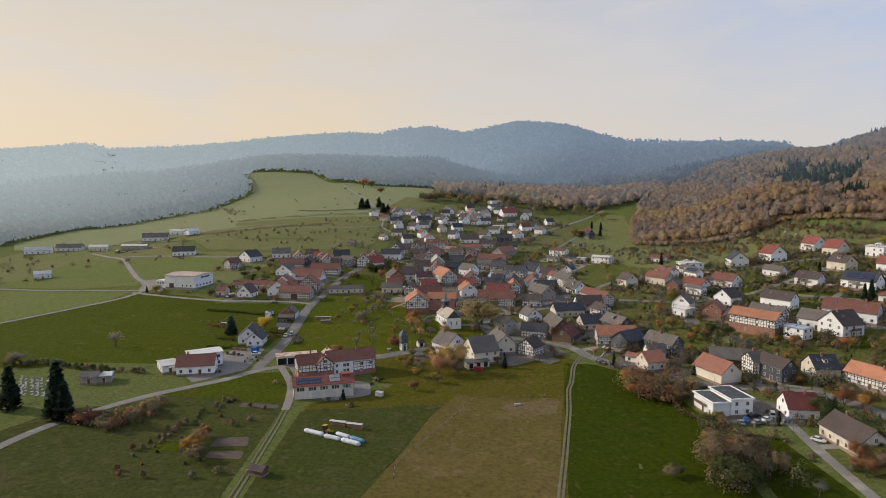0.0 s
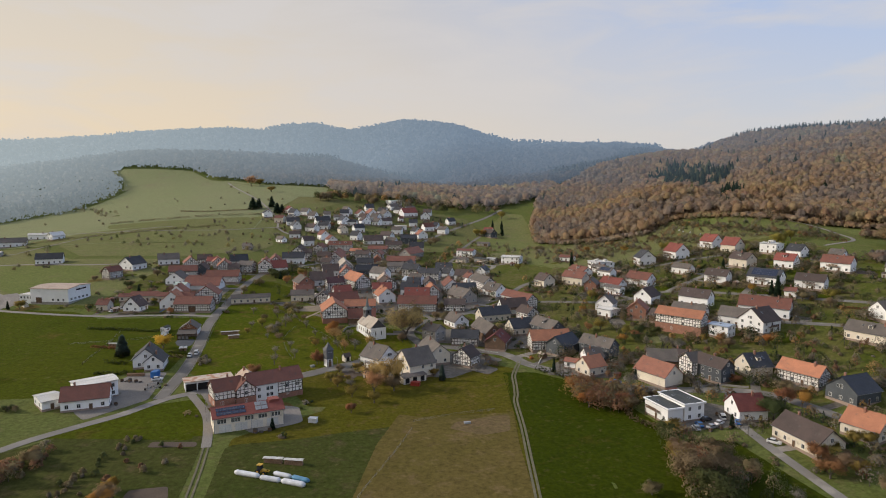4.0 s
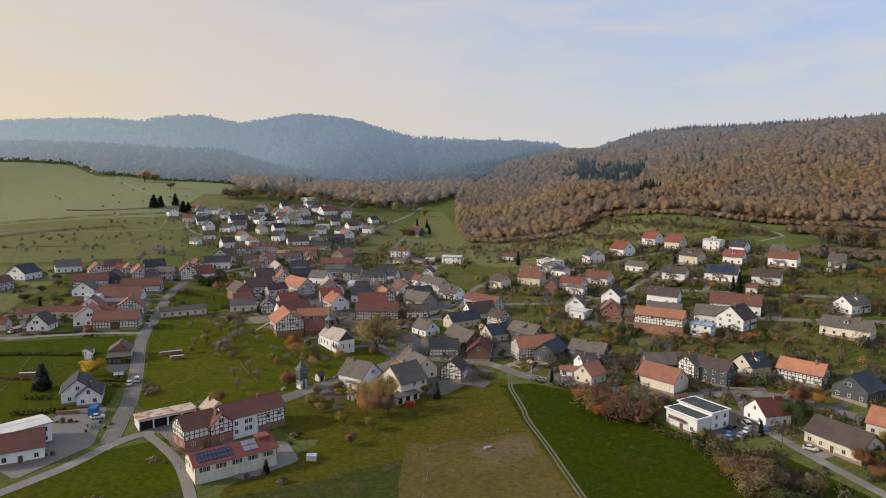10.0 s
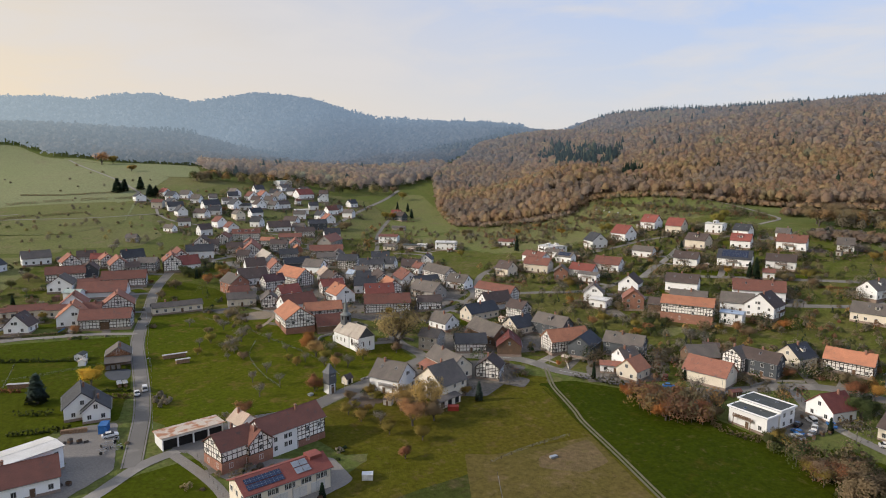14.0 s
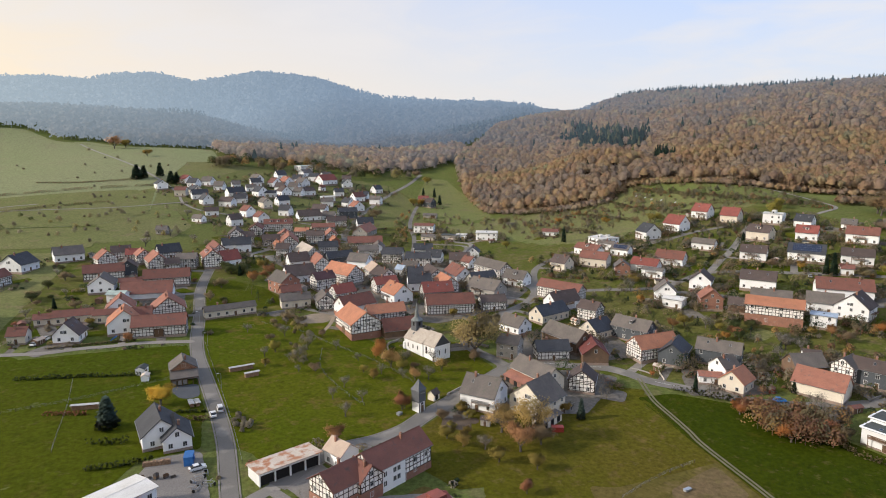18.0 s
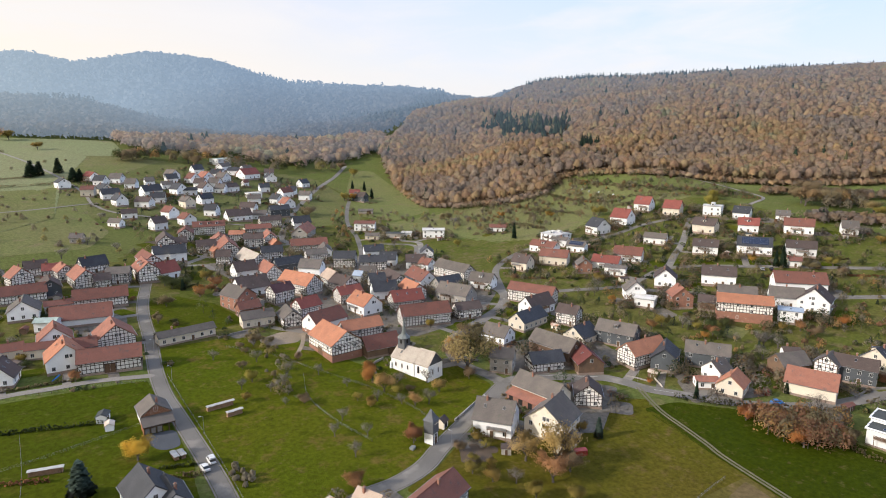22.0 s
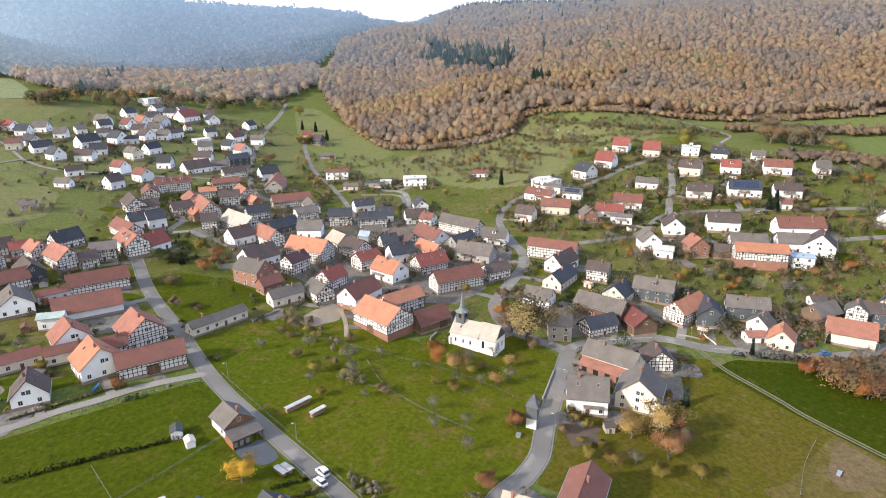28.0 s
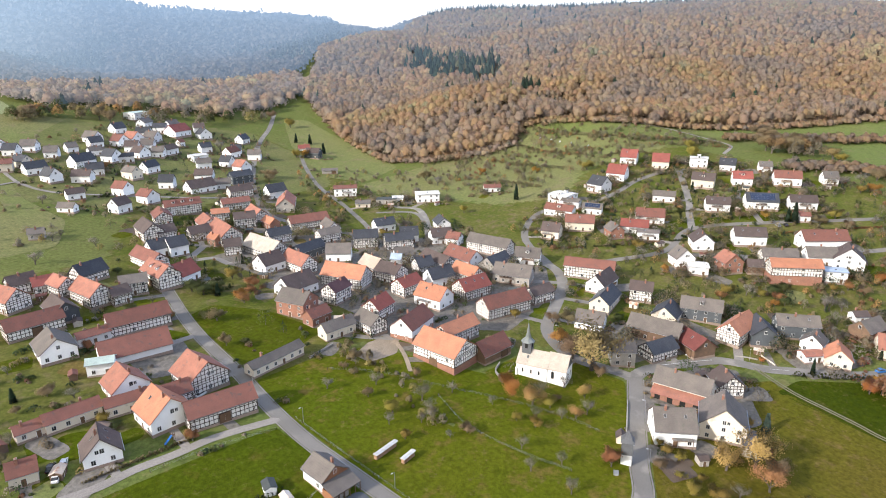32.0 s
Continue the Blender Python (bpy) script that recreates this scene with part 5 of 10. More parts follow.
house(61.4, 394.5, -68, 17.5, 10.1, 8.5, 4.3, "gry", "gry")
house(84.1, 402.6, -62, 12.4, 8.9, 8, 4.3, "gry", "wht")
house(19.0, 445.7, -93, 11.5, 8.4, 8.5, 5, "pal", "tim")
house(19.7, 433.9, -80, 12.3, 9.7, 8.5, 5, "dkb", "tim")
house(0.4, 442.6, -68, 20.1, 10.8, 10, 5.5, "ora", "tim", barn=True)
house(41.2, 448.4, -33, 8.8, 7.7, 7.5, 4.3, "gry", "wht")
house(35.0, 446.4, -59, 5.0, 5.0, 6, 4, "blu", "wht")
house(36.8, 430.2, -18, 8.0, 8.4, 8.5, 5, "blk", "tim")
house(47.1, 430.1, -98, 18.3, 7.6, 8, 5, "dkb", "tim", barn=True)
house(33.0, 416.1, -15, 11.7, 9.1, 8.5, 4.7, "blk", "wht")
house(45.3, 409.3, -93, 14.1, 8.4, 8.5, 5, "ora", "tim")
house(14.9, 418.4, 1, 11.6, 8.4, 8, 5, "red", "tim")
house(15.2, 402.2, -82, 13.4, 10.3, 9, 4.7, "ora", "wht", sky=2, balcony=True)
house(34.5, 397.5, -10, 14.6, 9.6, 9, 5, "red", "tim", sky=5)
house(-14.0, 431.4, 14, 10.7, 7.6, 9, 6, "pur", "tim")
house(-33.6, 431.4, -71, 13.1, 10.1, 10, 6.2, "gry", "brk")
house(-22.4, 448.4, 5, 14.9, 11.3, 9, 4.3, "dkb", "wht")
house(-33.0, 419.4, 4, 9.3, 6.0, 6.5, 4, "brn", "brk")
house(-33.5, 406.3, -3, 13.2, 6.0, 6.5, 4, "gry", "cre")
house(-21.0, 401.3, -96, 11.3, 7.6, 7.5, 4.5, "gry", "tim")
house(-10.1, 409.2, 12, 10.4, 8.4, 8.5, 5, "red", "tim")
house(-10.0, 389.6, 15, 16.3, 9.6, 9, 5, "brn", "wht", plinth=1.9)
house(-15.8, 367.0, -86, 18.7, 12.9, 10.5, 6, "ora", "tim", barn=True, plinth=2.1)
house(-1.1, 374.3, -3, 16.6, 7.6, 8.5, 5.5, "ora", "tim")
house(-1.1, 358.2, -3, 14.1, 8.3, 7.5, 3.5, "brn", "wod", barn=True)
house(31.8, 377.3, -15, 22.0, 9.1, 9, 5.2, "brn", "tim", barn=True)
house(52.8, 374.0, -13, 11.7, 7.6, 7, 4.5, "dkb", "tim")
house(31.8, 322.7, -50, 8.4, 7.6, 8.5, 6, "gry", "gry")
house(47.8, 345.0, -72, 11.1, 8.6, 7, 3.4, "gry", "wht")
house(58.2, 322.1, -83, 20.0, 8.6, 8.6, 4.6, "gry", "wod", barn=True)
house(60.0, 307.6, -118, 13.2, 9.6, 7.6, 3.9, "dkr", "wod", barn=True, sky=4)
house(45.9, 315.1, -19, 12.7, 7.6, 7, 4, "blk", "tim")
house(76.2, 325.6, -170, 11.2, 10.0, 7.5, 3.6, "blk", "cre")
house(87.5, 315.9, -70, 16.0, 8.4, 9, 5.5, "gry", "slt", dormer=1)
house(82.3, 299.0, -3, 18.2, 9.1, 9, 5.2, "ora", "tim")
house(86.5, 291.9, -146, 13.1, 9.5, 8.5, 4.8, "blk", "slt")
house(99.7, 282.6, -58, 15.6, 7.7, 9, 5.8, "gry", "slt", sky=3)
house(92.8, 274.2, 180, 7.3, 7.7, 7.5, 4.3, "gry", "wht")
house(84.2, 272.8, -39, 7.3, 5.0, 4, 3, "sal", "wht")
house(88.3, 264.9, -162, 9.1, 8.6, 7.5, 3.9, "ora", "cre")
house(129.7, 266.6, -44, 5.9, 5.0, 4.5, 3, "dkb", "wht")
house(117.9, 261.1, -20, 11.7, 8.4, 8, 4.5, "gry", "wod", barn=True)
house(109.6, 248.6, -71, 15.6, 10.1, 8.5, 4.3, "sal", "cre", barn=True)
house(40.3, 288.0, -133, 8.4, 8.8, 8, 4.5, "dkb", "tim")
house(27.5, 297.3, -82, 18.1, 8.9, 8.5, 4.8, "gry", "cre")
house(16.5, 280.3, -158, 12.3, 13.0, 11, 5.6, "gry", "cre")
house(2.4, 290.2, -53, 11.8, 11.3, 10, 5.3, "gry", "wht", sky=3, balcony=True)
house(90.2, 371.0, -67, 23.2, 7.6, 9, 6, "brn", "tim", barn=True)
house(83.0, 360.2, -175, 15.0, 9.0, 8.5, 4.3, "dkb", "wht")
house(69.2, 350.6, -168, 17.0, 8.6, 7.5, 3.9, "blk", "cre")
house(85.9, 342.2, -68, 9.5, 7.6, 8.5, 5.5, "dkb", "tim")
house(120.8, 413.1, -71, 9.8, 9.1, 8.5, 4.7, "dkb", "cre")
house(139.7, 407.1, -59, 15.8, 8.4, 8.5, 5, "brn", "cre")
house(141.8, 386.6, -127, 9.4, 7.6, 7.5, 4.5, "gry", "brk")
house(171.7, 439.2, -89, 13.2, 14.0, 6, 5.4, "whm", "wht")
house(166.3, 429.6, -78, 11.3, 5.0, 6, 4.5, "gry", "wht")
house(151.6, 428.1, -77, 17.0, 7.6, 7, 4.3, "brn", "wht")
house(164.1, 413.4, -69, 11.3, 6.0, 6.5, 4, "sol", "wht", panels=7)
house(153.0, 380.4, -65, 14.4, 7.6, 7.5, 4.3, "red", "wht")
house(171.0, 380.3, -61, 15.2, 9.8, 8, 4.3, "brn", "wht")
house(149.0, 370.4, -62, 11.1, 5.0, 5.5, 4.5, "gry", "wht")
house(203.7, 387.4, -68, 12.9, 6.0, 6.5, 4, "gry", "wht")
house(200.1, 429.9, -95, 10.9, 11.5, 10, 5.2, "blk", "wht")
house(224.3, 430.2, -77, 11.9, 12.5, 10.5, 5.3, "red", "wht")
house(257.1, 439.0, -72, 10.9, 11.5, 10, 5.2, "red", "wht")
house(258.3, 416.0, -68, 10.9, 11.5, 10, 5.2, "red", "cre")
house(272.7, 395.4, -66, 11.3, 9.6, 7, 6.4, "whm", "wht")
house(277.0, 377.2, -72, 9.9, 8.9, 8, 4.3, "blk", "wht")
house(255.8, 360.2, -61, 11.3, 9.1, 8.5, 4.7, "red", "wht")
house(238.9, 377.9, -76, 13.3, 9.1, 9, 5.2, "dkb", "cre")
house(288.3, 356.8, -62, 7.8, 7.6, 7, 4.3, "gry", "wht")
house(271.9, 338.3, -62, 15.6, 9.1, 9, 5.2, "brn", "wht")
house(291.1, 318.9, -57, 8.4, 8.9, 8, 4.3, "gry", "wht")
house(207.7, 356.7, -59, 13.1, 7.9, 8, 4.7, "dkb", "wht")
house(225.4, 338.4, -58, 17.3, 10.1, 9, 4.8, "sop", "wht", panels=8)
house(238.7, 319.8, -57, 14.4, 7.9, 8, 4.7, "dkb", "wht")
house(221.6, 313.8, -51, 5.5, 5.0, 5, 3.5, "brn", "wht")
house(175.5, 327.5, -55, 15.6, 8.9, 9, 5.3, "dkb", "wht", sky=3)
house(156.0, 344.4, -144, 11.4, 10.1, 9, 4.8, "dkb", "wht")
house(148.8, 297.8, -54, 22.3, 8.1, 11, 8, "ora", "tim", barn=True, plinth=3.8)
house(159.8, 308.1, -53, 16.3, 7.6, 9, 6, "gry", "tim")
house(175.3, 293.5, -54, 13.9, 9.1, 8.5, 4.7, "gry", "wht")
house(179.6, 282.4, 17, 12.3, 13.0, 11, 5.6, "dkb", "wht")
house(161.1, 283.7, -61, 9.3, 7.2, 6, 5.5, "blu", "wht")
house(194.0, 297.5, -47, 22.7, 10.3, 9.5, 5.2, "brn", "wht")
house(131.6, 343.9, -130, 9.0, 9.5, 9, 4.7, "gry", "wht")
house(128.5, 334.3, -63, 8.9, 8.2, 4.5, 4.1, "whm", "wht")
house(140.0, 324.2, -127, 9.1, 9.6, 9.5, 5.5, "sal", "brk")
house(146.2, 314.2, -58, 7.1, 6.0, 6.5, 4, "dkb", "wod", barn=True)
for wx, wy, wl, ww, wh in ((101.6, 218.7, 13.5, 8.0, 6.2), (94.4, 217.6, 12.4, 6.2, 5.5)):
    block = house(wx, wy, -82, wl, ww, wh, wh - 0.25, "dgy", "wht", label="white flat-roofed workshop block with a dark felt roof")
    rim = Soup()
    for sx in (-1, 1):
        rim.box(min(sx * wl / 2, sx * (wl / 2 + 0.5)), -ww / 2 - 0.5, wh - 0.3, max(sx * wl / 2, sx * (wl / 2 + 0.5)), ww / 2 + 0.5, wh + 0.20)
        rim.box(-wl / 2, min(sx * ww / 2, sx * (ww / 2 + 0.52)), wh - 0.3, wl / 2, max(sx * ww / 2, sx * (ww / 2 + 0.52)), wh + 0.18)
    part("parapet", rim.mesh("parapet", [WALL["wht"]]), block, None, "white rendered parapet")
house(121.0, 210.7, -6, 9.9, 9.8, 8, 3.9, "dkr", "wht")
house(158.3, 228.8, -68, 15.8, 8.2, 8, 4.6, "ora", "tim")
house(147.3, 242.5, 0, 9.6, 10.1, 8.5, 4.3, "blk", "cre")
house(130.6, 244.0, -73, 13.6, 7.6, 9, 6, "dkb", "slt", sky=1)
house(126.0, 251.0, 10, 7.2, 7.6, 9, 6, "gry", "tim")
house(124.9, 186.8, -86, 17.5, 10.1, 8, 3.9, "dkb", "cre")
house(146.5, 187.1, -71, 11.2, 9.8, 8, 3.9, "ora", "cre")
house(162.9, 210.3, 11, 12.2, 11.7, 9, 4.5, "blk", "slt")
house(210.5, 250.8, -69, 19.3, 8.9, 8, 4.3, "gry", "cre")
house(236.0, 268.3, 4, 14.0, 9.1, 8.5, 4.7, "gry", "wht")


def lean_to(x, y, rot, L, W, low, high, roof, wall, label, doors=3):
    """A low shed roof along a wall, over boarded bays with doorways painted as dark panels."""
    m = pose(x, y, gz(x, y), 0, 0, rot)
    top = thing("lean_to", m, label, "lean-to")
    v = [(-L / 2, -W, -1.2), (L / 2, -W, -1.2), (L / 2, 0, -1.2), (-L / 2, 0, -1.2), (-L / 2, -W, low), (L / 2, -W, low), (L / 2, 0, high), (-L / 2, 0, high)]
    q = [(3, 2, 1, 0), (4, 5, 6, 7), (0, 1, 5, 4), (1, 2, 6, 5), (2, 3, 7, 6), (3, 0, 4, 7)]
    part("wall", mesh_from("wall", v, q, [WALL[wall]]), top)
    g = (high - low) / W
    v = [(-L / 2 - 0.3, -W - 0.5, low - 0.5 * g), (L / 2 + 0.3, -W - 0.5, low - 0.5 * g), (L / 2 + 0.3, 0.05, high + 0.02), (-L / 2 - 0.3, 0.05, high + 0.02)]
    v += [(a, b, c + 0.16) for a, b, c in v]
    part("roof", mesh_from("roof", v, q, [ROOF[roof]]), top)
    for k in range(doors):
        cx = -L / 2 + L * (k + 0.5) / doors
        # near-black panel on the solid wall stands in for the doorway's shade
        part("opening", Soup().box(cx - 0.9, -W - 0.04, 0.05, cx + 0.9, -W + 0.02, low - 0.35).mesh("opening", [DARK]), top)


lean_to(23.2, 296.8, -82, 16.5, 3.6, 2.6, 3.9, "sal", "brk", "red tiled lean-to with dark doorways along the barn", 4)
lean_to(13.5, 273.4, 22, 10.5, 4.0, 2.5, 3.1, "gry", "cre", "low rendered garage annex before the tall barn", 3)
house(-58, 745, -65, 11.2, 8.5, 7.6, 4.4, "red", "wht")
house(-54, 705, -65, 9.7, 8.5, 7.9, 4.5, "blk", "cre")
house(5, 749, -65, 11.5, 8.8, 8.7, 4.6, "gry", "wht")
house(23, 723, -40, 9.3, 8.6, 8.5, 4.8, "dkb", "wht")
house(36, 726, -40, 9.3, 8.9, 8.8, 4.8, "gry", "wht")
house(47, 758, -40, 10.7, 8.9, 8.8, 4.8, "blk", "wht")
house(67, 773, -40, 10.3, 8.2, 8.0, 5.1, "blk", "wht")
house(82, 784, 20, 10.9, 8.3, 8.3, 4.8, "gry", "wht")
house(102, 775, -20, 9.2, 8.9, 8.5, 4.8, "dkb", "wht")
house(-48, 671, -75, 10.0, 8.6, 8.9, 4.5, "blk", "wht")
house(-32, 665, -40, 11.3, 8.6, 7.9, 4.7, "dkb", "wht")
house(-21, 633, -65, 9.1, 8.7, 8.8, 5.2, "brn", "wht")
house(10, 640, -40, 9.1, 8.3, 8.9, 5.0, "blk", "wht")
house(-2, 665, -75, 11.0, 8.1, 8.4, 5.1, "gry", "cre")
house(14, 675, 20, 10.8, 8.2, 8.4, 4.7, "blk", "wht")
house(41, 650, -40, 12.0, 8.6, 8.2, 4.6, "dkb", "wht")
house(74, 678, -65, 9.2, 8.2, 8.5, 4.5, "blk", "wht")
house(-80, 726, -75, 9.7, 9.0, 7.7, 4.8, "blk", "wht")
house(-20, 678, -20, 10.4, 8.2, 8.1, 4.4, "blk", "wht")
house(46, 714, 20, 11.5, 8.5, 7.5, 4.6, "dkb", "wht")
house(54, 676, -20, 10.3, 8.3, 8.0, 5.1, "gry", "wht")
house(-14, 614, -75, 10.2, 8.9, 8.5, 5.0, "brn", "wht")
house(-35, 602, 20, 9.3, 8.2, 8.8, 5.1, "dkb", "wht")
house(90, 700, 20, 11.4, 8.6, 8.7, 4.8, "brn", "wht")
house(105, 690, -40, 10.0, 8.4, 8.2, 5.1, "gry", "wht")
house(-65, 700, -20, 9.1, 8.9, 7.7, 5.2, "brn", "cre")
house(154, 678, -62, 12.5, 8.0, 8.5, 5.0, "dkb", "slt", label="dark slate-clad farmhouse standing alone in the valley meadow")
house(157, 696, -30, 9.5, 7.0, 7.0, 4.4, "red", "wht", label="white house with a red roof beside the lone farm")
house(135, 631, -35, 12.0, 6.0, 4.0, 2.8, "gry", "gry", barn=True, label="low grey shed below the lone farm")
house(104.5, 573.5, -36, 15.5, 8.6, 7.4, 5.9, "brn", "wht", label="long white two-storey house with a low brown roof")
house(94.3, 542.5, -40, 9.5, 7.0, 4.6, 3.2, "gry", "cre", label="low cream bungalow with a grey roof")
house(110.5, 537.5, -40, 13.5, 6.0, 4.1, 3.5, "dgy", "gry", label="long low flat-roofed building with a glazed front")
house(117.5, 534, -40, 7.0, 6.0, 4.1, 3.6, "whm", "wht", label="small white building with a pale flat roof")
house(130.5, 519, -36, 15.0, 10.0, 6.6, 5.7, "whm", "wht", label="white building with a wide pale metal roof")
house(168.5, 494, -42, 11.0, 6.0, 5.0, 3.4, "brn", "wht", label="small white bungalow with a brown-red roof")
house(-122.9, 392.1, 75.5, 8.8, 9.2, 8.0, 3.3, "dkb", "wht", sky=3, label="white rendered house with a steep dark brown roof")
def farm_hall(x, y, rot, L=23.0, W=19.5, H=9.1, E=8.2):
    top = thing("farm_hall", pose(x, y, gz(x, y), 0, 0, rot), "large plain white farm hall with a pale metal roof", "hall")
    TAKEN.append((x, y, 15))
    v, f = gable_body(L, W, H - 0.02, E, -2.5)
    part("wall", mesh_from("wall", v, f, [WALL["wht"]]), top, None, "smooth white sheet wall")
    me, tz = roof_mesh(L, W, H, E, ROOF["pal"], 0.5, 0.5, 0.3)
    part("roof", me, top, None, "pale weathered metal roof")
    part("plinth", Soup().box(-L / 2 - 0.05, -W / 2 - 0.05, -2.5, L / 2 + 0.05, W / 2 + 0.05, 0.7).mesh("plinth", [STONE]), top)
    for k in range(5):
        part("window", WIN, top, pose(L / 2 + 0.05, -7.4 + 3.4 * k, 1.5, 0, 0, 90) @ Matrix.Diagonal((1.5, 1, 0.9, 1)))
    for k in range(3):
        part("window", WIN, top, pose(2.0 + 3.2 * k, -W / 2 - 0.05, 1.2))
    part("gate", GATE, top, pose(-6.5, -W / 2 - 0.06, 0.05), "wide boarded gate")
    sign = Soup()
    for a, b in ((-3.0, 0.4), (0.8, 2.2), (2.6, 5.8)):
        sign.box(L / 2 + 0.02, a, 6.4, L / 2 + 0.08, b, 7.3)
    part("sign", sign.mesh("sign", [DARK]), top, None, "row of plain dark bars high on the wall")
    annex = part("annex", Soup().box(-L / 2 - 8.0, -W / 2 + 1.5, -2.5, -L / 2 - 0.02, -W / 2 + 10.5, 4.2).mesh("annex", [WALL["wht"]]), top, None, "low white annex with a row of windows")
    part("annex_roof", Soup().box(-L / 2 - 8.3, -W / 2 + 1.2, 4.2, -L / 2 - 0.03, -W / 2 + 10.8, 4.5).mesh("annex_roof", [ROOF["whm"]]), annex)
    for k in range(4):
        part("window", WIN, annex, pose(-L / 2 - 7.0 + 2.0 * k, -W / 2 + 1.45, 2.1))


farm_hall(-172.3, 424.6, -16)


# ---- trees: trunk, limbs and many small leaf clumps ----
def limb(s, a, b, r0, r1, k=5):
    a, b = Vector(a), Vector(b)
    q = (b - a).to_track_quat("Z", "Y")
    v = [a + q @ Vector((r0 * math.cos(t), r0 * math.sin(t), 0)) for t in np.linspace(0, 2 * math.pi, k, endpoint=False)]
    v += [b + q @ Vector((r1 * math.cos(t), r1 * math.sin(t), 0)) for t in np.linspace(0, 2 * math.pi, k, endpoint=False)]
    s.add(v, [(i, (i + 1) % k, k + (i + 1) % k, k + i) for i in range(k)])


def grow(s, rnd, a, d, length, r, depth, tips):
    """A branching limb of three short pieces."""
    p, v = Vector(a), Vector(d).normalized()
    for i in range(3):
        v = (v + Vector((rnd.uniform(-1, 1), rnd.uniform(-1, 1), rnd.uniform(-0.2, 0.7))) * 0.22).normalized()
        q = p + v * length / 3
        limb(s, p, q, r * (1 - i * 0.22), r * (1 - (i + 1) * 0.22), 5 if depth > 1 else 3)
        p = q
        if depth > 0 and i > 0:
            for _ in range(2):
                w = (v + Vector((rnd.uniform(-1, 1), rnd.uniform(-1, 1), rnd.uniform(-0.3, 0.6))) * 0.95).normalized()
                grow(s, rnd, p, w, length * rnd.uniform(0.5, 0.7), r * 0.42, depth - 1, tips)
    tips.append(p)
    if depth > 0:
        grow(s, rnd, p, v, length * 0.6, r * 0.4, depth - 1, tips)


def clumps(rng, centres, spread, count, size, flat=0.75):
    """Small leaf clumps (bent quads) round the given centres, facing roughly outwards."""
    centres = np.asarray(centres, float)
    c = centres[rng.integers(0, len(centres), count)] + rng.normal(0, spread, (count, 3)) * (1, 1, flat)
    mid = centres.mean(0)
    nrm = c - mid + rng.normal(0, 1.0, (count, 3)) * np.linalg.norm(centres - mid, axis=1).mean() * 0.55
    nrm /= np.linalg.norm(nrm, axis=1, keepdims=True) + 1e-9
    t = np.cross(nrm, rng.normal(0, 1, (count, 3)))
    t /= np.linalg.norm(t, axis=1, keepdims=True) + 1e-9
    b = np.cross(nrm, t)
    sz = size * rng.uniform(0.55, 1.3, (count, 1))
    v = np.stack([c - t * sz - b * sz * 0.7, c + t * sz * 0.8 - b * sz, c + t * sz + b * sz * 0.7 + nrm * sz * 0.35, c - t * sz * 0.7 + b * sz], 1).reshape(-1, 3)
    f = np.arange(count * 4).reshape(-1, 4)
    out = c - mid
    out /= np.linalg.norm(out, axis=1, keepdims=True) + 1e-9
    out = out * 0.8 + (0, 0, 0.8) + nrm * 0.3
    return v, f, np.repeat(out, 4, 0)


LEAF = {"rus": leaf_mat("rust_leaves", (0.33, 0.160, 0.075)), "ora": leaf_mat("orange_leaves", (0.400, 0.205, 0.052)), "yel": leaf_mat("yellow_leaves", (0.295, 0.225, 0.055)),
        "tan": leaf_mat("pale_orange_leaves", (0.47, 0.290, 0.115)), "gol": leaf_mat("golden_leaves", (0.72, 0.42, 0.062)), "blu": leaf_mat("blue_needles", (0.075, 0.105, 0.082)), "brn": leaf_mat("brown_leaves", (0.255, 0.190, 0.105)), "grn": leaf_mat("green_leaves", (0.085, 0.098, 0.034)), "con": leaf_mat("dark_needles", (0.032, 0.055, 0.030)), "lim": leaf_mat("tan_leaves", (0.335, 0.240, 0.108)), "bare": leaf_mat("grey_twigs", (0.27, 0.24, 0.205), 0.25)}
TREE = {}


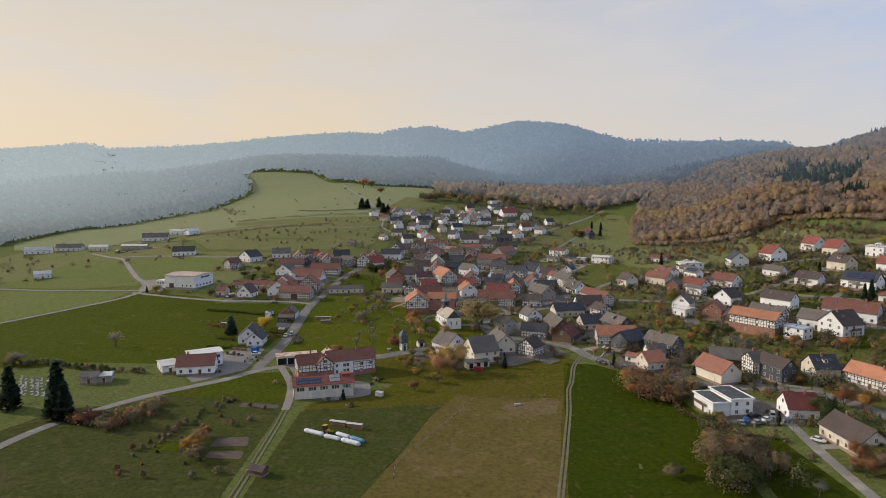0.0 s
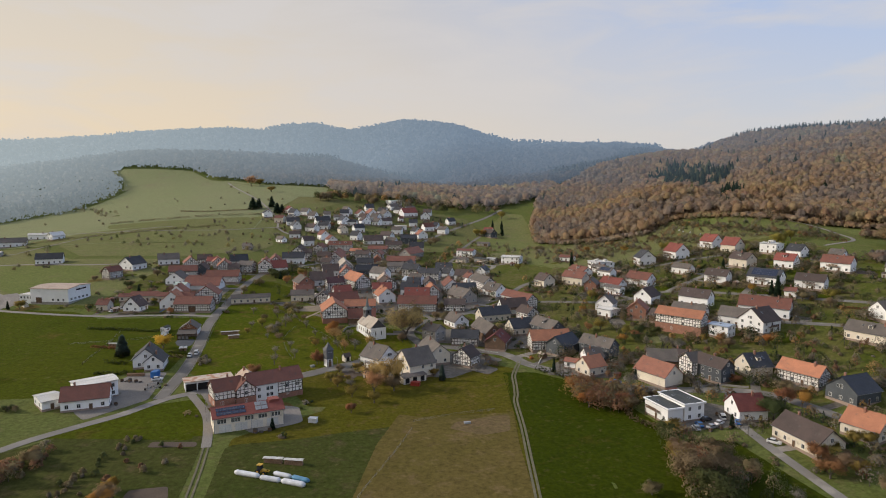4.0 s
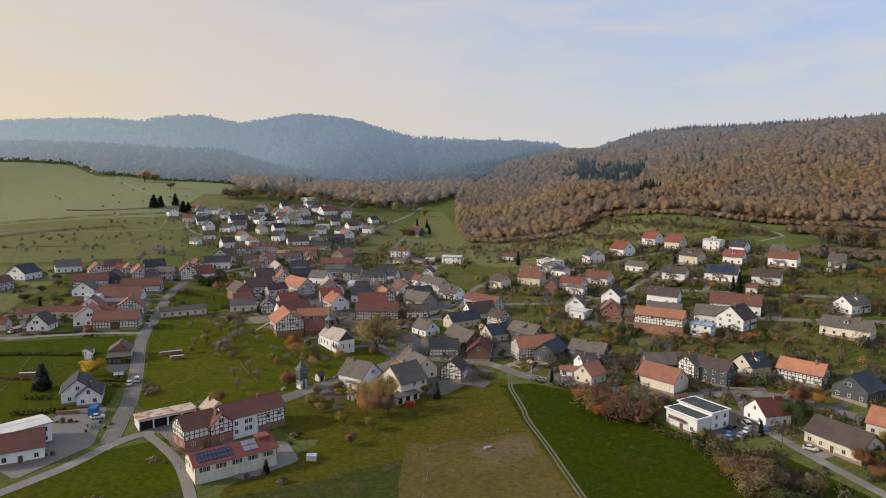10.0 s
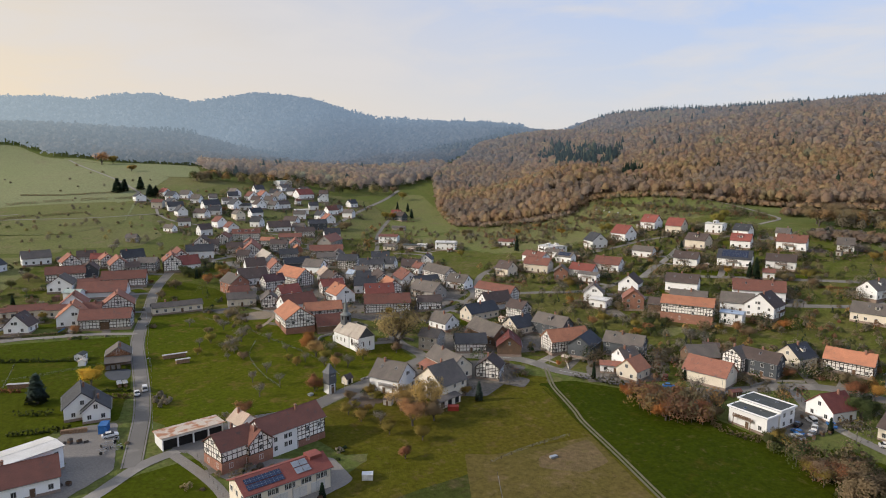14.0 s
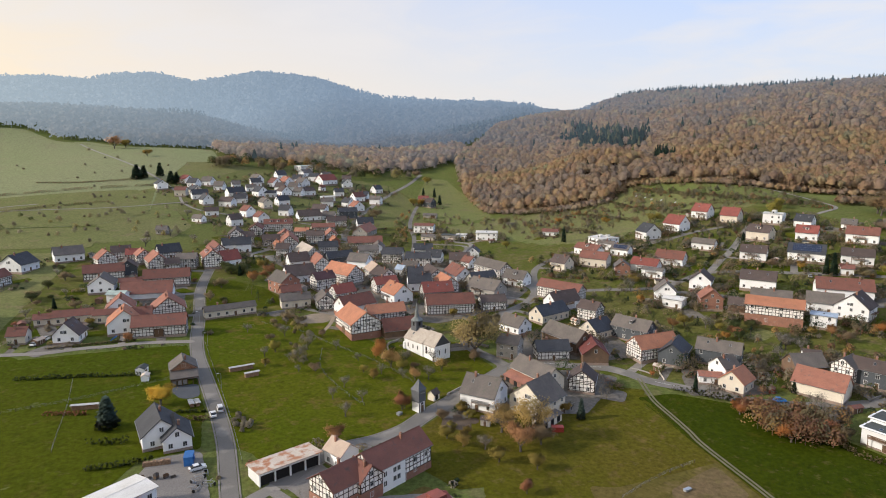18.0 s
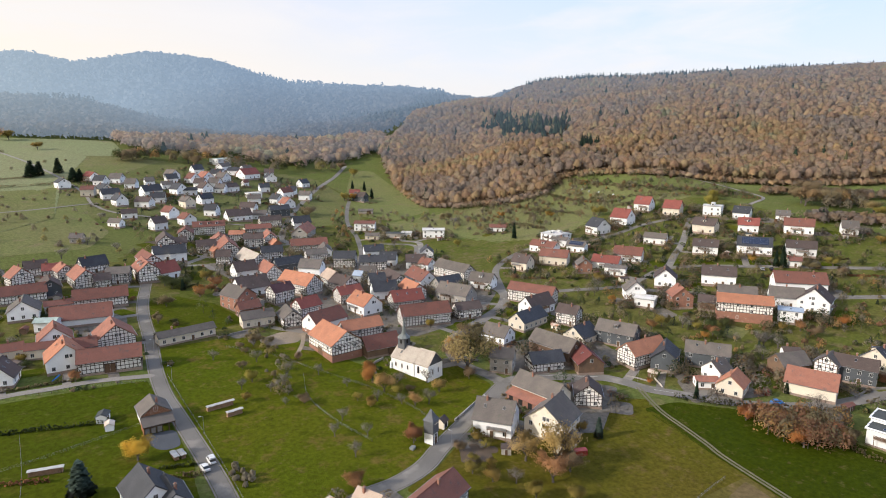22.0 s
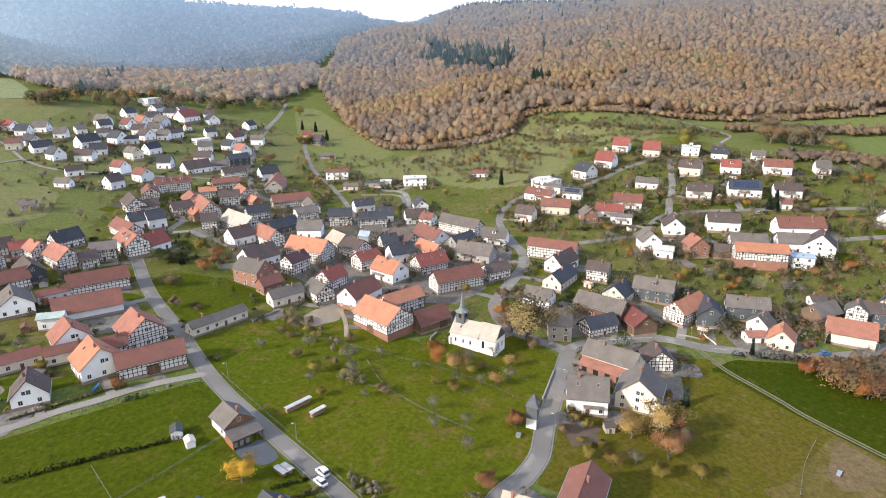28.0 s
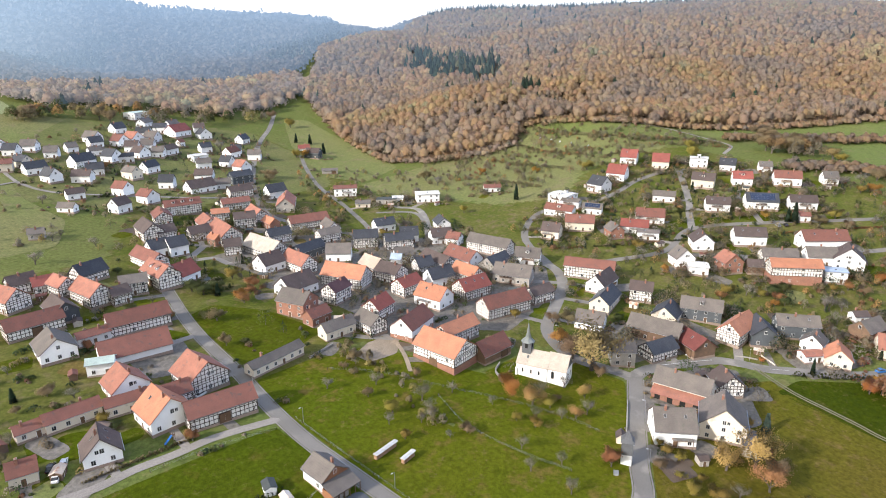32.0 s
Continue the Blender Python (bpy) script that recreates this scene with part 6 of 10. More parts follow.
def tree_proto(kind, variant):
    key = (kind, variant)
    if key in TREE:
        return TREE[key]
    rnd, rng = random.Random(variant * 7 + len(kind) + ord(kind[0]) * 3 + ord(kind[1])), np.random.default_rng(variant * 13 + ord(kind[0]) + ord(kind[2]))
    s, tips = Soup(), []
    if kind in ("con", "blu"):
        limb(s, (0, 0, -0.03), (0, 0, 0.97), 0.022, 0.003, 7)
        rows = []
        for k in range(46):
            z = 0.10 + 0.88 * (k / 46) ** 0.9
            r = 0.19 * (1 - z) ** 0.8 + 0.008
            for a in np.linspace(0, 2 * math.pi, max(4, int(13 * (1 - z)) + 3), endpoint=False):
                a += rnd.uniform(-0.3, 0.3)
                rr = r * rnd.uniform(0.75, 1.15)
                rows.append((rr * math.cos(a) * 0.72, rr * math.sin(a) * 0.72, z - rr * 0.25))
        v, f, dome = clumps(rng, rows, 0.012, len(rows) * 3, 0.024)
    else:
        h = 0.24 if kind == "bare" else 0.15
        limb(s, (0, 0, -0.04), (0.01, 0.01, h), 0.034, 0.026, 7)
        for k in range(5 if kind != "bare" else 6):
            a = k * 2.4 + rnd.uniform(-0.4, 0.4)
            grow(s, rnd, (0.01, 0.01, h * rnd.uniform(0.75, 1.0)), (math.cos(a) * 0.75, math.sin(a) * 0.75, rnd.uniform(0.7, 1.4)), 0.30 * rnd.uniform(0.85, 1.15), 0.014, 2 if kind != "bare" else 2, tips)
        cs = np.array([tuple(t) for t in tips])
        if kind == "bare":
            v, f, dome = clumps(rng, cs, 0.055, 1500, 0.014)
            q = v.reshape(-1, 4, 3)
            q[:, [0, 3]] = q[:, [1, 2]] + (q[:, [0, 3]] - q[:, [1, 2]]) * 1.9
            side = q[:, 3] - q[:, 0]
            q[:, 3] = q[:, 0] + side * 0.16
            side = q[:, 2] - q[:, 1]
            q[:, 2] = q[:, 1] + side * 0.16
            v = q.reshape(-1, 3)
        else:
            # fill the crown between the twig tips, lower skirts included
            mid = cs.mean(0)
            cs = np.concatenate([cs, mid + (cs - mid) * (0.86, 0.86, 1.0) - (0, 0, 0.10), mid + (cs - mid) * 1.06 + rng.normal(0, 0.02, cs.shape)])
            v, f, dome = clumps(rng, cs, 0.050, {"lim": 2600, "tan": 2800}.get(kind, 4600), 0.0115 if kind in ("lim", "tan") else 0.0125)
    trunk = s.mesh("trunk", [BARK])
    crown = array_mesh("crown", v, f, LEAF[kind], None, dome) if v is not None else None
    TREE[key] = (trunk, crown)
    return TREE[key]


TLABEL = {"tan": "pale orange half-bare autumn tree", "gol": "round golden-yellow autumn tree", "blu": "broad blue-grey spruce", "rus": "rust-red autumn tree", "ora": "orange autumn tree", "yel": "yellow autumn tree", "brn": "brown-leaved autumn tree", "grn": "dull green tree", "con": "dark green conifer", "lim": "large tan half-bare tree", "bare": "bare grey tree with fine twigs"}


def tree(x, y, h, kind, wide=1.0, where="standing on the grass"):
    rnd = random.Random(int(x * 13.7 + y * 7.3))
    trunk, crown = tree_proto(kind, rnd.randrange(3))
    k = h / (1.0 if kind in ("con", "blu") else 0.80)
    m = pose(x, y, gz(x, y), 0, 0, rnd.uniform(0, 360))
    top = thing("tree", m, f"{TLABEL[kind]} {where}", "tree", "village trees")
    sc = Matrix.Diagonal((k * wide, k * wide, k, 1))
    part("trunk", trunk, top, sc)
    if crown:
        part("crown", crown, top, sc)
    return top


tree(18.2, 327.1, 19, "lim", 1.05)
tree(20.5, 336.0, 9, "brn", 1.2)
tree(26.0, 345.5, 6, "ora", 1.3)
tree(-15.8, 336.5, 8, "ora", 1.1)
tree(-15.6, 328.7, 7, "tan", 1.1)
tree(-9.5, 330.5, 5.0, "bare", 1.2)
tree(-12.8, 323.8, 5, "yel")
tree(-7.0, 313.8, 5, "bare", 1.1)
tree(-11.6, 314.9, 5, "tan", 1.1)
tree(1.0, 327.5, 5, "bare", 1.2)
tree(-24.8, 321.0, 4, "yel")
tree(-26.5, 326.8, 3.5, "yel")
tree(0.8, 319.3, 5.5, "tan", 1.0)
tree(-14.9, 318.0, 4, "bare")
tree(-24.1, 295.7, 6, "rus", 0.9)
tree(-52.3, 355.2, 5, "yel")
tree(-40.6, 353.9, 6, "bare")
tree(-46.0, 344.4, 4.5, "bare")
tree(-45.7, 370.2, 5, "bare")
tree(-41.0, 387.0, 4.5, "brn")
tree(-42.5, 310.0, 4, "bare")
tree(-33.9, 305.7, 4, "bare")
tree(-42.1, 297.3, 4.5, "bare")
tree(-58.2, 343.2, 3.5, "yel")
tree(-30.0, 350.6, 4, "bare")
tree(38.6, 357.3, 5, "brn", 1.2)
tree(42.2, 352.2, 6, "brn", 1.2)
tree(60.2, 338.8, 4, "grn")
tree(30.5, 370.1, 5, "yel")
tree(16.2, 322.8, 5, "brn")
tree(5.2, 266.6, 13, "tan", 0.9)
tree(-1.5, 272.2, 9, "tan")
tree(-2.1, 260.4, 9, "tan")
tree(-18.4, 274.6, 4.5, "yel")
tree(26.2, 270.2, 7, "blu", 1.3)
tree(-4.6, 290.6, 3, "yel")
tree(-14.8, 285.5, 3, "brn")
tree(73.7, 269.2, 7, "con", 0.8)
tree(69.4, 285.2, 2.5, "ora")
tree(102.4, 253.4, 5, "con", 1.1)
tree(74.4, 251.5, 5, "ora")
tree(120.4, 272.2, 6, "bare")
tree(129.2, 279.0, 7, "bare")
tree(118.4, 296.1, 4, "ora")
tree(122.8, 293.0, 5, "grn")
tree(120.7, 306.1, 5, "bare")
tree(128.1, 299.7, 6, "grn")
tree(93.0, 238.9, 8, "bare")
tree(75.9, 251.7, 5, "rus", 1.2)
tree(80.3, 246.2, 6, "rus", 1.3)
tree(80.7, 242.5, 6, "rus", 1.3)
tree(75.2, 235.7, 6, "rus", 1.3)
tree(73.6, 232.8, 6, "ora", 1.3)
tree(80.7, 231.7, 6, "rus", 1.3)
tree(85.8, 230.0, 6, "rus", 1.3)
tree(83.6, 250.8, 4, "ora", 1.2)
tree(95.3, 232.6, 6, "bare", 1.2)
tree(86.4, 226.4, 5, "brn", 1.3)
tree(-3.0, 250.7, 5, "yel")
tree(-10.7, 257.8, 5, "yel")
tree(5.6, 261.7, 7, "brn", 1.1)
tree(88.9, 206.9, 4.5, "grn", 1.3)
tree(91.2, 203.1, 4, "yel", 1.2)
tree(128.0, 205.6, 9, "grn", 1.1)
tree(111.1, 203.9, 5, "con", 1.2)
tree(143.1, 211.0, 7, "ora")
tree(135.1, 236.1, 4, "rus", 1.2)
tree(145.9, 221.0, 6, "brn")
tree(90.0, 232.2, 7, "bare", 1.1)
tree(95.2, 231.7, 5, "brn", 1.2)
tree(82.7, 188.7, 6, "brn", 1.4)
tree(86.3, 185.5, 6, "rus", 1.4)
tree(92.4, 184.0, 7, "brn", 1.4)
tree(79.0, 173.7, 10, "brn", 1.3)
tree(77.7, 163.9, 10, "grn", 1.3)
tree(82.0, 188.4, 6, "yel", 1.2)
tree(86.7, 173.3, 8, "brn", 1.3)
tree(91.6, 206.9, 5, "yel")
tree(138.9, 214.1, 7, "rus")
tree(124.7, 177.1, 6, "yel", 1.3)
tree(116.2, 167.9, 6, "rus", 1.3)
tree(123.3, 170.4, 6, "brn", 1.3)
tree(64.5, 170.7, 4, "brn", 1.3)
tree(-130.9, 208.4, 20, "con", 1.5)
tree(-151.7, 215.0, 16, "con", 1.5)
tree(-127.2, 206.0, 13, "con", 1.7)
tree(-120.7, 203.3, 4, "rus", 1.5)
tree(-116.9, 204.9, 4, "rus", 1.5)
tree(-109.4, 198.6, 4, "brn", 1.5)
tree(-101.8, 212.6, 5, "brn", 1.3)
tree(-76.5, 194.1, 4, "ora", 1.2)
tree(-75.3, 188.2, 5, "brn", 1.3)
tree(-154.5, 292.3, 7, "bare", 1.1)
tree(-187.3, 407.6, 6, "yel")
tree(-193.8, 408.5, 5, "con", 1.2)
tree(-183.1, 267.0, 6, "bare", 1.4)
tree(-184.3, 264.8, 5, "brn", 1.4)
tree(-169.2, 471.0, 4, "brn")
tree(-93.2, 324.2, 7, "gol", 1.15)
tree(-107.3, 313.8, 10, "blu", 2.0)
tree(-48.9, 283.9, 5, "rus", 1.2)
tree(-37.8, 230.8, 4, "con", 1.5)
tree(-11.7, 242.2, 4, "rus")
tree(-22.9, 296.6, 4, "rus", 1.2)
tree(-102.7, 382.4, 4, "rus")
tree(-61.8, 444.1, 5, "brn", 1.3)
tree(-64.7, 448.1, 4, "grn", 1.3)
tree(-117.2, 407.0, 3.5, "yel", 1.3)
tree(-115.8, 401.9, 3, "grn", 1.3)
tree(-132.4, 434.1, 5, "con", 1.4)
tree(-124.3, 431.0, 4, "brn", 1.3)
tree(-44.9, 454.8, 5, "ora", 1.2)
tree(-38.7, 458.2, 4, "rus", 1.2)
tree(-48.0, 469.4, 7, "grn", 1.2)
tree(-13.6, 683.3, 7, "rus", 1.2)
tree(88.3, 714.0, 9, "bare", 1.2)
tree(191.9, 767.3, 11, "yel", 0.9)
tree(140.4, 683.3, 9, "yel")
tree(146.6, 680.6, 8, "ora")
tree(169.5, 725.8, 9, "con", 1.2)
tree(177.2, 715.1, 10, "con", 1.2)
tree(-36.0, 478.0, 6, "yel")
tree(-34.8, 463.2, 6, "rus", 1.2)
tree(-45.5, 452.1, 5, "rus", 1.2)
tree(-56.2, 475.3, 6, "grn", 1.3)
tree(-53.9, 469.7, 6, "grn", 1.3)
tree(-50.1, 464.9, 6, "con", 1.3)
tree(87.6, 639.6, 8, "brn", 1.3)
tree(-22.4, 492.7, 5, "con")
tree(34.3, 813.2, 12, "brn", 1.2)
tree(38.7, 803.5, 11, "brn", 1.2)
tree(-9.9, 827.4, 12, "brn", 1.4)
tree(-24.2, 820.0, 10, "brn", 1.4)
tree(193.6, 802.5, 9, "brn", 1.2)
tree(-65.4, 632.3, 5, "bare", 1.3)
tree(-66.5, 551.4, 5, "bare", 1.2)
tree(-95.1, 542.5, 6, "bare", 1.3)
tree(-79.9, 569.5, 5, "bare", 1.3)
tree(161.4, 468.0, 11, "con")
tree(124.0, 480.4, 6, "yel")
tree(62.5, 487.8, 4, "yel")
tree(166.8, 555.6, 8, "brn", 1.2)
tree(162.4, 539.4, 7, "bare", 1.2)
tree(81.9, 633.5, 6, "brn", 1.2)
tree(216.0, 316.9, 12, "con", 1.1)
tree(214.7, 319.9, 9, "con", 1.1)
tree(302.6, 414.9, 9, "yel", 0.9)
tree(226.5, 379.6, 7, "con", 1.3)
tree(125.6, 360.9, 7, "bare", 1.1)
tree(133.9, 368.7, 6, "yel", 1.1)
tree(107.9, 404.3, 6, "con")
tree(115.3, 315.2, 6, "yel")
tree(109.0, 315.6, 5, "rus")
tree(121.0, 308.8, 6, "bare")
tree(123.3, 304.1, 5, "yel")
tree(124.5, 296.4, 5, "rus", 1.2)
tree(135.3, 297.1, 5, "grn", 1.2)
tree(130.3, 277.6, 6, "bare", 1.1)
tree(150.9, 281.5, 4, "yel", 1.1)
tree(155.6, 276.1, 5, "rus", 1.2)
tree(155.4, 269.8, 5, "brn", 1.2)
tree(173.0, 267.1, 5, "ora", 1.2)
tree(133.9, 273.6, 6, "bare", 1.2)
tree(154.6, 317.7, 5, "grn")
tree(119.2, 346.5, 4, "ora")
tree(211.5, 330.7, 5, "ora")
tree(203.1, 341.7, 5, "brn")
tree(221.2, 305.4, 6, "brn", 1.2)
tree(235.4, 301.1, 6, "yel", 1.2)
tree(226.7, 292.7, 5, "brn", 1.2)
tree(285.9, 299.6, 6, "yel", 1.2)
tree(291.3, 293.9, 7, "ora", 1.2)
tree(304.8, 303.6, 7, "bare", 1.4)
tree(319.3, 297.7, 8, "brn", 1.4)
tree(289.9, 311.0, 7, "bare", 1.4)
tree(386.5, 390.2, 12, "brn", 1.6)
tree(368.8, 348.1, 8, "yel", 1.2)
tree(357.2, 332.6, 9, "lim", 1.2)
tree(384.0, 363.3, 10, "brn", 1.3)
tree(168.9, 684, 10, "con", 1.4, "beside the lone farm")
tree(233, 459, 8, "yel", 1.2, "on the rough slope")
tree(287, 406, 11, "yel", 0.9, "beside the upper houses")
tree(338, 368, 14, "lim", 1.2, "beside the field lane")
tree(349, 359, 15, "brn", 1.2, "beside the field lane")
tree(362, 357, 14, "lim", 1.3, "beside the field lane")
tree(373, 353, 12, "brn", 1.3, "beside the field lane")
tree(344, 374, 13, "brn", 1.2, "beside the field lane")
tree(351, 331, 9, "lim", 1.2, "beside the green field")
tree(347, 325, 8, "yel", 1.3, "beside the green field")
tree(199, 528, 5, "ora", 1.2, "on the rough slope")
tree(215, 490, 5, "ora", 1.3, "on the rough slope")
tree(-122, 966, 17, "tan", 1.05, "before the dark wood")
tree(-110, 972, 12, "yel", 1.05, "before the dark wood")
tree(-88, 888, 9, "yel", 1.2, "on the pasture")
tree(-99, 767, 14, "con", 2.3, "beside the last houses")
tree(-93, 771, 12, "con", 2.3, "beside the last houses")
tree(-79, 776, 13, "con", 2.0, "beside the last houses")
tree(-71, 744, 12, "con", 2.3, "beside the last houses")
tree(-66, 748, 10, "con", 2.2, "beside the last houses")


def scatter(poly, count, kinds, lo, hi, seed, gap=2.6, where="among the gardens"):
    """Garden and orchard trees in a stretch of the plan, clear of houses and roads."""
    rnd = random.Random(seed)
    xs, ys = [p[0] for p in poly], [p[1] for p in poly]
    done = tries = 0
    while done < count and tries < count * 40:
        tries += 1
        x, y = rnd.uniform(min(xs), max(xs)), rnd.uniform(min(ys), max(ys))
        h = rnd.uniform(lo, hi)
        if not inside(poly, x, y) or any(math.hypot(x - a, y - b) < r * 0.85 + 1.0 for a, b, r in TAKEN) or any(math.hypot(x - a, y - b) < r + 1.4 for a, b, r in WAYS):
            continue
        if any(math.hypot(x - a, y - b) < gap for a, b in STOOD):
            continue
        STOOD.append((x, y))
        tree(x, y, h, rnd.choice(kinds), rnd.uniform(0.9, 1.35), where)
        done += 1


STOOD = []
scatter([(-62, 385), (-30, 385), (-12, 345), (-4, 318), (-20, 300), (-60, 340)], 16, ("bare", "bare", "brn", "bare"), 2.5, 4.5, 4, 4.5, "in the orchard meadow")
scatter([(-145, 395), (-60, 385), (-58, 520), (-140, 520)], 26, ("grn", "brn", "bare", "rus"), 2, 5, 5)
scatter([(-80, 176), (-72, 176), (-72, 200), (-80, 200)], 3, ("ora", "brn"), 3.5, 5.5, 10, 3, "in rough gardens")
scatter([(84, 205), (92, 205), (100, 150), (112, 110), (80, 110), (86, 150)], 8, ("brn", "brn", "bare"), 4, 7, 12, 4, "in the field thicket")
scatter([(118, 190), (150, 185), (155, 120), (114, 130)], 14, ("brn", "yel", "rus", "grn"), 3, 7, 13, 3.5, "in the lane thicket")
scatter([(-20, 262), (30, 275), (8, 296), (-20, 285)], 12, ("brn", "yel", "bare"), 2, 4.5, 14, 3, "in the roadside garden")


# ---- woods: many trees of leaf clumps in one mesh ----
WOODLEAF = tint_foliage("wood_leaves")
# leaves of the far and hill woods carry painted haze emission
FARLEAF_HAZE = tint_foliage("hazed_far_leaves", 0.10, air=(640.0, 0.45), share=0.02)
HILLLEAF_HAZE = tint_foliage("hazed_hill_leaves", 0.07, air=(760.0, 1.0))
AUTUMN = np.array([(0.310, 0.252, 0.205), (0.352, 0.272, 0.205), (0.382, 0.278, 0.190), (0.420, 0.285, 0.172), (0.445, 0.302, 0.168), (0.420, 0.328, 0.180), (0.325, 0.296, 0.182)])


def wood(name, label, poly, spacing, height, leaves, seed, conifer=0.0, con_zone=None, size=1.05, tone=1.0, mat=None):
    rng = np.random.default_rng(seed)
    x0, y0 = np.min(poly, 0)
    x1, y1 = np.max(poly, 0)
    X, Y = np.meshgrid(np.arange(x0, x1, spacing), np.arange(y0, y1, spacing))
    X, Y = X.ravel(), Y.ravel()
    X = X + rng.uniform(-0.48, 0.48, X.shape) * spacing
    Y = Y + rng.uniform(-0.48, 0.48, Y.shape) * spacing
    k = inside([tuple(p) for p in poly], X, Y)
    X, Y = X[k], Y[k]
    n = len(X)
    h = height * rng.uniform(0.78, 1.14, n)
    r = spacing * rng.uniform(0.54, 0.98, n)
    con = rng.random(n) < conifer
    if con_zone is not None:
        con |= con_zone(X, Y) & (rng.random(n) < 0.93)
    stand = np.array([noise.noise((x * 0.012, y * 0.012, seed)) for x, y in zip(X, Y)])
    pick = np.clip((stand * 3.2 + 3.0 + rng.normal(0, 0.8, n)), 0, len(AUTUMN) - 1).astype(int)
    col = AUTUMN[pick] * rng.uniform(0.9, 1.16, (n, 1)) * tone
    larch = rng.random(con.sum())[:, None] < 0.14
    col[con] = np.where(larch, (0.170, 0.165, 0.080), (0.045, 0.070, 0.044)) * rng.uniform(0.8, 1.3, (con.sum(), 1))
    r[con] *= 1.15
    h[con] *= 1.22
    return crowns(name, label, "forest", rng, X, Y, h, r, con, col, leaves, size, mat, 0.50, 0.74, 1.5)


def grove(label, poly, count, kinds, lo, hi, seed, gap=3.0):
    """Many small garden trees in a stretch of the plan, clear of houses and roads, joined."""
    rng = np.random.default_rng(seed)
    taken, ways, pts = np.array(TAKEN), np.array(WAYS), []
    x0, y0 = np.min(poly, 0)
    x1, y1 = np.max(poly, 0)
    for _ in range(count * 30):
        if len(pts) >= count:
            break
        x, y = rng.uniform(x0, x1), rng.uniform(y0, y1)
        if not inside(poly, x, y) or (np.hypot(taken[:, 0] - x, taken[:, 1] - y) < taken[:, 2] * 0.85 + 1).any() or (np.hypot(ways[:, 0] - x, ways[:, 1] - y) < ways[:, 2] + 1.4).any():
            continue
        if pts and min(math.hypot(x - a, y - b) for a, b in pts) < gap:
            continue
        pts.append((x, y))
    X, Y = np.array(pts).T
    n = len(X)
    kind = rng.integers(0, len(kinds), n)
    tint = {"rus": (0.255, 0.140, 0.080), "ora": (0.36, 0.215, 0.085), "yel": (0.29, 0.235, 0.085), "brn": (0.225, 0.178, 0.098), "grn": (0.100, 0.112, 0.038), "con": (0.034, 0.054, 0.030), "bare": (0.230, 0.195, 0.135)}
    col = np.array([tint[kinds[k]] for k in kind]) * rng.uniform(0.8, 1.2, (n, 1))
    h = rng.uniform(lo, hi, n)
    con = np.array([kinds[k] == "con" for k in kind])
    return crowns("garden_trees", label, "trees", rng, X, Y, h, h * rng.uniform(0.34, 0.55, n), con, col, 120 if hi < 9 else 260, 0.20 * max(1.0, (lo + hi) / 11), None)


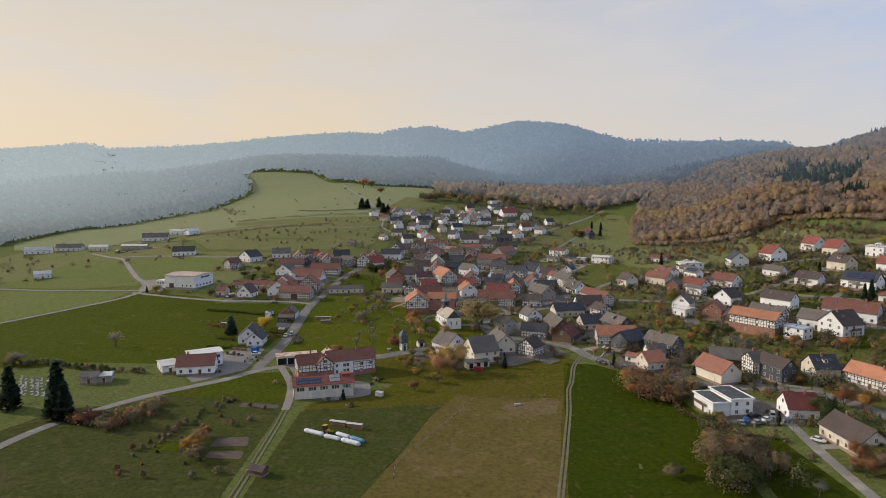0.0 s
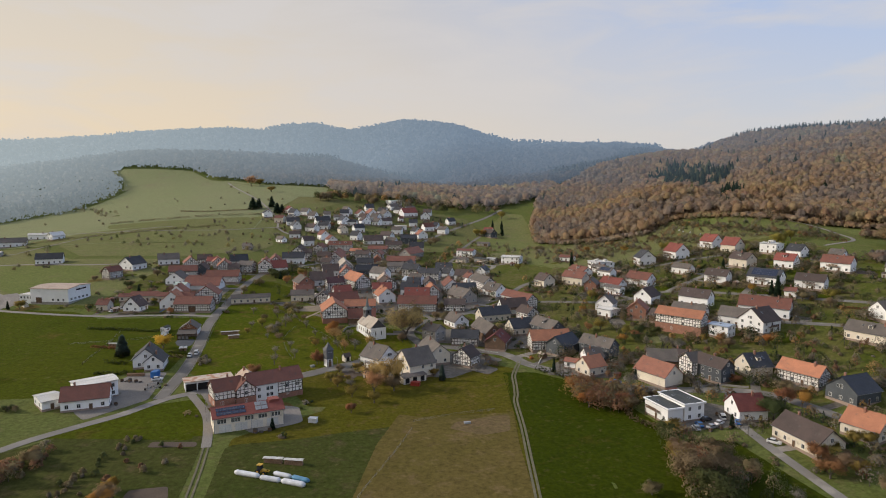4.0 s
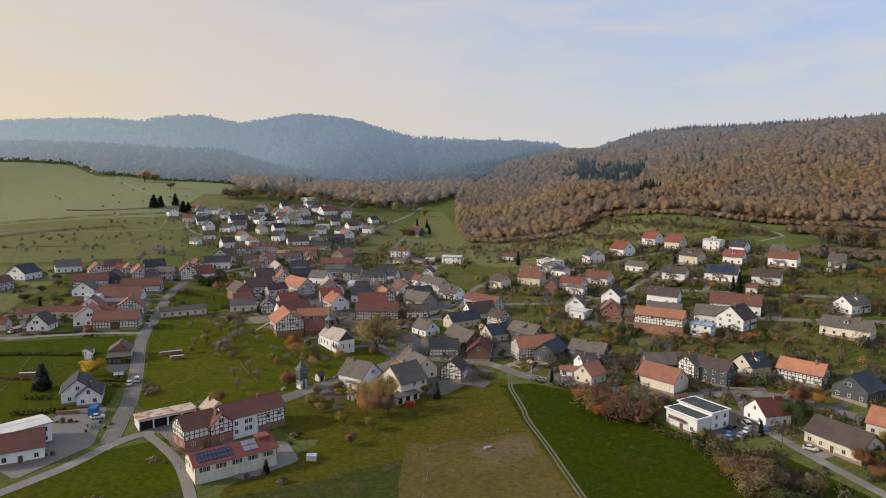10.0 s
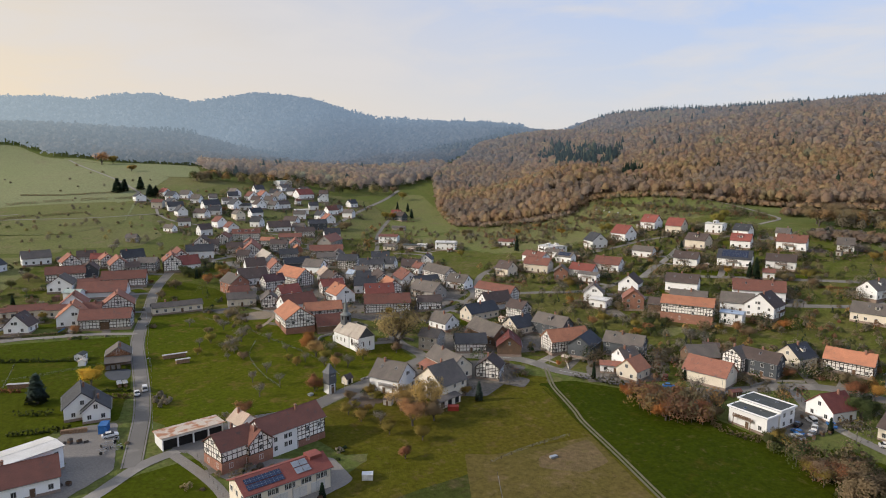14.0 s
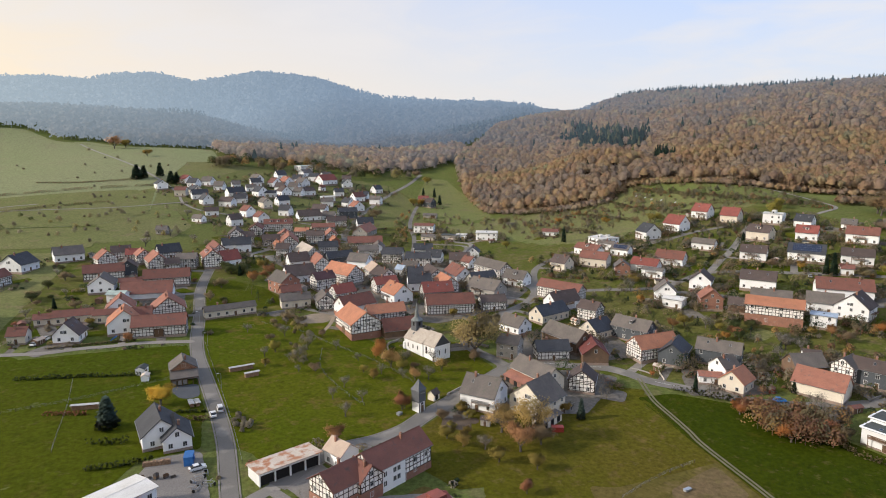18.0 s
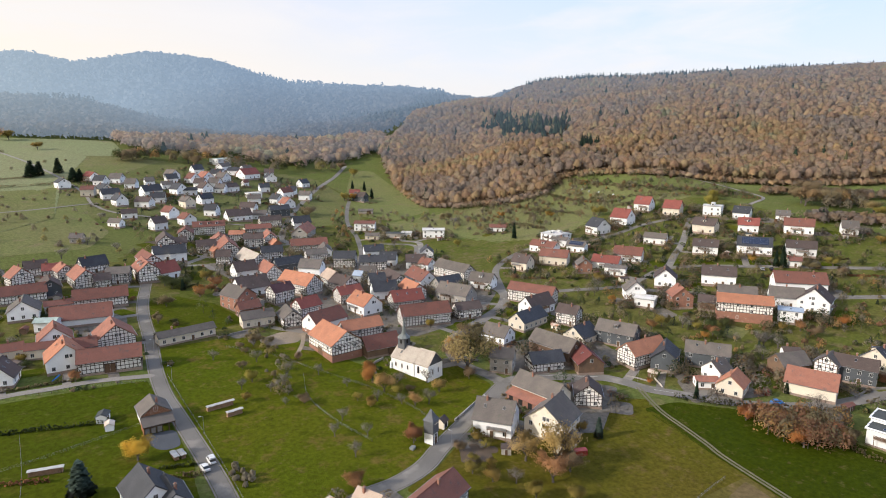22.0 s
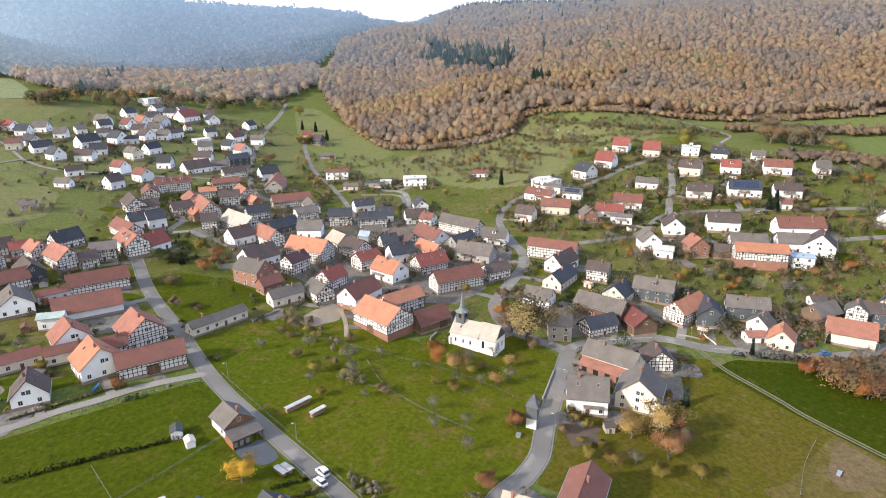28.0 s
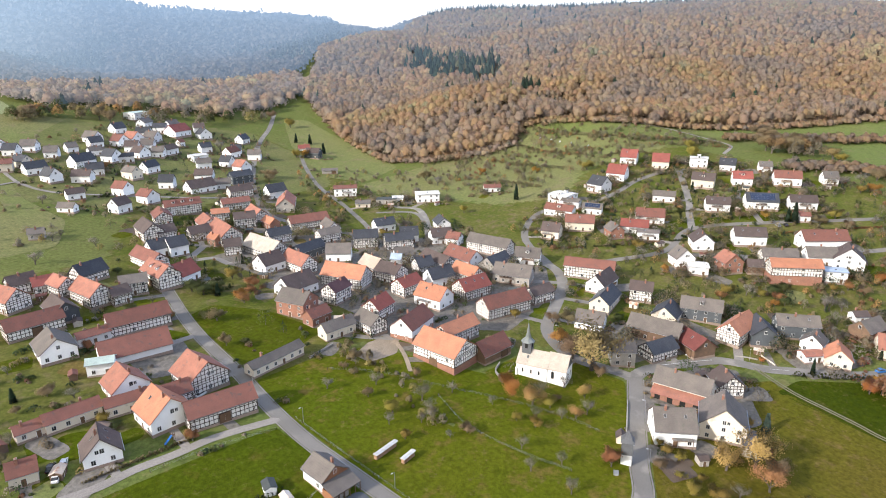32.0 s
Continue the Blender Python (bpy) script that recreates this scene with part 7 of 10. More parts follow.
def crowns(name, label, category, rng, X, Y, h, r, con, col, leaves, size, mat, loose=0.34, core=0.66, lift=0.9):
    n = len(X)
    Z = ground(X, Y)
    # directions on the upper part of a lumpy crown
    u = rng.normal(0, 1, (n, leaves, 3))
    u /= np.linalg.norm(u, axis=2, keepdims=True)
    dense = lift > 1
    mid, tall = (0.54, 0.46) if dense else (0.52, 0.47)
    u[..., 2] = np.abs(u[..., 2]) * (1.6 if dense else 1.5) - (0.72 if dense else 0.62)
    lump = 1 + (0.18 if dense else 0.25) * np.sin(u[..., :1] * 3.1 + rng.uniform(0, 6, (n, 1, 1))) * np.cos(u[..., 1:2] * 3.7 + rng.uniform(0, 6, (n, 1, 1)))
    rad = lump * rng.uniform(core, 1.12 if dense else 1.05, (n, leaves, 1))
    half = np.where(con, h * tall, np.minimum(h * tall, r * 1.12)) if dense else h * tall
    centre = np.where(con, h * mid, h - half) if dense else h * mid
    c = u * rad * np.stack([r, r, half], 1)[:, None]
    zc = rng.random((n, leaves))
    taper = np.where(con[:, None], 1 - zc, 1.0)
    c[..., 0] *= taper
    c[..., 1] *= taper
    c[..., 2] = np.where(con[:, None], (zc * 0.9 - 0.42) * h[:, None], c[..., 2])
    c += np.stack([X, Y, Z + centre], 1)[:, None]
    nrm = u + rng.normal(0, loose, u.shape)
    nrm /= np.linalg.norm(nrm, axis=2, keepdims=True)
    t = np.cross(nrm, rng.normal(0, 1, u.shape))
    t /= np.linalg.norm(t, axis=2, keepdims=True) + 1e-9
    b = np.cross(nrm, t)
    sz = (size * rng.uniform(0.6, 1.35, (n, leaves)) * np.where(con[:, None], 0.75, 1.0))[..., None]
    v = np.stack([c - t * sz - b * sz * 0.7, c + t * sz * 0.8 - b * sz, c + t * sz + b * sz * 0.7, c - t * sz * 0.7 + b * sz], 2)
    v[:, :, 2] += nrm * sz * 0.35
    dome = np.repeat((u + rng.normal(0, 0.15 if not dense or leaves <= 40 else 0.50, u.shape) + (0, 0, lift)).reshape(-1, 3), 4, 0)
    cols = np.repeat(np.concatenate([col, np.ones((n, 1))], 1), leaves * 4, 0)
    faces = np.arange(n * leaves * 4).reshape(-1, 4)
    v = v.reshape(-1, 3)
    if dense and leaves > 40:
        # a lumpy inner mass of twigs that the outer leaf clumps lie on
        q, rows = np.meshgrid(np.arange(7) * 2 * math.pi / 7, np.array([0.62, 0.68, 0.42, 0.05]), indexing="xy")
        up = np.repeat(np.array([-0.35, 0.15, 0.56, 0.72]), 7)
        d = np.stack([rows.ravel() * np.cos(q.ravel()), rows.ravel() * np.sin(q.ravel()), up], 1)
        k = len(d)
        w = 1 + rng.normal(0, 0.13, (n, k, 1))
        cone = np.where(con[:, None], 1 - 0.5 * (up + 0.3), 1.0)[..., None]
        inner = d * w * np.stack([r, r, half], 1)[:, None]
        inner[..., :2] *= cone * np.where(con, 0.62, 1.0)[:, None, None]
        inner += np.stack([X, Y, Z + centre], 1)[:, None]
        ring = np.array([(a * 7 + b, a * 7 + (b + 1) % 7, (a + 1) * 7 + (b + 1) % 7, (a + 1) * 7 + b) for a in range(3) for b in range(7)])
        faces = np.concatenate([faces, len(v) + (np.arange(n) * k)[:, None, None].repeat(len(ring), 1).reshape(-1, 1) + np.tile(ring, (n, 1))])
        v = np.concatenate([v, inner.reshape(-1, 3)])
        dome = np.concatenate([dome, np.tile(d + (0, 0, lift), (n, 1))])
        cols = np.concatenate([cols, np.repeat(np.concatenate([col, np.ones((n, 1))], 1), k, 0)])
    me = array_mesh(name, v, faces, mat or WOODLEAF, cols, dome)
    ob = tagged(new(name, me), label, category, kind="stuff")
    # trunks
    tw = 0.16 if size > 0.5 else 0.09
    q = np.array([(-1, -1, 0), (1, -1, 0), (0, 1.2, 0)]) * (tw, tw, 0)
    lo = np.stack([X, Y, Z - 0.3], 1)[:, None] + q
    hi = np.stack([X, Y, Z + h * 0.6], 1)[:, None] + q * 0.5
    tv = np.concatenate([lo, hi], 1).reshape(-1, 3)
    o = (np.arange(n) * 6)[:, None, None]
    tf = (o + np.array([(0, 1, 4, 3), (1, 2, 5, 4), (2, 0, 3, 5)])).reshape(-1, 4)
    # trunks of the far woods take the haze-glowing floor material
    part("trunks", array_mesh("trunks", tv, tf, FARFLOOR_HAZE if mat is FARLEAF_HAZE else BARK), ob)["kind"] = "stuff"
    return ob


FOOT = [(246, 795), (214, 715), (192, 627), (213, 590), (242, 562), (268, 551), (290, 562), (303, 562), (322, 533), (337, 494), (358, 458), (392, 430), (437, 398), (505, 355), (560, 322), (760, 258)]
field("forest_floor", [(265, 840)] + FOOT + [(900, 200), (1350, 500), (1120, 960), (820, 1150), (600, 1135), (450, 1070)], LITTER, "brown leaf litter under the hillside wood", 0.5, 8.0)
grove("brown scrub and small trees on the rough slope", [(190, 470), (255, 455), (300, 430), (330, 400), (345, 455), (330, 540), (262, 560), (228, 578), (195, 590), (165, 560), (160, 500)], 300, ("brn", "brn", "bare", "brn", "rus", "grn", "bare"), 1.8, 7.5, 21, 2.2)
grove("autumn shrubs and fruit trees in terraced gardens", [(95, 330), (170, 270), (250, 290), (300, 330), (275, 430), (200, 440), (110, 440)], 190, ("brn", "bare", "grn", "grn", "rus", "bare", "grn", "con", "brn"), 2.0, 6.5, 22, 2.4)
grove("autumn shrubs and trees along the stream gardens", [(60, 285), (90, 255), (170, 200), (215, 240), (180, 290), (110, 300)], 90, ("rus", "brn", "bare", "ora", "grn"), 1.5, 5.5, 23, 2.4)
grove("bare fruit trees in the hillside orchard", [(-160, 540), (-40, 540), (-40, 620), (-60, 720), (-160, 700)], 44, ("bare", "brn", "bare", "yel"), 2.2, 5, 26, 4)
grove("shrubs and trees beside the valley meadow", [(95, 500), (190, 500), (170, 600), (130, 650), (100, 600)], 70, ("brn", "bare", "yel", "bare"), 2, 6, 27)
grove("garden trees between the upper houses", [(-55, 610), (60, 600), (150, 740), (60, 815), (-70, 740)], 130, ("brn", "bare", "grn", "rus", "con"), 2, 7, 28, 3)
grove("small garden trees between the old houses", [(-30, 400), (60, 375), (90, 420), (60, 560), (-40, 560)], 60, ("bare", "grn", "rus", "yel"), 1.5, 4.5, 29, 2.4)
grove("brown and bare scrub along the meadow path", [(-43, 398), (-36, 398), (-32, 384), (-36, 366), (-42, 352), (-43, 338), (-49, 340), (-48, 354), (-43, 370)], 26, ("brn", "bare", "brn", "yel"), 1.0, 4.0, 33, 2.0)
grove("bare grey shrubs beside the lane", [(-75.4, 308), (-70, 309), (-69, 299), (-73.4, 298)], 10, ("bare",), 1.5, 2.4, 34, 1.5)
grove("rust-brown thicket beside the mown field", [(76, 246), (84, 250), (92, 240), (90, 226), (84, 226)], 22, ("rus", "rus", "brn"), 3.5, 7.5, 35, 2.0)
grove("brown thicket in the dip of the field", [(80, 190), (94, 190), (100, 165), (88, 150), (82, 168)], 16, ("grn", "rus", "brn", "grn"), 3.5, 7.5, 36, 2.6)
grove("dense brown garden scrub on the slope", [(215, 235), (300, 305), (335, 262), (285, 190), (220, 188)], 120, ("brn", "bare", "grn", "brn", "con"), 2.0, 6.5, 37, 2.4)
grove("trees and shrubs behind the workshop lane", [(125, 205), (150, 190), (165, 150), (150, 110), (118, 120)], 45, ("brn", "grn", "rus", "bare"), 2.0, 6.5, 38, 2.4)
grove("dark evergreen and brown trees between the old houses", [(-55, 470), (-20, 470), (20, 540), (60, 560), (20, 600), (-50, 600)], 60, ("grn", "con", "brn", "bare"), 2.5, 6.5, 39, 2.6)
grove("thick brown and green garden trees below the slope", [(108, 232), (135, 195), (170, 168), (262, 228), (305, 300), (205, 278), (150, 262), (112, 296), (104, 262)], 190, ("brn", "bare", "grn", "rus", "con", "grn", "bare", "ora"), 2.2, 7.0, 54, 2.4)
grove("garden trees and tall shrubs between the terraces", [(98, 300), (175, 262), (300, 310), (290, 400), (215, 440), (110, 440)], 170, ("grn", "brn", "bare", "grn", "ora", "brn", "con"), 2.0, 6.0, 55, 2.4)
grove("tall bare and green trees among the roofs", [(-55, 400), (90, 380), (100, 470), (60, 600), (-50, 600)], 70, ("bare", "grn", "brn", "bare", "con"), 3.0, 8.0, 56, 3.0)
grove("rust-brown thicket along the lane", [(-126, 203), (-106, 197), (-100, 207), (-99, 222), (-104, 222), (-108, 210), (-124, 208)], 46, ("rus", "brn", "rus", "bare"), 2.0, 5.0, 57, 1.7)
grove("rough bushes along the garden bounds", [(-92, 184), (-88, 184), (-86, 200), (-77, 228), (-80, 229), (-90, 200)], 26, ("brn", "grn", "brn", "bare"), 0.8, 2.4, 58, 1.2)
grove("brown bushes in the rough gardens", [(-98, 160), (-62, 165), (-62, 222), (-88, 222)], 24, ("brn", "rus", "grn", "bare"), 0.8, 2.6, 59, 3.0)
grove("dark field thicket beside the mown field", [(86, 206), (93, 198), (95, 186), (90, 170), (78, 158), (70, 160), (76, 178), (82, 190)], 52, ("brn", "grn", "brn", "grn", "rus"), 3.0, 8.5, 60, 2.2)
grove("dense rust-red thicket beside the road", [(70, 243), (74, 229), (82, 225), (93, 231), (90, 240), (78, 250)], 44, ("rus", "rus", "brn", "ora"), 4.0, 9.0, 61, 2.0)
grove("dark hedge behind the graveyard", [(-191, 268), (-172, 268), (-138, 259), (-123, 257.5), (-123, 255), (-138, 256), (-172, 264.5), (-191, 264.5)], 46, ("grn", "brn", "grn"), 1.4, 3.2, 62, 1.2)
grove("brown scrub along the strip field", [(285, 562), (298, 535), (303, 470), (324, 430), (337, 408), (329, 404), (312, 428), (291, 468), (282, 520)], 80, ("brn", "bare", "brn", "ora", "grn"), 2.0, 5.0, 63, 1.8)
grove("orange and brown bushes on the rough slope", [(180, 480), (235, 448), (270, 455), (276, 520), (240, 550), (200, 570), (172, 540)], 70, ("brn", "ora", "bare", "brn", "yel"), 2.2, 5.0, 64, 3.0)
grove("bushes along the valley lane", [(66, 520), (84, 560), (104, 610), (128, 655), (122, 660), (98, 620), (76, 570), (58, 525)], 40, ("brn", "bare", "ora", "grn"), 2.0, 6.0, 65, 2.2)
grove("trees beside the far farms", [(-400, 480), (-180, 440), (-140, 520), (-260, 640), (-420, 660)], 40, ("brn", "bare", "grn"), 3, 7, 30, 5)
grove("field trees on the upper pasture", [(-330, 660), (-90, 620), (-40, 830), (-180, 1010), (-330, 980)], 22, ("brn", "bare", "brn"), 2, 4.5, 31, 14)
RAGGED = lambda x, y: 1 + 0.45 * np.sin(x * 0.071 + y * 0.023) * np.sin(y * 0.063 - x * 0.017 + 1.3) + 0.3 * np.sin(x * 0.19 + 0.7) * np.sin(y * 0.17)
BELT = [(490, 925), (446, 868), (422, 790), (430, 728), (458, 706), (490, 755), (500, 857)]
CONIFERS = lambda x, y: inside(BELT, x + 9 * np.sin(y * 0.09), y + 9 * np.sin(x * 0.11)) | (np.hypot(x - 388, y - 692) < 13 * RAGGED(x, y)) | (np.hypot(x - 414, y - 640) < 12 * RAGGED(x, y)) | (np.hypot(x - 386, y - 588) < 15 * RAGGED(x, y)) | (np.hypot(x - 360, y - 708) < 9) | (0.83 * x + 0.55 * y > 1185 + 40 * RAGGED(x, y))
FAR_CONIFERS = lambda x, y: np.sin(x * 0.0083 + 0.6) * np.sin(y * 0.0107 - x * 0.003) + 0.5 * np.sin(x * 0.027) * np.sin(y * 0.023) > 0.5
# both hill woods use leaves with haze glow painted in beyond 760 m
wood("forest", "brown and orange autumn beech wood on the hillside", [(330, 840)] + FOOT + [(620, 500), (480, 700)], 6.4, 13.5, 110, 3, 0.006, CONIFERS, size=0.52, mat=HILLLEAF_HAZE)
wood("forest", "brown autumn beech wood with conifers along the crest", [(265, 840), (246, 795), (330, 840), (480, 700), (620, 500), (760, 258), (900, 200), (1260, 430), (1080, 860), (800, 1130), (600, 1120), (450, 1060)], 7.6, 14.5, 64, 4, 0.012, CONIFERS, size=0.74, mat=HILLLEAF_HAZE)
EDGE = [(x - 5, y - 6) for x, y in FOOT[:-1]]
wood("forest_edge", "brown shrubs along the lower edge of the wood", EDGE + [(x + 7, y + 8) for x, y in FOOT[-2::-1]], 4.0, 5.0, 46, 8, 0.0, size=0.5)
wood("hedge_wood", "autumn hedgerow trees between two fields below the wood", [(350, 402), (380, 380), (412, 344), (462, 308), (470, 316), (418, 358), (386, 392), (356, 414)], 5.0, 6.5, 60, 5, 0.0, size=0.5, tone=0.72)
wood("hedge_wood", "autumn scrub and trees behind the upper houses", [(296, 345), (322, 310), (345, 262), (400, 250), (395, 285), (345, 296), (332, 325), (312, 352)], 5.5, 6.5, 60, 6, 0.02, size=0.5, tone=0.72)
grove("tall tan and brown trees beside the field lane", [(340, 376), (366, 372), (372, 344), (352, 336), (338, 352)], 16, ("brn", "bare", "bare", "ora"), 8, 13, 51, 5.0)
grove("brown bushes on the upper pasture", [(-340, 950), (-318, 900), (-250, 815), (-262, 800), (-330, 880)], 22, ("brn", "bare", "grn"), 3, 7, 52, 4.0)
grove("bushes and small trees below the pasture hedge", [(-230, 600), (-130, 590), (-95, 640), (-120, 655), (-230, 640)], 26, ("brn", "bare", "bare", "grn"), 2.5, 6, 53, 5.0)


# ---- far wooded ridges beyond the valley, pale by painted haze emission ----
far_land = new("backdrop", sheet("backdrop", np.arange(-2600, 2601, 26.0), np.arange(700, 3600, 26.0), FARFLOOR_HAZE, 1.2, lambda x, y: (np.hypot(x, y) > 1180) & (np.hypot(x, y) < 3500) & ((y > 1120 - 0.45 * np.abs(x)) & (0.83 * x + 0.55 * y - 0.3 * np.maximum(0, y - 1100) < 1150 + 1.1 * np.maximum(0, y - 1150)))))
tagged(far_land, "distant wooded ridges with haze put in as a pale glow", "backdrop", kind="structure")
COPSE = lambda x, y: np.sin(x * 0.05 + y * 0.03) * np.sin(y * 0.06 + 0.8) > 0.93
wood("forest", "brown autumn wood close behind the upper village", [(-12, 960), (-2, 882), (14, 846), (30, 858), (52, 872), (74, 846), (92, 862), (112, 828), (134, 842), (150, 812), (178, 832), (196, 816), (230, 840), (300, 860), (332, 958), (200, 990), (60, 990)], 9.6, 13.5, 110, 14, 0.0, COPSE, size=0.66, tone=1.08, mat=HILLLEAF_HAZE)
grove("broad rounded trees along the back of the upper village", [(-30, 812), (10, 806), (40, 815), (96, 796), (122, 790), (150, 800), (186, 790), (190, 806), (130, 818), (80, 842), (10, 838), (-26, 846)], 34, ("brn", "bare", "brn", "yel", "grn", "ora"), 9, 16, 66, 6.5)
wood("far_forest", "autumn wood behind the upper village, haze glow in its leaves", [(-900, 960), (-520, 1112), (-368, 1134), (-285, 1118), (-226, 1102), (-188, 1040), (-150, 1034), (-112, 990), (-10, 962), (60, 985), (200, 985), (330, 955), (450, 1065), (600, 1125), (800, 1135), (900, 1450), (300, 1650), (-300, 1600), (-1000, 1400)], 10.0, 15.0, 30, 11, 0.0, FAR_CONIFERS, 1.7, 0.50, FARLEAF_HAZE)
wood("far_forest", "brown hill wood beyond the far farms, haze put in as glow", [(-487, 690), (-485, 750), (-478, 801), (-418, 824), (-375, 868), (-331, 889), (-306, 1000), (-322, 1062), (-368, 1134), (-520, 1112), (-900, 962), (-1000, 800), (-800, 640), (-560, 620)], 9.5, 13.0, 30, 13, 0.0, FAR_CONIFERS, 1.6, 0.46, FARLEAF_HAZE)
wood("distant_woods", "wooded ridges on the horizon, blue-grey haze put in as glow", [(r * math.sin(a), r * math.cos(a)) for r, a in [(1480, k * 0.1) for k in range(-8, 9)] + [(2750, k * 0.1) for k in range(8, -9, -1)]], 17.0, 17.0, 11, 12, 0.03, FAR_CONIFERS, 3.2, 0.5, FARLEAF_HAZE)


# ---- the church: white nave and choir, slate tower with a spire ----
COPPER = surface("weathered_spire_slate", (0.19, 0.205, 0.195), (0.14, 0.155, 0.15), 0.6, 8, rows=5, bump=0.4, rough=0.55)
SLATE = surface("church_slate", (0.105, 0.11, 0.118), (0.085, 0.087, 0.095), 0.6, 8, rows=5, bump=0.4, rough=0.55)


def lancet(h=2.4, w=0.8):
    n = 7
    pts = [(-w / 2, 0), (w / 2, 0)] + [(w / 2 * math.cos(t), h - w / 2 + w * 0.62 * math.sin(t)) for t in np.linspace(0, math.pi, n)]
    k = len(pts)
    mid = (0, h / 2)
    v = [(x, -0.06, z) for x, z in pts] + [(mid[0] + (x - mid[0]) * 0.78, -0.06, mid[1] + (z - mid[1]) * 0.92) for x, z in pts] + [(mid[0] + (x - mid[0]) * 0.78, 0.0, mid[1] + (z - mid[1]) * 0.92) for x, z in pts]
    f = [(i, (i + 1) % k, k + (i + 1) % k, k + i) for i in range(k)] + [(k + i, k + (i + 1) % k, 2 * k + (i + 1) % k, 2 * k + i) for i in range(k)] + [tuple(range(2 * k, 3 * k))]
    return mesh_from("window", v, f, [PLINTH, GLASS], [0] * (2 * k) + [1])


LANCET = lancet()


def church(x, y, rot):
    L, W, H, E = 11.0, 8.6, 9.0, 5.2
    m = pose(x, y, gz(x, y), 0, 0, rot)
    top = thing("church", m, "small white rendered village church with a pale roof and slate spire", "church")
    TAKEN.append((x, y, 10))
    v, f = gable_body(L, W, H, E, -2.0)
    part("nave", mesh_from("nave", v, f, [WALL["wht"]]), top, pose(-3, 0, 0), "white rendered nave")
    me, tz = roof_mesh(L, W, H, E, PALEROOF, 0.35, 0.2)
    r = part("nave_roof", me, top, pose(-3, 0, 0), "pale tiled nave roof")
    part("ridge", ridge_mesh(L, H, tz, PALEROOF), r)
    # choir, a little narrower and higher-roofed, with a slate-hung gable end
    l2, w2, h2 = 6.6, 7.9, 9.35
    v, f = gable_body(l2, w2, h2, E, -2.0)
    part("choir", mesh_from("choir", v, f, [WALL["wht"]]), top, pose(2.45 + l2 / 2, 0, 0), "white rendered choir with a straight end")
    cr = part("choir_roof", roof_mesh(l2, w2, h2, E, PALEROOF, 0.35, 0.22)[0], top, pose(2.5 + l2 / 2, 0, 0), "pale tiled choir roof")
    part("ridge", ridge_mesh(l2, h2, tz, PALEROOF), cr)
    gx = 2.45 + l2 + 0.02
    hw = w2 / 2 - 0.1
    part("gable_cladding", mesh_from("gable_cladding", [(gx, -hw, E + 0.1), (gx, hw, E + 0.1), (gx, 0, h2 - 0.12), (gx + 0.06, -hw, E + 0.1), (gx + 0.06, hw, E + 0.1), (gx + 0.06, 0, h2 - 0.12)], [(0, 2, 1), (3, 4, 5), (0, 1, 4, 3), (1, 2, 5, 4), (2, 0, 3, 5)], [SLATE]), top, None, "dark slate cladding of the gable")
    # tower on the western end of the ridge
    t = 3.2
    part("tower", Soup().box(-7.6, -t / 2, 4.0, -7.6 + t, t / 2, 12.2).mesh("tower", [SLATE]), top, None, "slate-hung ridge tower")
    cx = -7.6 + t / 2
    rings = [(t / 2 + 0.35, 12.0), (t / 2 * 0.62, 13.2), (0.62, 14.8), (0.36, 17.0), (0.02, 19.3)]
    sv = [(cx + r0 * math.cos(a) * (1.3 if k == 0 else 1.08), r0 * math.sin(a) * (1.3 if k == 0 else 1.08), z) for k, (r0, z) in enumerate(rings) for a in (np.arange(8) + 0.5) * math.pi / 4]
    sf = [(k * 8 + i, k * 8 + (i + 1) % 8, k * 8 + 8 + (i + 1) % 8, k * 8 + 8 + i) for k in range(4) for i in range(8)] + [tuple(range(7, -1, -1))]
    part("spire", mesh_from("spire", sv, sf, [COPPER]), top, None, "pointed slate spire")
    part("finial", Soup().box(cx - 0.04, -0.04, 19.2, cx + 0.04, 0.04, 20.6).box(cx - 0.04, -0.35, 20.0, cx + 0.04, 0.35, 20.1).mesh("finial", [METAL]), top, None, "iron cross")
    for a in (0, 90, 180, 270):
        part("louvre", Soup().box(-0.5, -0.06, 0, 0.5, 0.0, 1.5).mesh("louvre", [DARK]), top, pose(cx, 0, 9.9, 0, 0, a) @ pose(0, -t / 2 - 0.01, 0))
    for sg in (-1, 1):
        for xx in (-6.2, -3.2, -0.4):
            part("window", LANCET, top, pose(xx, sg * (W / 2 + 0.02), 2.0, 0, 0, 0 if sg < 0 else 180) @ Matrix.Diagonal((0.85, 1, 0.66, 1)))
        part("window", LANCET, top, pose(4.4, sg * (w2 / 2 + 0.02), 1.6, 0, 0, 0 if sg < 0 else 180) @ Matrix.Diagonal((1.4, 1, 1.15, 1)))
        part("roof_window", SKYL, r, pose(-2, sg * 2.4, H - 2.4 * (H - E) / (W / 2) + tz + 0.02, 0, 0, 0 if sg < 0 else 180) @ pose(0, 0, 0, 41))
    for yy in (-1.5, 1.5):
        part("window", LANCET, top, pose(2.45 + l2 + 0.02, yy, 1.6, 0, 0, 90) @ Matrix.Diagonal((0.7, 1, 0.8, 1)))
    part("door", DOOR, top, pose(-8.5 - 0.05, 0, 0.1, 0, 0, -90) @ Matrix.Diagonal((1.4, 1, 1.2, 1)))
    part("buttress", Soup().box(-8.7, -4.9, -2, -8.1, -4.3, 3.4).mesh("buttress", [WALL["wht"]]), top)
    return top


church(2.6, 337.0, -73)


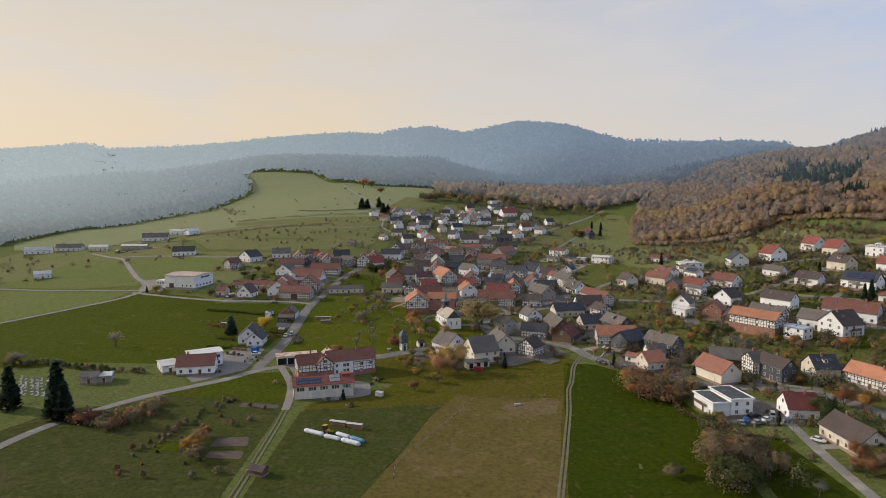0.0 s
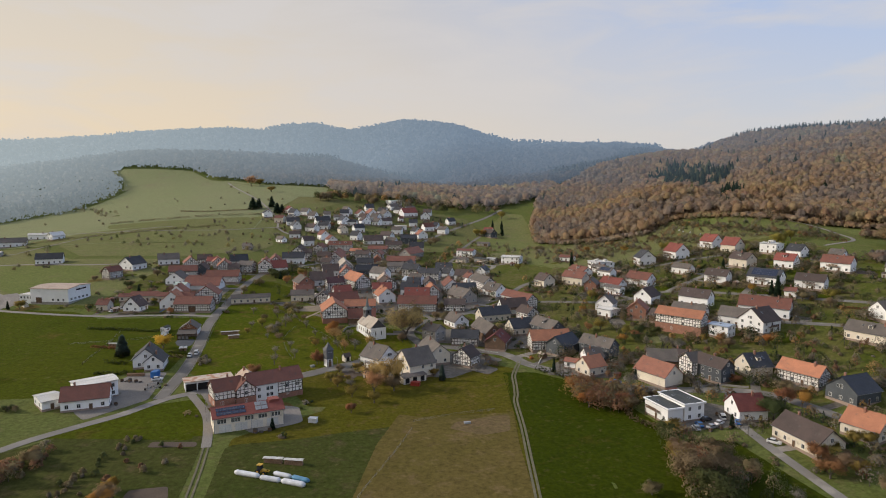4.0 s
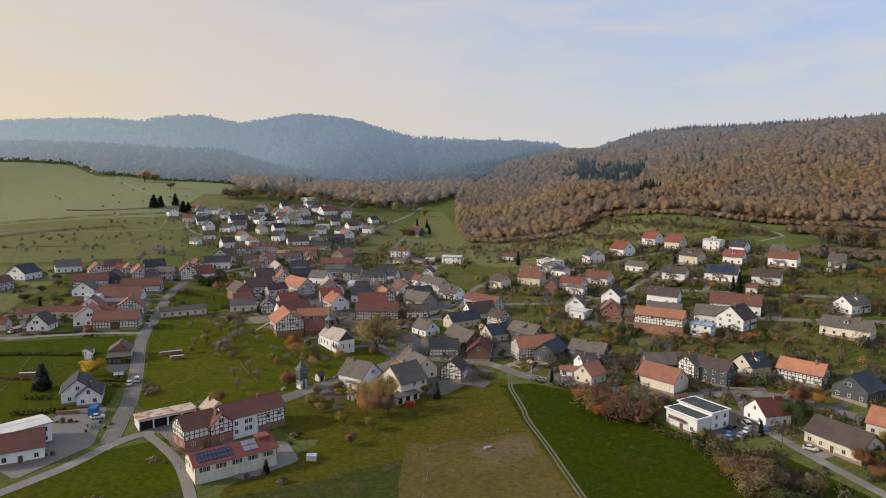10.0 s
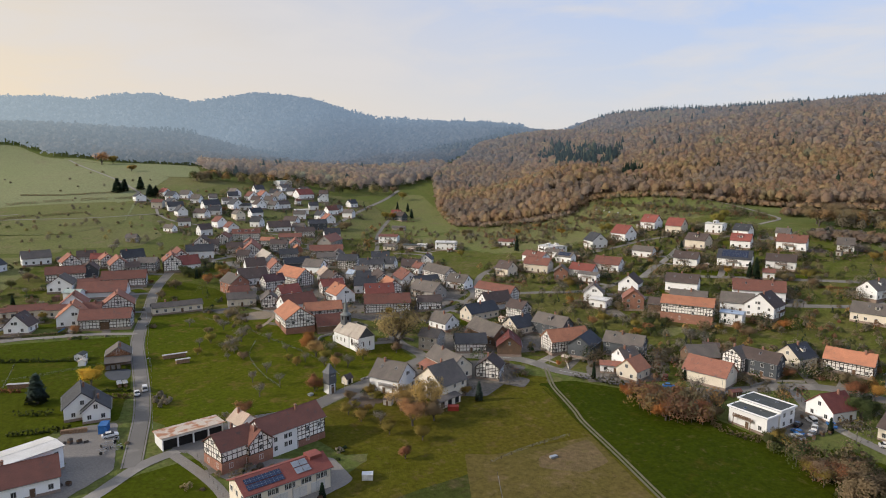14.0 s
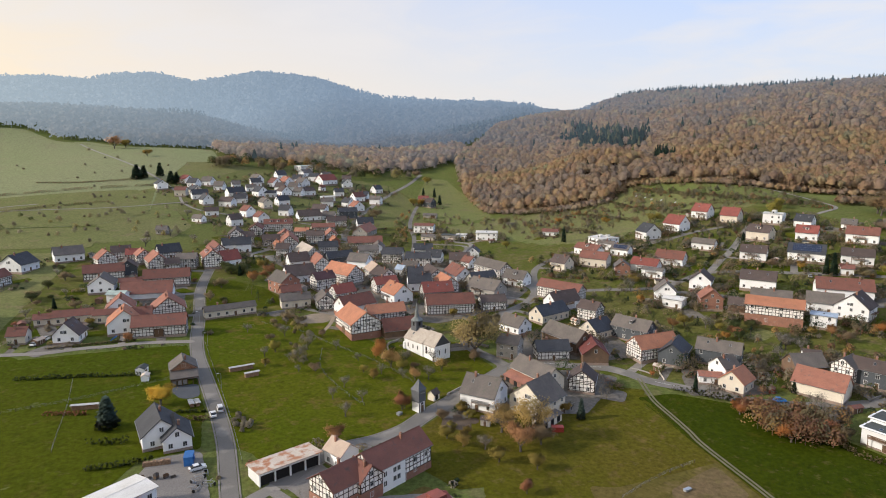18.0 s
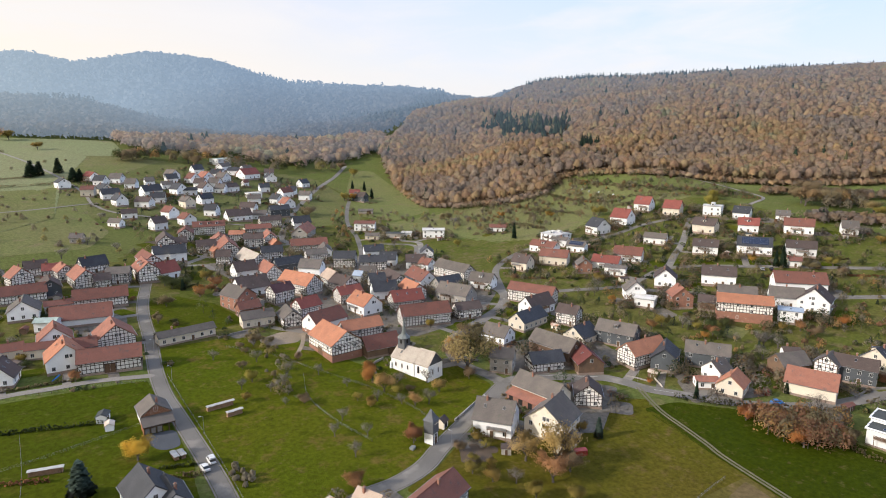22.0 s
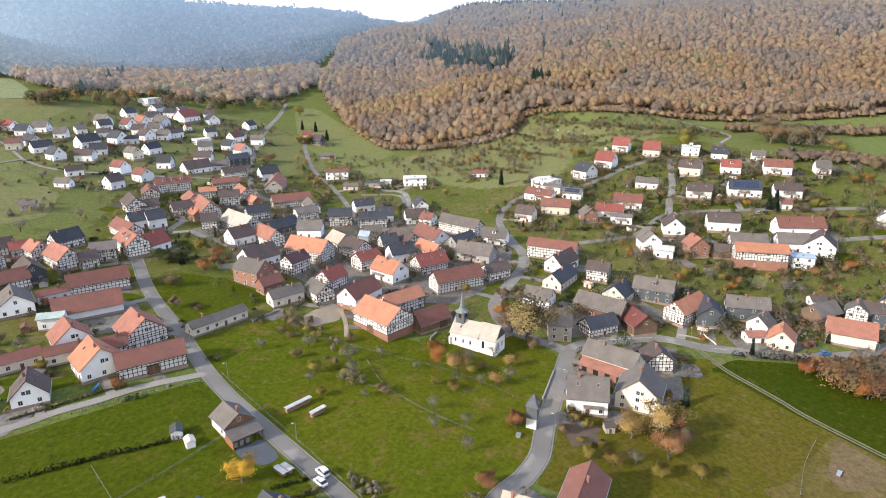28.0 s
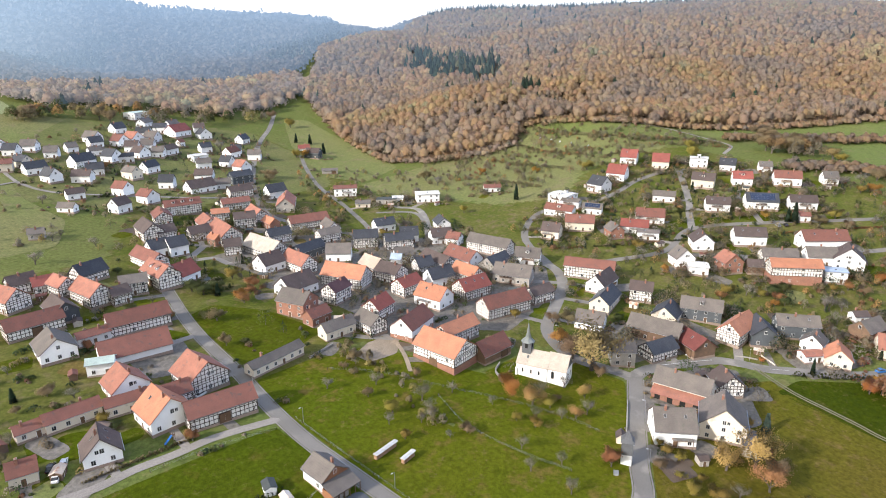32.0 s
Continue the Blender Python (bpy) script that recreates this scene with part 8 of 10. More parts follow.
def transformer_tower(x, y, rot):
    m = pose(x, y, gz(x, y), 0, 0, rot)
    top = thing("transformer_tower", m, "slim slate-hung transformer tower with a white base and pointed roof", "tower")
    TAKEN.append((x, y, 2.5))
    part("base", Soup().box(-1.25, -1.25, -0.8, 1.25, 1.25, 3.0).mesh("base", [WALL["wht"]]), top, None, "white rendered base")
    part("shaft", Soup().box(-1.35, -1.35, 3.0, 1.35, 1.35, 6.6).mesh("shaft", [SLATE]), top, None, "dark slate-hung shaft")
    v = [(-1.6, -1.6, 6.5), (1.6, -1.6, 6.5), (1.6, 1.6, 6.5), (-1.6, 1.6, 6.5), (-0.9, -0.9, 7.5), (0.9, -0.9, 7.5), (0.9, 0.9, 7.5), (-0.9, 0.9, 7.5), (0, -0.2, 9.3), (0, 0.2, 9.3)]
    part("roof", mesh_from("roof", v, [(0, 1, 5, 4), (1, 2, 6, 5), (2, 3, 7, 6), (3, 0, 4, 7), (4, 5, 8), (6, 7, 9), (5, 6, 9, 8), (7, 4, 8, 9), (3, 2, 1, 0)], [SLATE]), top, None, "pointed slate roof")
    part("door", DOOR, top, pose(0, -1.3, 0))
    part("vent", Soup().box(-0.45, -1.3, 1.9, 0.45, -1.26, 2.6).mesh("vent", [DARK]), top, pose(0.0, 0, 0.2))
    for sx in (-1, 1):
        part("timber_frame", Soup().box(sx * 1.1 - 0.09, -1.3, 0.1, sx * 1.1 + 0.09, -1.25, 2.95).mesh("timber_frame", [BEAM]), top)
    for k in (-0.6, 0, 0.6):
        part("insulator", Soup().box(k - 0.06, -1.6, 5.6, k + 0.06, -1.35, 5.75).mesh("insulator", [FRAME]), top)
    return top


transformer_tower(-19.2, 293.8, 25).scale = (1.18, 1.18, 1.12)


def shelter(x, y, rot):
    m = pose(x, y, gz(x, y), 0, 0, rot)
    top = thing("roadside_shelter", m, "small rendered roadside shelter with a tiled roof", "shelter")
    v, f = gable_body(3.0, 2.6, 3.4, 2.2, -0.5)
    part("wall", mesh_from("wall", v, f, [WALL["cre"]]), top)
    part("roof", roof_mesh(3.0, 2.6, 3.4, 2.2, ROOF["dkb"], 0.3, 0.25, 0.14)[0], top)
    # dark panel on the closed wall, painted shade of the entrance
    part("opening", Soup().box(-0.8, -1.34, 0.1, 0.8, -1.28, 1.95).mesh("opening", [DARK]), top)


shelter(-11.4, 299.6, 30)


def garages(x0, y0, x1, y1, depth=6.5, h=3.6):
    d = Vector((x1 - x0, y1 - y0, 0))
    L = d.length
    m = pose(x0, y0, gz((x0 + x1) / 2, (y0 + y1) / 2), 0, 0, math.degrees(math.atan2(d.y, d.x)))
    top = thing("garage_row", m, "white garage row with four dark bays and rusty roof", "garage")
    TAKEN.append(((x0 + x1) / 2, (y0 + y1) / 2 + 3, L / 2))
    s = Soup().box(0, depth - 0.25, -1, L, depth, h).box(0, 0, -1, 0.3, depth - 0.25, h).box(L - 0.3, 0, -1, L, depth - 0.25, h)
    part("wall", s.mesh("wall", [WALL["wht"]]), top)
    part("lintel", Soup().box(0.3, 0, 3.0, L - 0.3, 0.3, h).mesh("lintel", [WALL["wht"]]), top)
    part("floor_slab", Soup().box(0.3, 0.1, -0.9, L - 0.3, depth - 0.25, 0.03).mesh("floor_slab", [GRAVEL]), top)
    for i in range(1, 4):
        part("post", Soup().box(L * i / 4 - 0.2, 0, -1, L * i / 4 + 0.2, 0.3, 3.0).mesh("post", [WALL["wht"]]), top)
        part("partition", Soup().box(L * i / 4 - 0.08, 0.3, -1, L * i / 4 + 0.08, depth - 0.25, 3.0).mesh("partition", [WALL["gry"]]), top)
    # black plate in each open bay stands in for the shade inside
    for i in range(4):
        part("shutter", Soup().box(L * i / 4 + 0.25, 0.5, 0.02, L * (i + 1) / 4 - 0.25, 0.58, 3.0).mesh("shutter", [DARK]), top, None, "black panel painted as the shade of an open bay")
    v = [(-0.5, -0.7, h + 0.25), (L + 0.5, -0.7, h + 0.25), (L + 0.5, depth + 0.4, h + 0.02), (-0.5, depth + 0.4, h + 0.02)]
    v = v + [(a, b, c + 0.2) for a, b, c in v]
    part("roof", mesh_from("roof", v, [(3, 2, 1, 0), (4, 5, 6, 7), (0, 1, 5, 4), (1, 2, 6, 5), (2, 3, 7, 6), (3, 0, 4, 7)], [ROOF["rst"]]), top, None, "pale rusting metal roof")


garages(-72.4, 268.6, -56.1, 273.4)


# ---- vehicles ----
PAINT = {"white": surface("white_car_paint", (0.72, 0.72, 0.71), None, 1.0, 6, rough=0.25, bump=0.0, spread=0.02, spec=0.5), "black": surface("black_car_paint", (0.02, 0.02, 0.022), None, 1.0, 6, rough=0.2, bump=0.0, spread=0.02, spec=0.5),
         "silver": surface("silver_car_paint", (0.42, 0.44, 0.46), None, 1.0, 6, rough=0.3, bump=0.0, spread=0.02, metal=0.4), "blue": surface("blue_paint", (0.04, 0.16, 0.42), None, 1.0, 6, rough=0.4, bump=0.0, spread=0.05),
         "red": surface("red_paint", (0.32, 0.05, 0.035), None, 1.0, 6, rough=0.4, bump=0.05, spread=0.08), "yellow": surface("yellow_paint", (0.55, 0.33, 0.04), None, 1.0, 6, rough=0.4, bump=0.05, spread=0.08)}
RUBBER = surface("black_rubber", (0.02, 0.02, 0.02), None, 1.0, 9, bump=0.1)


def disc(r, w, k=14):
    v = [(r * math.cos(a), s * w / 2, r * math.sin(a)) for s in (-1, 1) for a in np.linspace(0, 2 * math.pi, k, endpoint=False)]
    return v, [(i, k + i, k + (i + 1) % k, (i + 1) % k) for i in range(k)] + [tuple(range(k)), tuple(range(2 * k - 1, k - 1, -1))]


TYRE = mesh_from("tyre", *disc(0.32, 0.22), [RUBBER])
RIM = mesh_from("rim", *disc(0.2, 0.24), [METAL])


def loft(sections, mats, slots=None):
    """Cross-sections (x, [(y, z)...]) joined along x, closed at both ends."""
    k = len(sections[0][1])
    v = [(x, y, z) for x, ring in sections for y, z in ring]
    f = [(i * k + j, (i + 1) * k + j, (i + 1) * k + (j + 1) % k, i * k + (j + 1) % k) for i in range(len(sections) - 1) for j in range(k)]
    f += [tuple(range(k)), tuple(range(len(v) - 1, len(v) - 1 - k, -1))]
    return mesh_from("body", v, f, mats)


def half(w, z0, z1, r=0.12):
    return [(-w, z0), (w, z0), (w + 0.02, (z0 + z1) / 2), (w - r * 0.6, z1), (-w + r * 0.6, z1), (-w - 0.02, (z0 + z1) / 2)]


def vehicle(x, y, rot, paint="white", van=False, where="parked beside the lane"):
    m = pose(x, y, gz(x, y) + 0.18, 0, 0, rot)
    top = thing("van" if van else "car", m, f"{paint} {'delivery van' if van else 'car'} {where}", "van" if van else "car", "parked cars")
    part("body", loft([(-2.15, half(0.72, 0.35, 0.72)), (-2.0, half(0.82, 0.22, 0.88)), (-0.9, half(0.86, 0.2, 0.95)), (1.0, half(0.86, 0.2, 0.95)), (1.95, half(0.82, 0.22, 0.78)), (2.15, half(0.72, 0.35, 0.62))], [PAINT[paint]]), top)
    hi = 1.95 if van else 1.45
    cab = part("cabin", loft([(-1.95 if van else -1.7, half(0.76, 0.85, 0.98)), (-1.8 if van else -1.05, half(0.72, 0.85, hi - 0.03)), (0.3, half(0.70, 0.85, hi)), (1.05, half(0.76, 0.85, 0.97))], [GLASS]), top, None, "dark glazed cabin")
    part("roof_panel", loft([(-1.85 if van else -1.1, half(0.73, hi - (0.75 if van else 0.06), hi + 0.02)), (0.32, half(0.71, hi - 0.06, hi + 0.03))], [PAINT[paint]]), cab)
    for sx in (-1.3, 1.3):
        for sy in (-0.78, 0.78):
            w = part("wheel", RIM, top, pose(sx, sy, 0.14))
            part("tyre", TYRE, w)
    for sy in (-0.6, 0.6):
        part("headlight", Soup().box(2.03, sy - 0.16, 0.55, 2.17, sy + 0.16, 0.68).mesh("headlight", [FRAME]), top)
        part("rear_light", Soup().box(-2.17, sy - 0.14, 0.6, -2.05, sy + 0.14, 0.74).mesh("rear_light", [PAINT["red"]]), top)
    return top


vehicle(-134.2, 395.8, 60, "black", where="parked on the gravel forecourt")
vehicle(-134.4, 391.0, 62, "white", where="parked on the gravel forecourt")
vehicle(-131.2, 395.4, 65, "white", where="parked on the gravel forecourt")
vehicle(-90.5, 401.2, 15, "white", where="parked in the farmyard")
vehicle(-76.8, 314.0, 92, "white", True)
vehicle(-79.1, 311.2, 93, "white", where="parked beside a van on the lane")
vehicle(-85.7, 282.4, 10, "white", where="parked on the forecourt")
vehicle(116.4, 190.6, -50, "white", where="parked beside the lane")
vehicle(57, 306, -30, "black", where="parked in the barn yard")
vehicle(105, 205.5, 20, "silver", where="parked in the workshop yard")
vehicle(109, 207.5, 30, "white", where="parked in the workshop yard")
vehicle(112.5, 211, 70, "white", True, "parked in the workshop yard")
vehicle(102, 208, 80, "blue", where="parked in the workshop yard")
vehicle(106.5, 211.2, 15, "black", where="parked in the workshop yard")
vehicle(99.6, 206.0, 80, "silver", where="parked in the workshop yard")
vehicle(115.0, 206.2, 60, "blue", where="parked in the workshop yard")
vehicle(93, 251.5, -35, "blue", where="standing on the road")
vehicle(88, 268, 60, "red", where="parked in the yard")
vehicle(206, 322, 40, "silver", where="parked beside the upper road")
vehicle(209, 319, 40, "black", where="parked beside the upper road")
vehicle(252, 407, 10, "silver", where="parked outside the upper houses")
vehicle(247, 409, 5, "black", where="parked outside the upper houses")
vehicle(203, 290, -40, "white", True, "parked beside the street")


def tractor(x, y, rot):
    m = pose(x, y, gz(x, y), 0, 0, rot)
    top = thing("tractor", m, "yellow farm loader standing beside silage tubes", "tractor")
    part("body", loft([(-1.0, half(0.45, 0.7, 1.3)), (0.4, half(0.5, 0.6, 1.5)), (1.7, half(0.4, 0.6, 1.3))], [PAINT["yellow"]]), top)
    part("cab", loft([(-0.95, half(0.6, 1.2, 1.5)), (-0.8, half(0.62, 1.2, 2.6)), (0.3, half(0.62, 1.2, 2.6)), (0.5, half(0.6, 1.2, 1.5))], [GLASS]), top, None, "glazed cab")
    part("cab_roof", Soup().box(-1.0, -0.75, 2.6, 0.45, 0.75, 2.72).mesh("cab_roof", [PAINT["yellow"]]), top)
    for sx, r in ((-0.6, 0.75), (1.3, 0.5)):
        for sy in (-0.8, 0.8):
            w = part("wheel", mesh_from("wheel", *disc(r * 0.55, 0.42), [PAINT["yellow"]]), top, pose(sx, sy, r))
            part("tyre", mesh_from("tyre", *disc(r, 0.38, 18), [RUBBER]), w)
    part("loader_arm", Soup().box(1.0, -0.5, 1.0, 2.6, -0.38, 1.16).box(1.0, 0.38, 1.0, 2.6, 0.5, 1.16).box(2.5, -0.5, 0.9, 2.62, 0.5, 1.2).mesh("loader_arm", [PAINT["yellow"]]), top)


tractor(-38.6, 199.8, -25)


FILM_W = surface("white_silage_film", (0.70, 0.71, 0.73), None, 0.5, 3, rough=0.35, bump=0.2, spread=0.04)
FILM_B = surface("blue_silage_film", (0.12, 0.28, 0.42), None, 0.5, 3, rough=0.35, bump=0.2, spread=0.06)


def tube(a, b, r, mat, label):
    a, b = Vector((*a, 0)), Vector((*b, 0))
    n, L = 16, (b - a).length
    m = pose(a.x, a.y, gz(a.x, a.y), 0, 0, math.degrees(math.atan2(b.y - a.y, b.x - a.x)))
    v = []
    cnt = max(6, int(L / 0.6))
    for i in range(cnt + 1):
        x = L * i / cnt
        p = a + (b - a) * i / cnt
        rr = r * (0.55 if i in (0, cnt) else 1.0 if i % 2 else 0.95)
        z0 = gz(p.x, p.y) - gz(a.x, a.y)
        v += [(x, rr * math.cos(t), z0 + max(-0.05, r * 0.8 + rr * 0.95 * math.sin(t))) for t in np.linspace(0, 2 * math.pi, n, endpoint=False)]
    f = [(i * n + j, i * n + n + j, i * n + n + (j + 1) % n, i * n + (j + 1) % n) for i in range(cnt) for j in range(n)] + [tuple(range(n)), tuple(range(len(v) - 1, len(v) - 1 - n, -1))]
    ob = new("silage_tube", mesh_from("silage_tube", v, f, [mat], smooth=True))
    ob.matrix_basis = m
    return tagged(ob, label, "silage tube", "silage tubes")


tube((-45.6, 200.4), (-38.8, 197.0), 0.8, FILM_W, "white film-wrapped silage tube lying on the grass")
tube((-38.4, 196.2), (-32.8, 193.6), 0.8, FILM_W, "white film-wrapped silage tube lying on the grass")
tube((-32.4, 193.4), (-26.2, 190.0), 0.85, FILM_W, "white film-wrapped silage tube lying on the grass")
tube((-35.0, 198.6), (-30.0, 195.6), 0.7, FILM_W, "pale film-wrapped silage tube lying on the grass")
tube((-29.8, 195.4), (-25.2, 192.4), 0.75, FILM_B, "blue film-wrapped silage tube lying on the grass")


LOGEND = surface("cut_log_ends", (0.34, 0.22, 0.13), (0.26, 0.16, 0.10), 2.0, 8, bump=0.2)
LOG = mesh_from("log", *disc(0.16, 1.1, 8), [LOGEND])
SHEETING = surface("weathered_tarpaulin", (0.50, 0.49, 0.46), (0.40, 0.38, 0.35), 0.8, 5, rough=0.5, bump=0.3)


def woodpile(a, b, label, rows=5, cover=True):
    d = Vector((b[0] - a[0], b[1] - a[1], 0))
    L = d.length
    top = thing("woodpile", pose(a[0], a[1], (gz(*a) + gz(*b)) / 2, 0, 0, math.degrees(math.atan2(d.y, d.x))), label, "woodpile", "stacked firewood")
    rnd = random.Random(int(a[0] * 7))
    cols = int(L / 0.34)
    for i in range(cols):
        for k in range(rows):
            part("log", LOG, top, pose(0.17 + i * 0.34 + rnd.uniform(-0.03, 0.03), rnd.uniform(-0.06, 0.06), 0.16 + k * 0.30))
    if cover:
        h = rows * 0.3 + 0.12
        v = [(x, y, h + 0.16 * (1 - abs(y) / 0.8) + 0.04 * math.sin(x * 3)) for x in np.linspace(-0.2, L + 0.2, 9) for y in (-0.8, 0, 0.8)]
        v += [(x, y, z - 0.05) for x, y, z in v]
        f = [(i * 3 + j, i * 3 + 3 + j, i * 3 + 4 + j, i * 3 + 1 + j) for i in range(8) for j in range(2)]
        f = f + [tuple(q + 27 for q in g[::-1]) for g in f]
        part("cover", mesh_from("cover", v, f, [SHEETING]), top, None, "weathered pale sheet cover")


woodpile((-70.6, 342.2), (-62.2, 343.0), "long covered firewood stack on the meadow")
woodpile((-66.3, 335.9), (-61.4, 336.6), "short covered firewood stack on the meadow")
woodpile((-38.3, 207.0), (-33.0, 205.4), "stack of split logs beside the silage tubes")
woodpile((-32.4, 205.2), (-27.2, 203.6), "stack of split logs beside the silage tubes")
woodpile((-98.5, 289.0), (-91.5, 288.2), "long firewood stack beside the forecourt", 4, False)


def skip(x, y, rot, colour, size, label, nm):
    top = thing(nm, pose(x, y, gz(x, y), 0, 0, rot), label, nm.replace("_", " "))
    l, w, h = size
    part("body", Soup().box(-l / 2, -w / 2, 0.05, l / 2, w / 2, h).mesh("body", [PAINT[colour]]), top)
    for k in range(int(l / 0.6)):
        for sy in (-1, 1):
            y0 = sy * w / 2
            part("rib", Soup().box(-l / 2 + 0.3 + k * 0.6, min(y0, y0 + sy * 0.06), 0.1, -l / 2 + 0.38 + k * 0.6, max(y0, y0 + sy * 0.06), h - 0.05).mesh("rib", [PAINT[colour]]), top)
    part("lid", Soup().box(-l / 2 - 0.05, -w / 2 - 0.08, h, l / 2 + 0.05, w / 2 + 0.08, h + 0.1).mesh("lid", [PAINT[colour]]), top)


skip(-87.4, 286.8, 80, "blue", (4.0, 2.2, 2.4), "blue steel container beside the white house", "container")
skip(-24.8, 235.5, -20, "white", (2.8, 1.8, 1.6), "small white trailer on the grass", "trailer")
skip(14.7, 266.6, -25, "red", (3.6, 1.9, 1.5), "red farm cart below the white barn", "farm_cart")
skip(96.5, 257.1, 40, "red", (2.4, 1.8, 1.8), "dark red wooden cart beside the yard", "farm_cart")
skip(27.0, 227.3, 5, "silver", (2.2, 0.9, 0.6), "grey metal trough on the pasture", "trough")

house(-51.7, 169.4, -20, 4.6, 2.6, 2.7, 2.0, "dkb", "wod", barn=True, name="field_hut", label="small brown boarded field hut on the grass")


def slide(x, y, rot):
    top = thing("garden_slide", pose(x, y, gz(x, y), 0, 0, rot), "blue plastic garden slide on a small frame", "slide")
    part("chute", Soup().bar((0, 0, 1.6), (2.6, 0, 0.15), (0, 0, 1), 0.55, 0.08).bar((0, 0.3, 1.66), (2.6, 0.3, 0.2), (0, 0, 1), 0.06, 0.2).bar((0, -0.3, 1.66), (2.6, -0.3, 0.2), (0, 0, 1), 0.06, 0.2).mesh("chute", [PAINT["blue"]]), top)
    for sx in (-0.7, 0):
        for sy in (-0.35, 0.35):
            part("post", Soup().box(sx - 0.05, sy - 0.05, 0, sx + 0.05, sy + 0.05, 2.2).mesh("post", [WOOD]), top)
    part("platform", Soup().box(-0.75, -0.4, 1.5, 0.05, 0.4, 1.6).mesh("platform", [WOOD]), top)


slide(-106.6, 386.4, 200)


# ---- fences, walls, hedges and lamps ----
POST = Soup().box(-0.05, -0.05, -0.3, 0.05, 0.05, 1.15).mesh("post", [BEAM])


def fence(pts, label="wire fence on weathered wooden posts", gap=3.4):
    p = smooth_line(pts, 12)
    top = thing("fence", pose(p[0][0], p[0][1], gz(*p[0])), label, "fence", "meadow fences")
    o = Vector((p[0][0], p[0][1], gz(*p[0])))
    last, wires = None, Soup()
    acc = gap
    for a, b in zip(p, p[1:]):
        acc += math.hypot(*(b - a))
        if acc >= gap:
            acc = 0
            q = Vector((a[0], a[1], gz(*a))) - o
            part("post", POST, top, Matrix.Translation(q))
            if last is not None:
                for h in (0.45, 0.8, 1.08):
                    wires.bar(last + Vector((0, 0, h)), q + Vector((0, 0, h)), (0, 0, 1), 0.02, 0.02)
            last = q
    part("wire", wires.mesh("wire", [METAL]), top)["kind"] = "stuff"


fence([(-52, 388), (-40, 375), (-30, 355), (-20, 335), (-14, 318), (-12, 304)])
fence([(-35, 352), (-40, 335), (-38, 315), (-33, 298)])
fence([(-76, 372), (-75.5, 350), (-74.8, 325), (-74.5, 300), (-74.8, 280)])
fence([(-83, 371), (-100, 375.5), (-120, 378)])
fence([(-84, 344), (-100, 340), (-118, 336), (-140, 334)])
fence([(-14, 168), (-13, 180), (0, 208), (9, 228)])
fence([(9, 231), (25, 235), (44, 237)])
fence([(-64, 262), (-62, 250), (-59, 236)])


def low_wall(pts, h=0.9, w=0.4, label="low grey rubble wall", mat=None):
    p = smooth_line(pts, 5)
    d = np.gradient(p, axis=0)
    d /= np.linalg.norm(d, axis=1, keepdims=True)
    n = np.stack([-d[:, 1], d[:, 0]], 1) * w / 2
    v = []
    for (x, y), (a, b) in zip(p, n):
        z = gz(x, y)
        v += [(x - a, y - b, z - 0.4), (x + a, y + b, z - 0.4), (x + a, y + b, z + h), (x - a, y - b, z + h)]
    f = [(i * 4 + k, i * 4 + 4 + k, i * 4 + 4 + (k + 1) % 4, i * 4 + (k + 1) % 4) for i in range(len(p) - 1) for k in range(4)] + [(3, 2, 1, 0), tuple(range(len(v) - 4, len(v)))]
    return tagged(new("garden_wall", mesh_from("garden_wall", v, f, [mat or STONE])), label, "wall", "garden walls")


low_wall([(-3, 352), (-9, 349), (-11.5, 342)], 0.9, 0.4, "low rubble churchyard wall")
low_wall([(-6, 300.5), (2, 304.5), (10, 308.5)], 0.7, 0.35)
low_wall([(28, 333), (24.5, 340), (29, 348)], 0.9, 0.4)
low_wall([(67, 294), (69, 291), (70.5, 287)], 0.5, 0.25, "low grey garden wall", STONE)
low_wall([(-40, 400.5), (-48, 399), (-52, 398)], 0.9, 0.3)
low_wall([(71, 281), (76, 288), (86, 286)], 0.6, 0.25, "low pale garden wall", WALL["cre"])
low_wall([(118, 238), (128, 237), (137, 231)], 0.8, 0.35)


def hedge(pts, h, w, kind="grn", label="dark clipped garden hedge"):
    p = smooth_line(pts, 4)
    rng = np.random.default_rng(int(abs(pts[0][0]) * 10))
    cs = []
    for a, b in zip(p, p[1:]):
        for t in np.linspace(0, 1, max(2, int(math.hypot(*(b - a)) / 0.5)), endpoint=False):
            q = a + (b - a) * t
            for _ in range(3):
                cs.append((q[0] + rng.uniform(-w / 2, w / 2), q[1] + rng.uniform(-w / 2, w / 2), gz(*q) + rng.uniform(0.1, h)))
    v, f, dome = clumps(rng, cs, 0.12, len(cs) * 9, 0.19)
    dome = np.repeat(rng.normal(0, 0.5, (len(f), 3)) + (0, 0, 0.7), 4, 0)
    return tagged(new("hedge", array_mesh("hedge", v, f, LEAF[kind], None, dome)), label, "hedge", "garden hedges", "stuff")


hedge([(-96, 291), (-104, 291), (-112, 292)], 1.6, 1.0)
hedge([(68, 274), (74, 266), (84, 254), (92, 246)], 2.2, 2.0, "grn", "dark overgrown hedge beside the road")
hedge([(80, 258), (92, 243), (104, 235)], 2.6, 2.6, "rus", "rust-brown overgrown hedge beside the field")
hedge([(200, 345), (215, 352), (228, 360)], 1.5, 1.2)
hedge([(180, 365), (205, 380), (225, 395)], 1.4, 1.2)
hedge([(215, 330), (235, 312), (250, 300)], 1.5, 1.2, "brn", "brown garden hedge")
hedge([(240, 372), (255, 382), (268, 372)], 1.4, 1.0)
hedge([(-56, 470), (-48, 468), (-40, 470)], 2.0, 1.6)
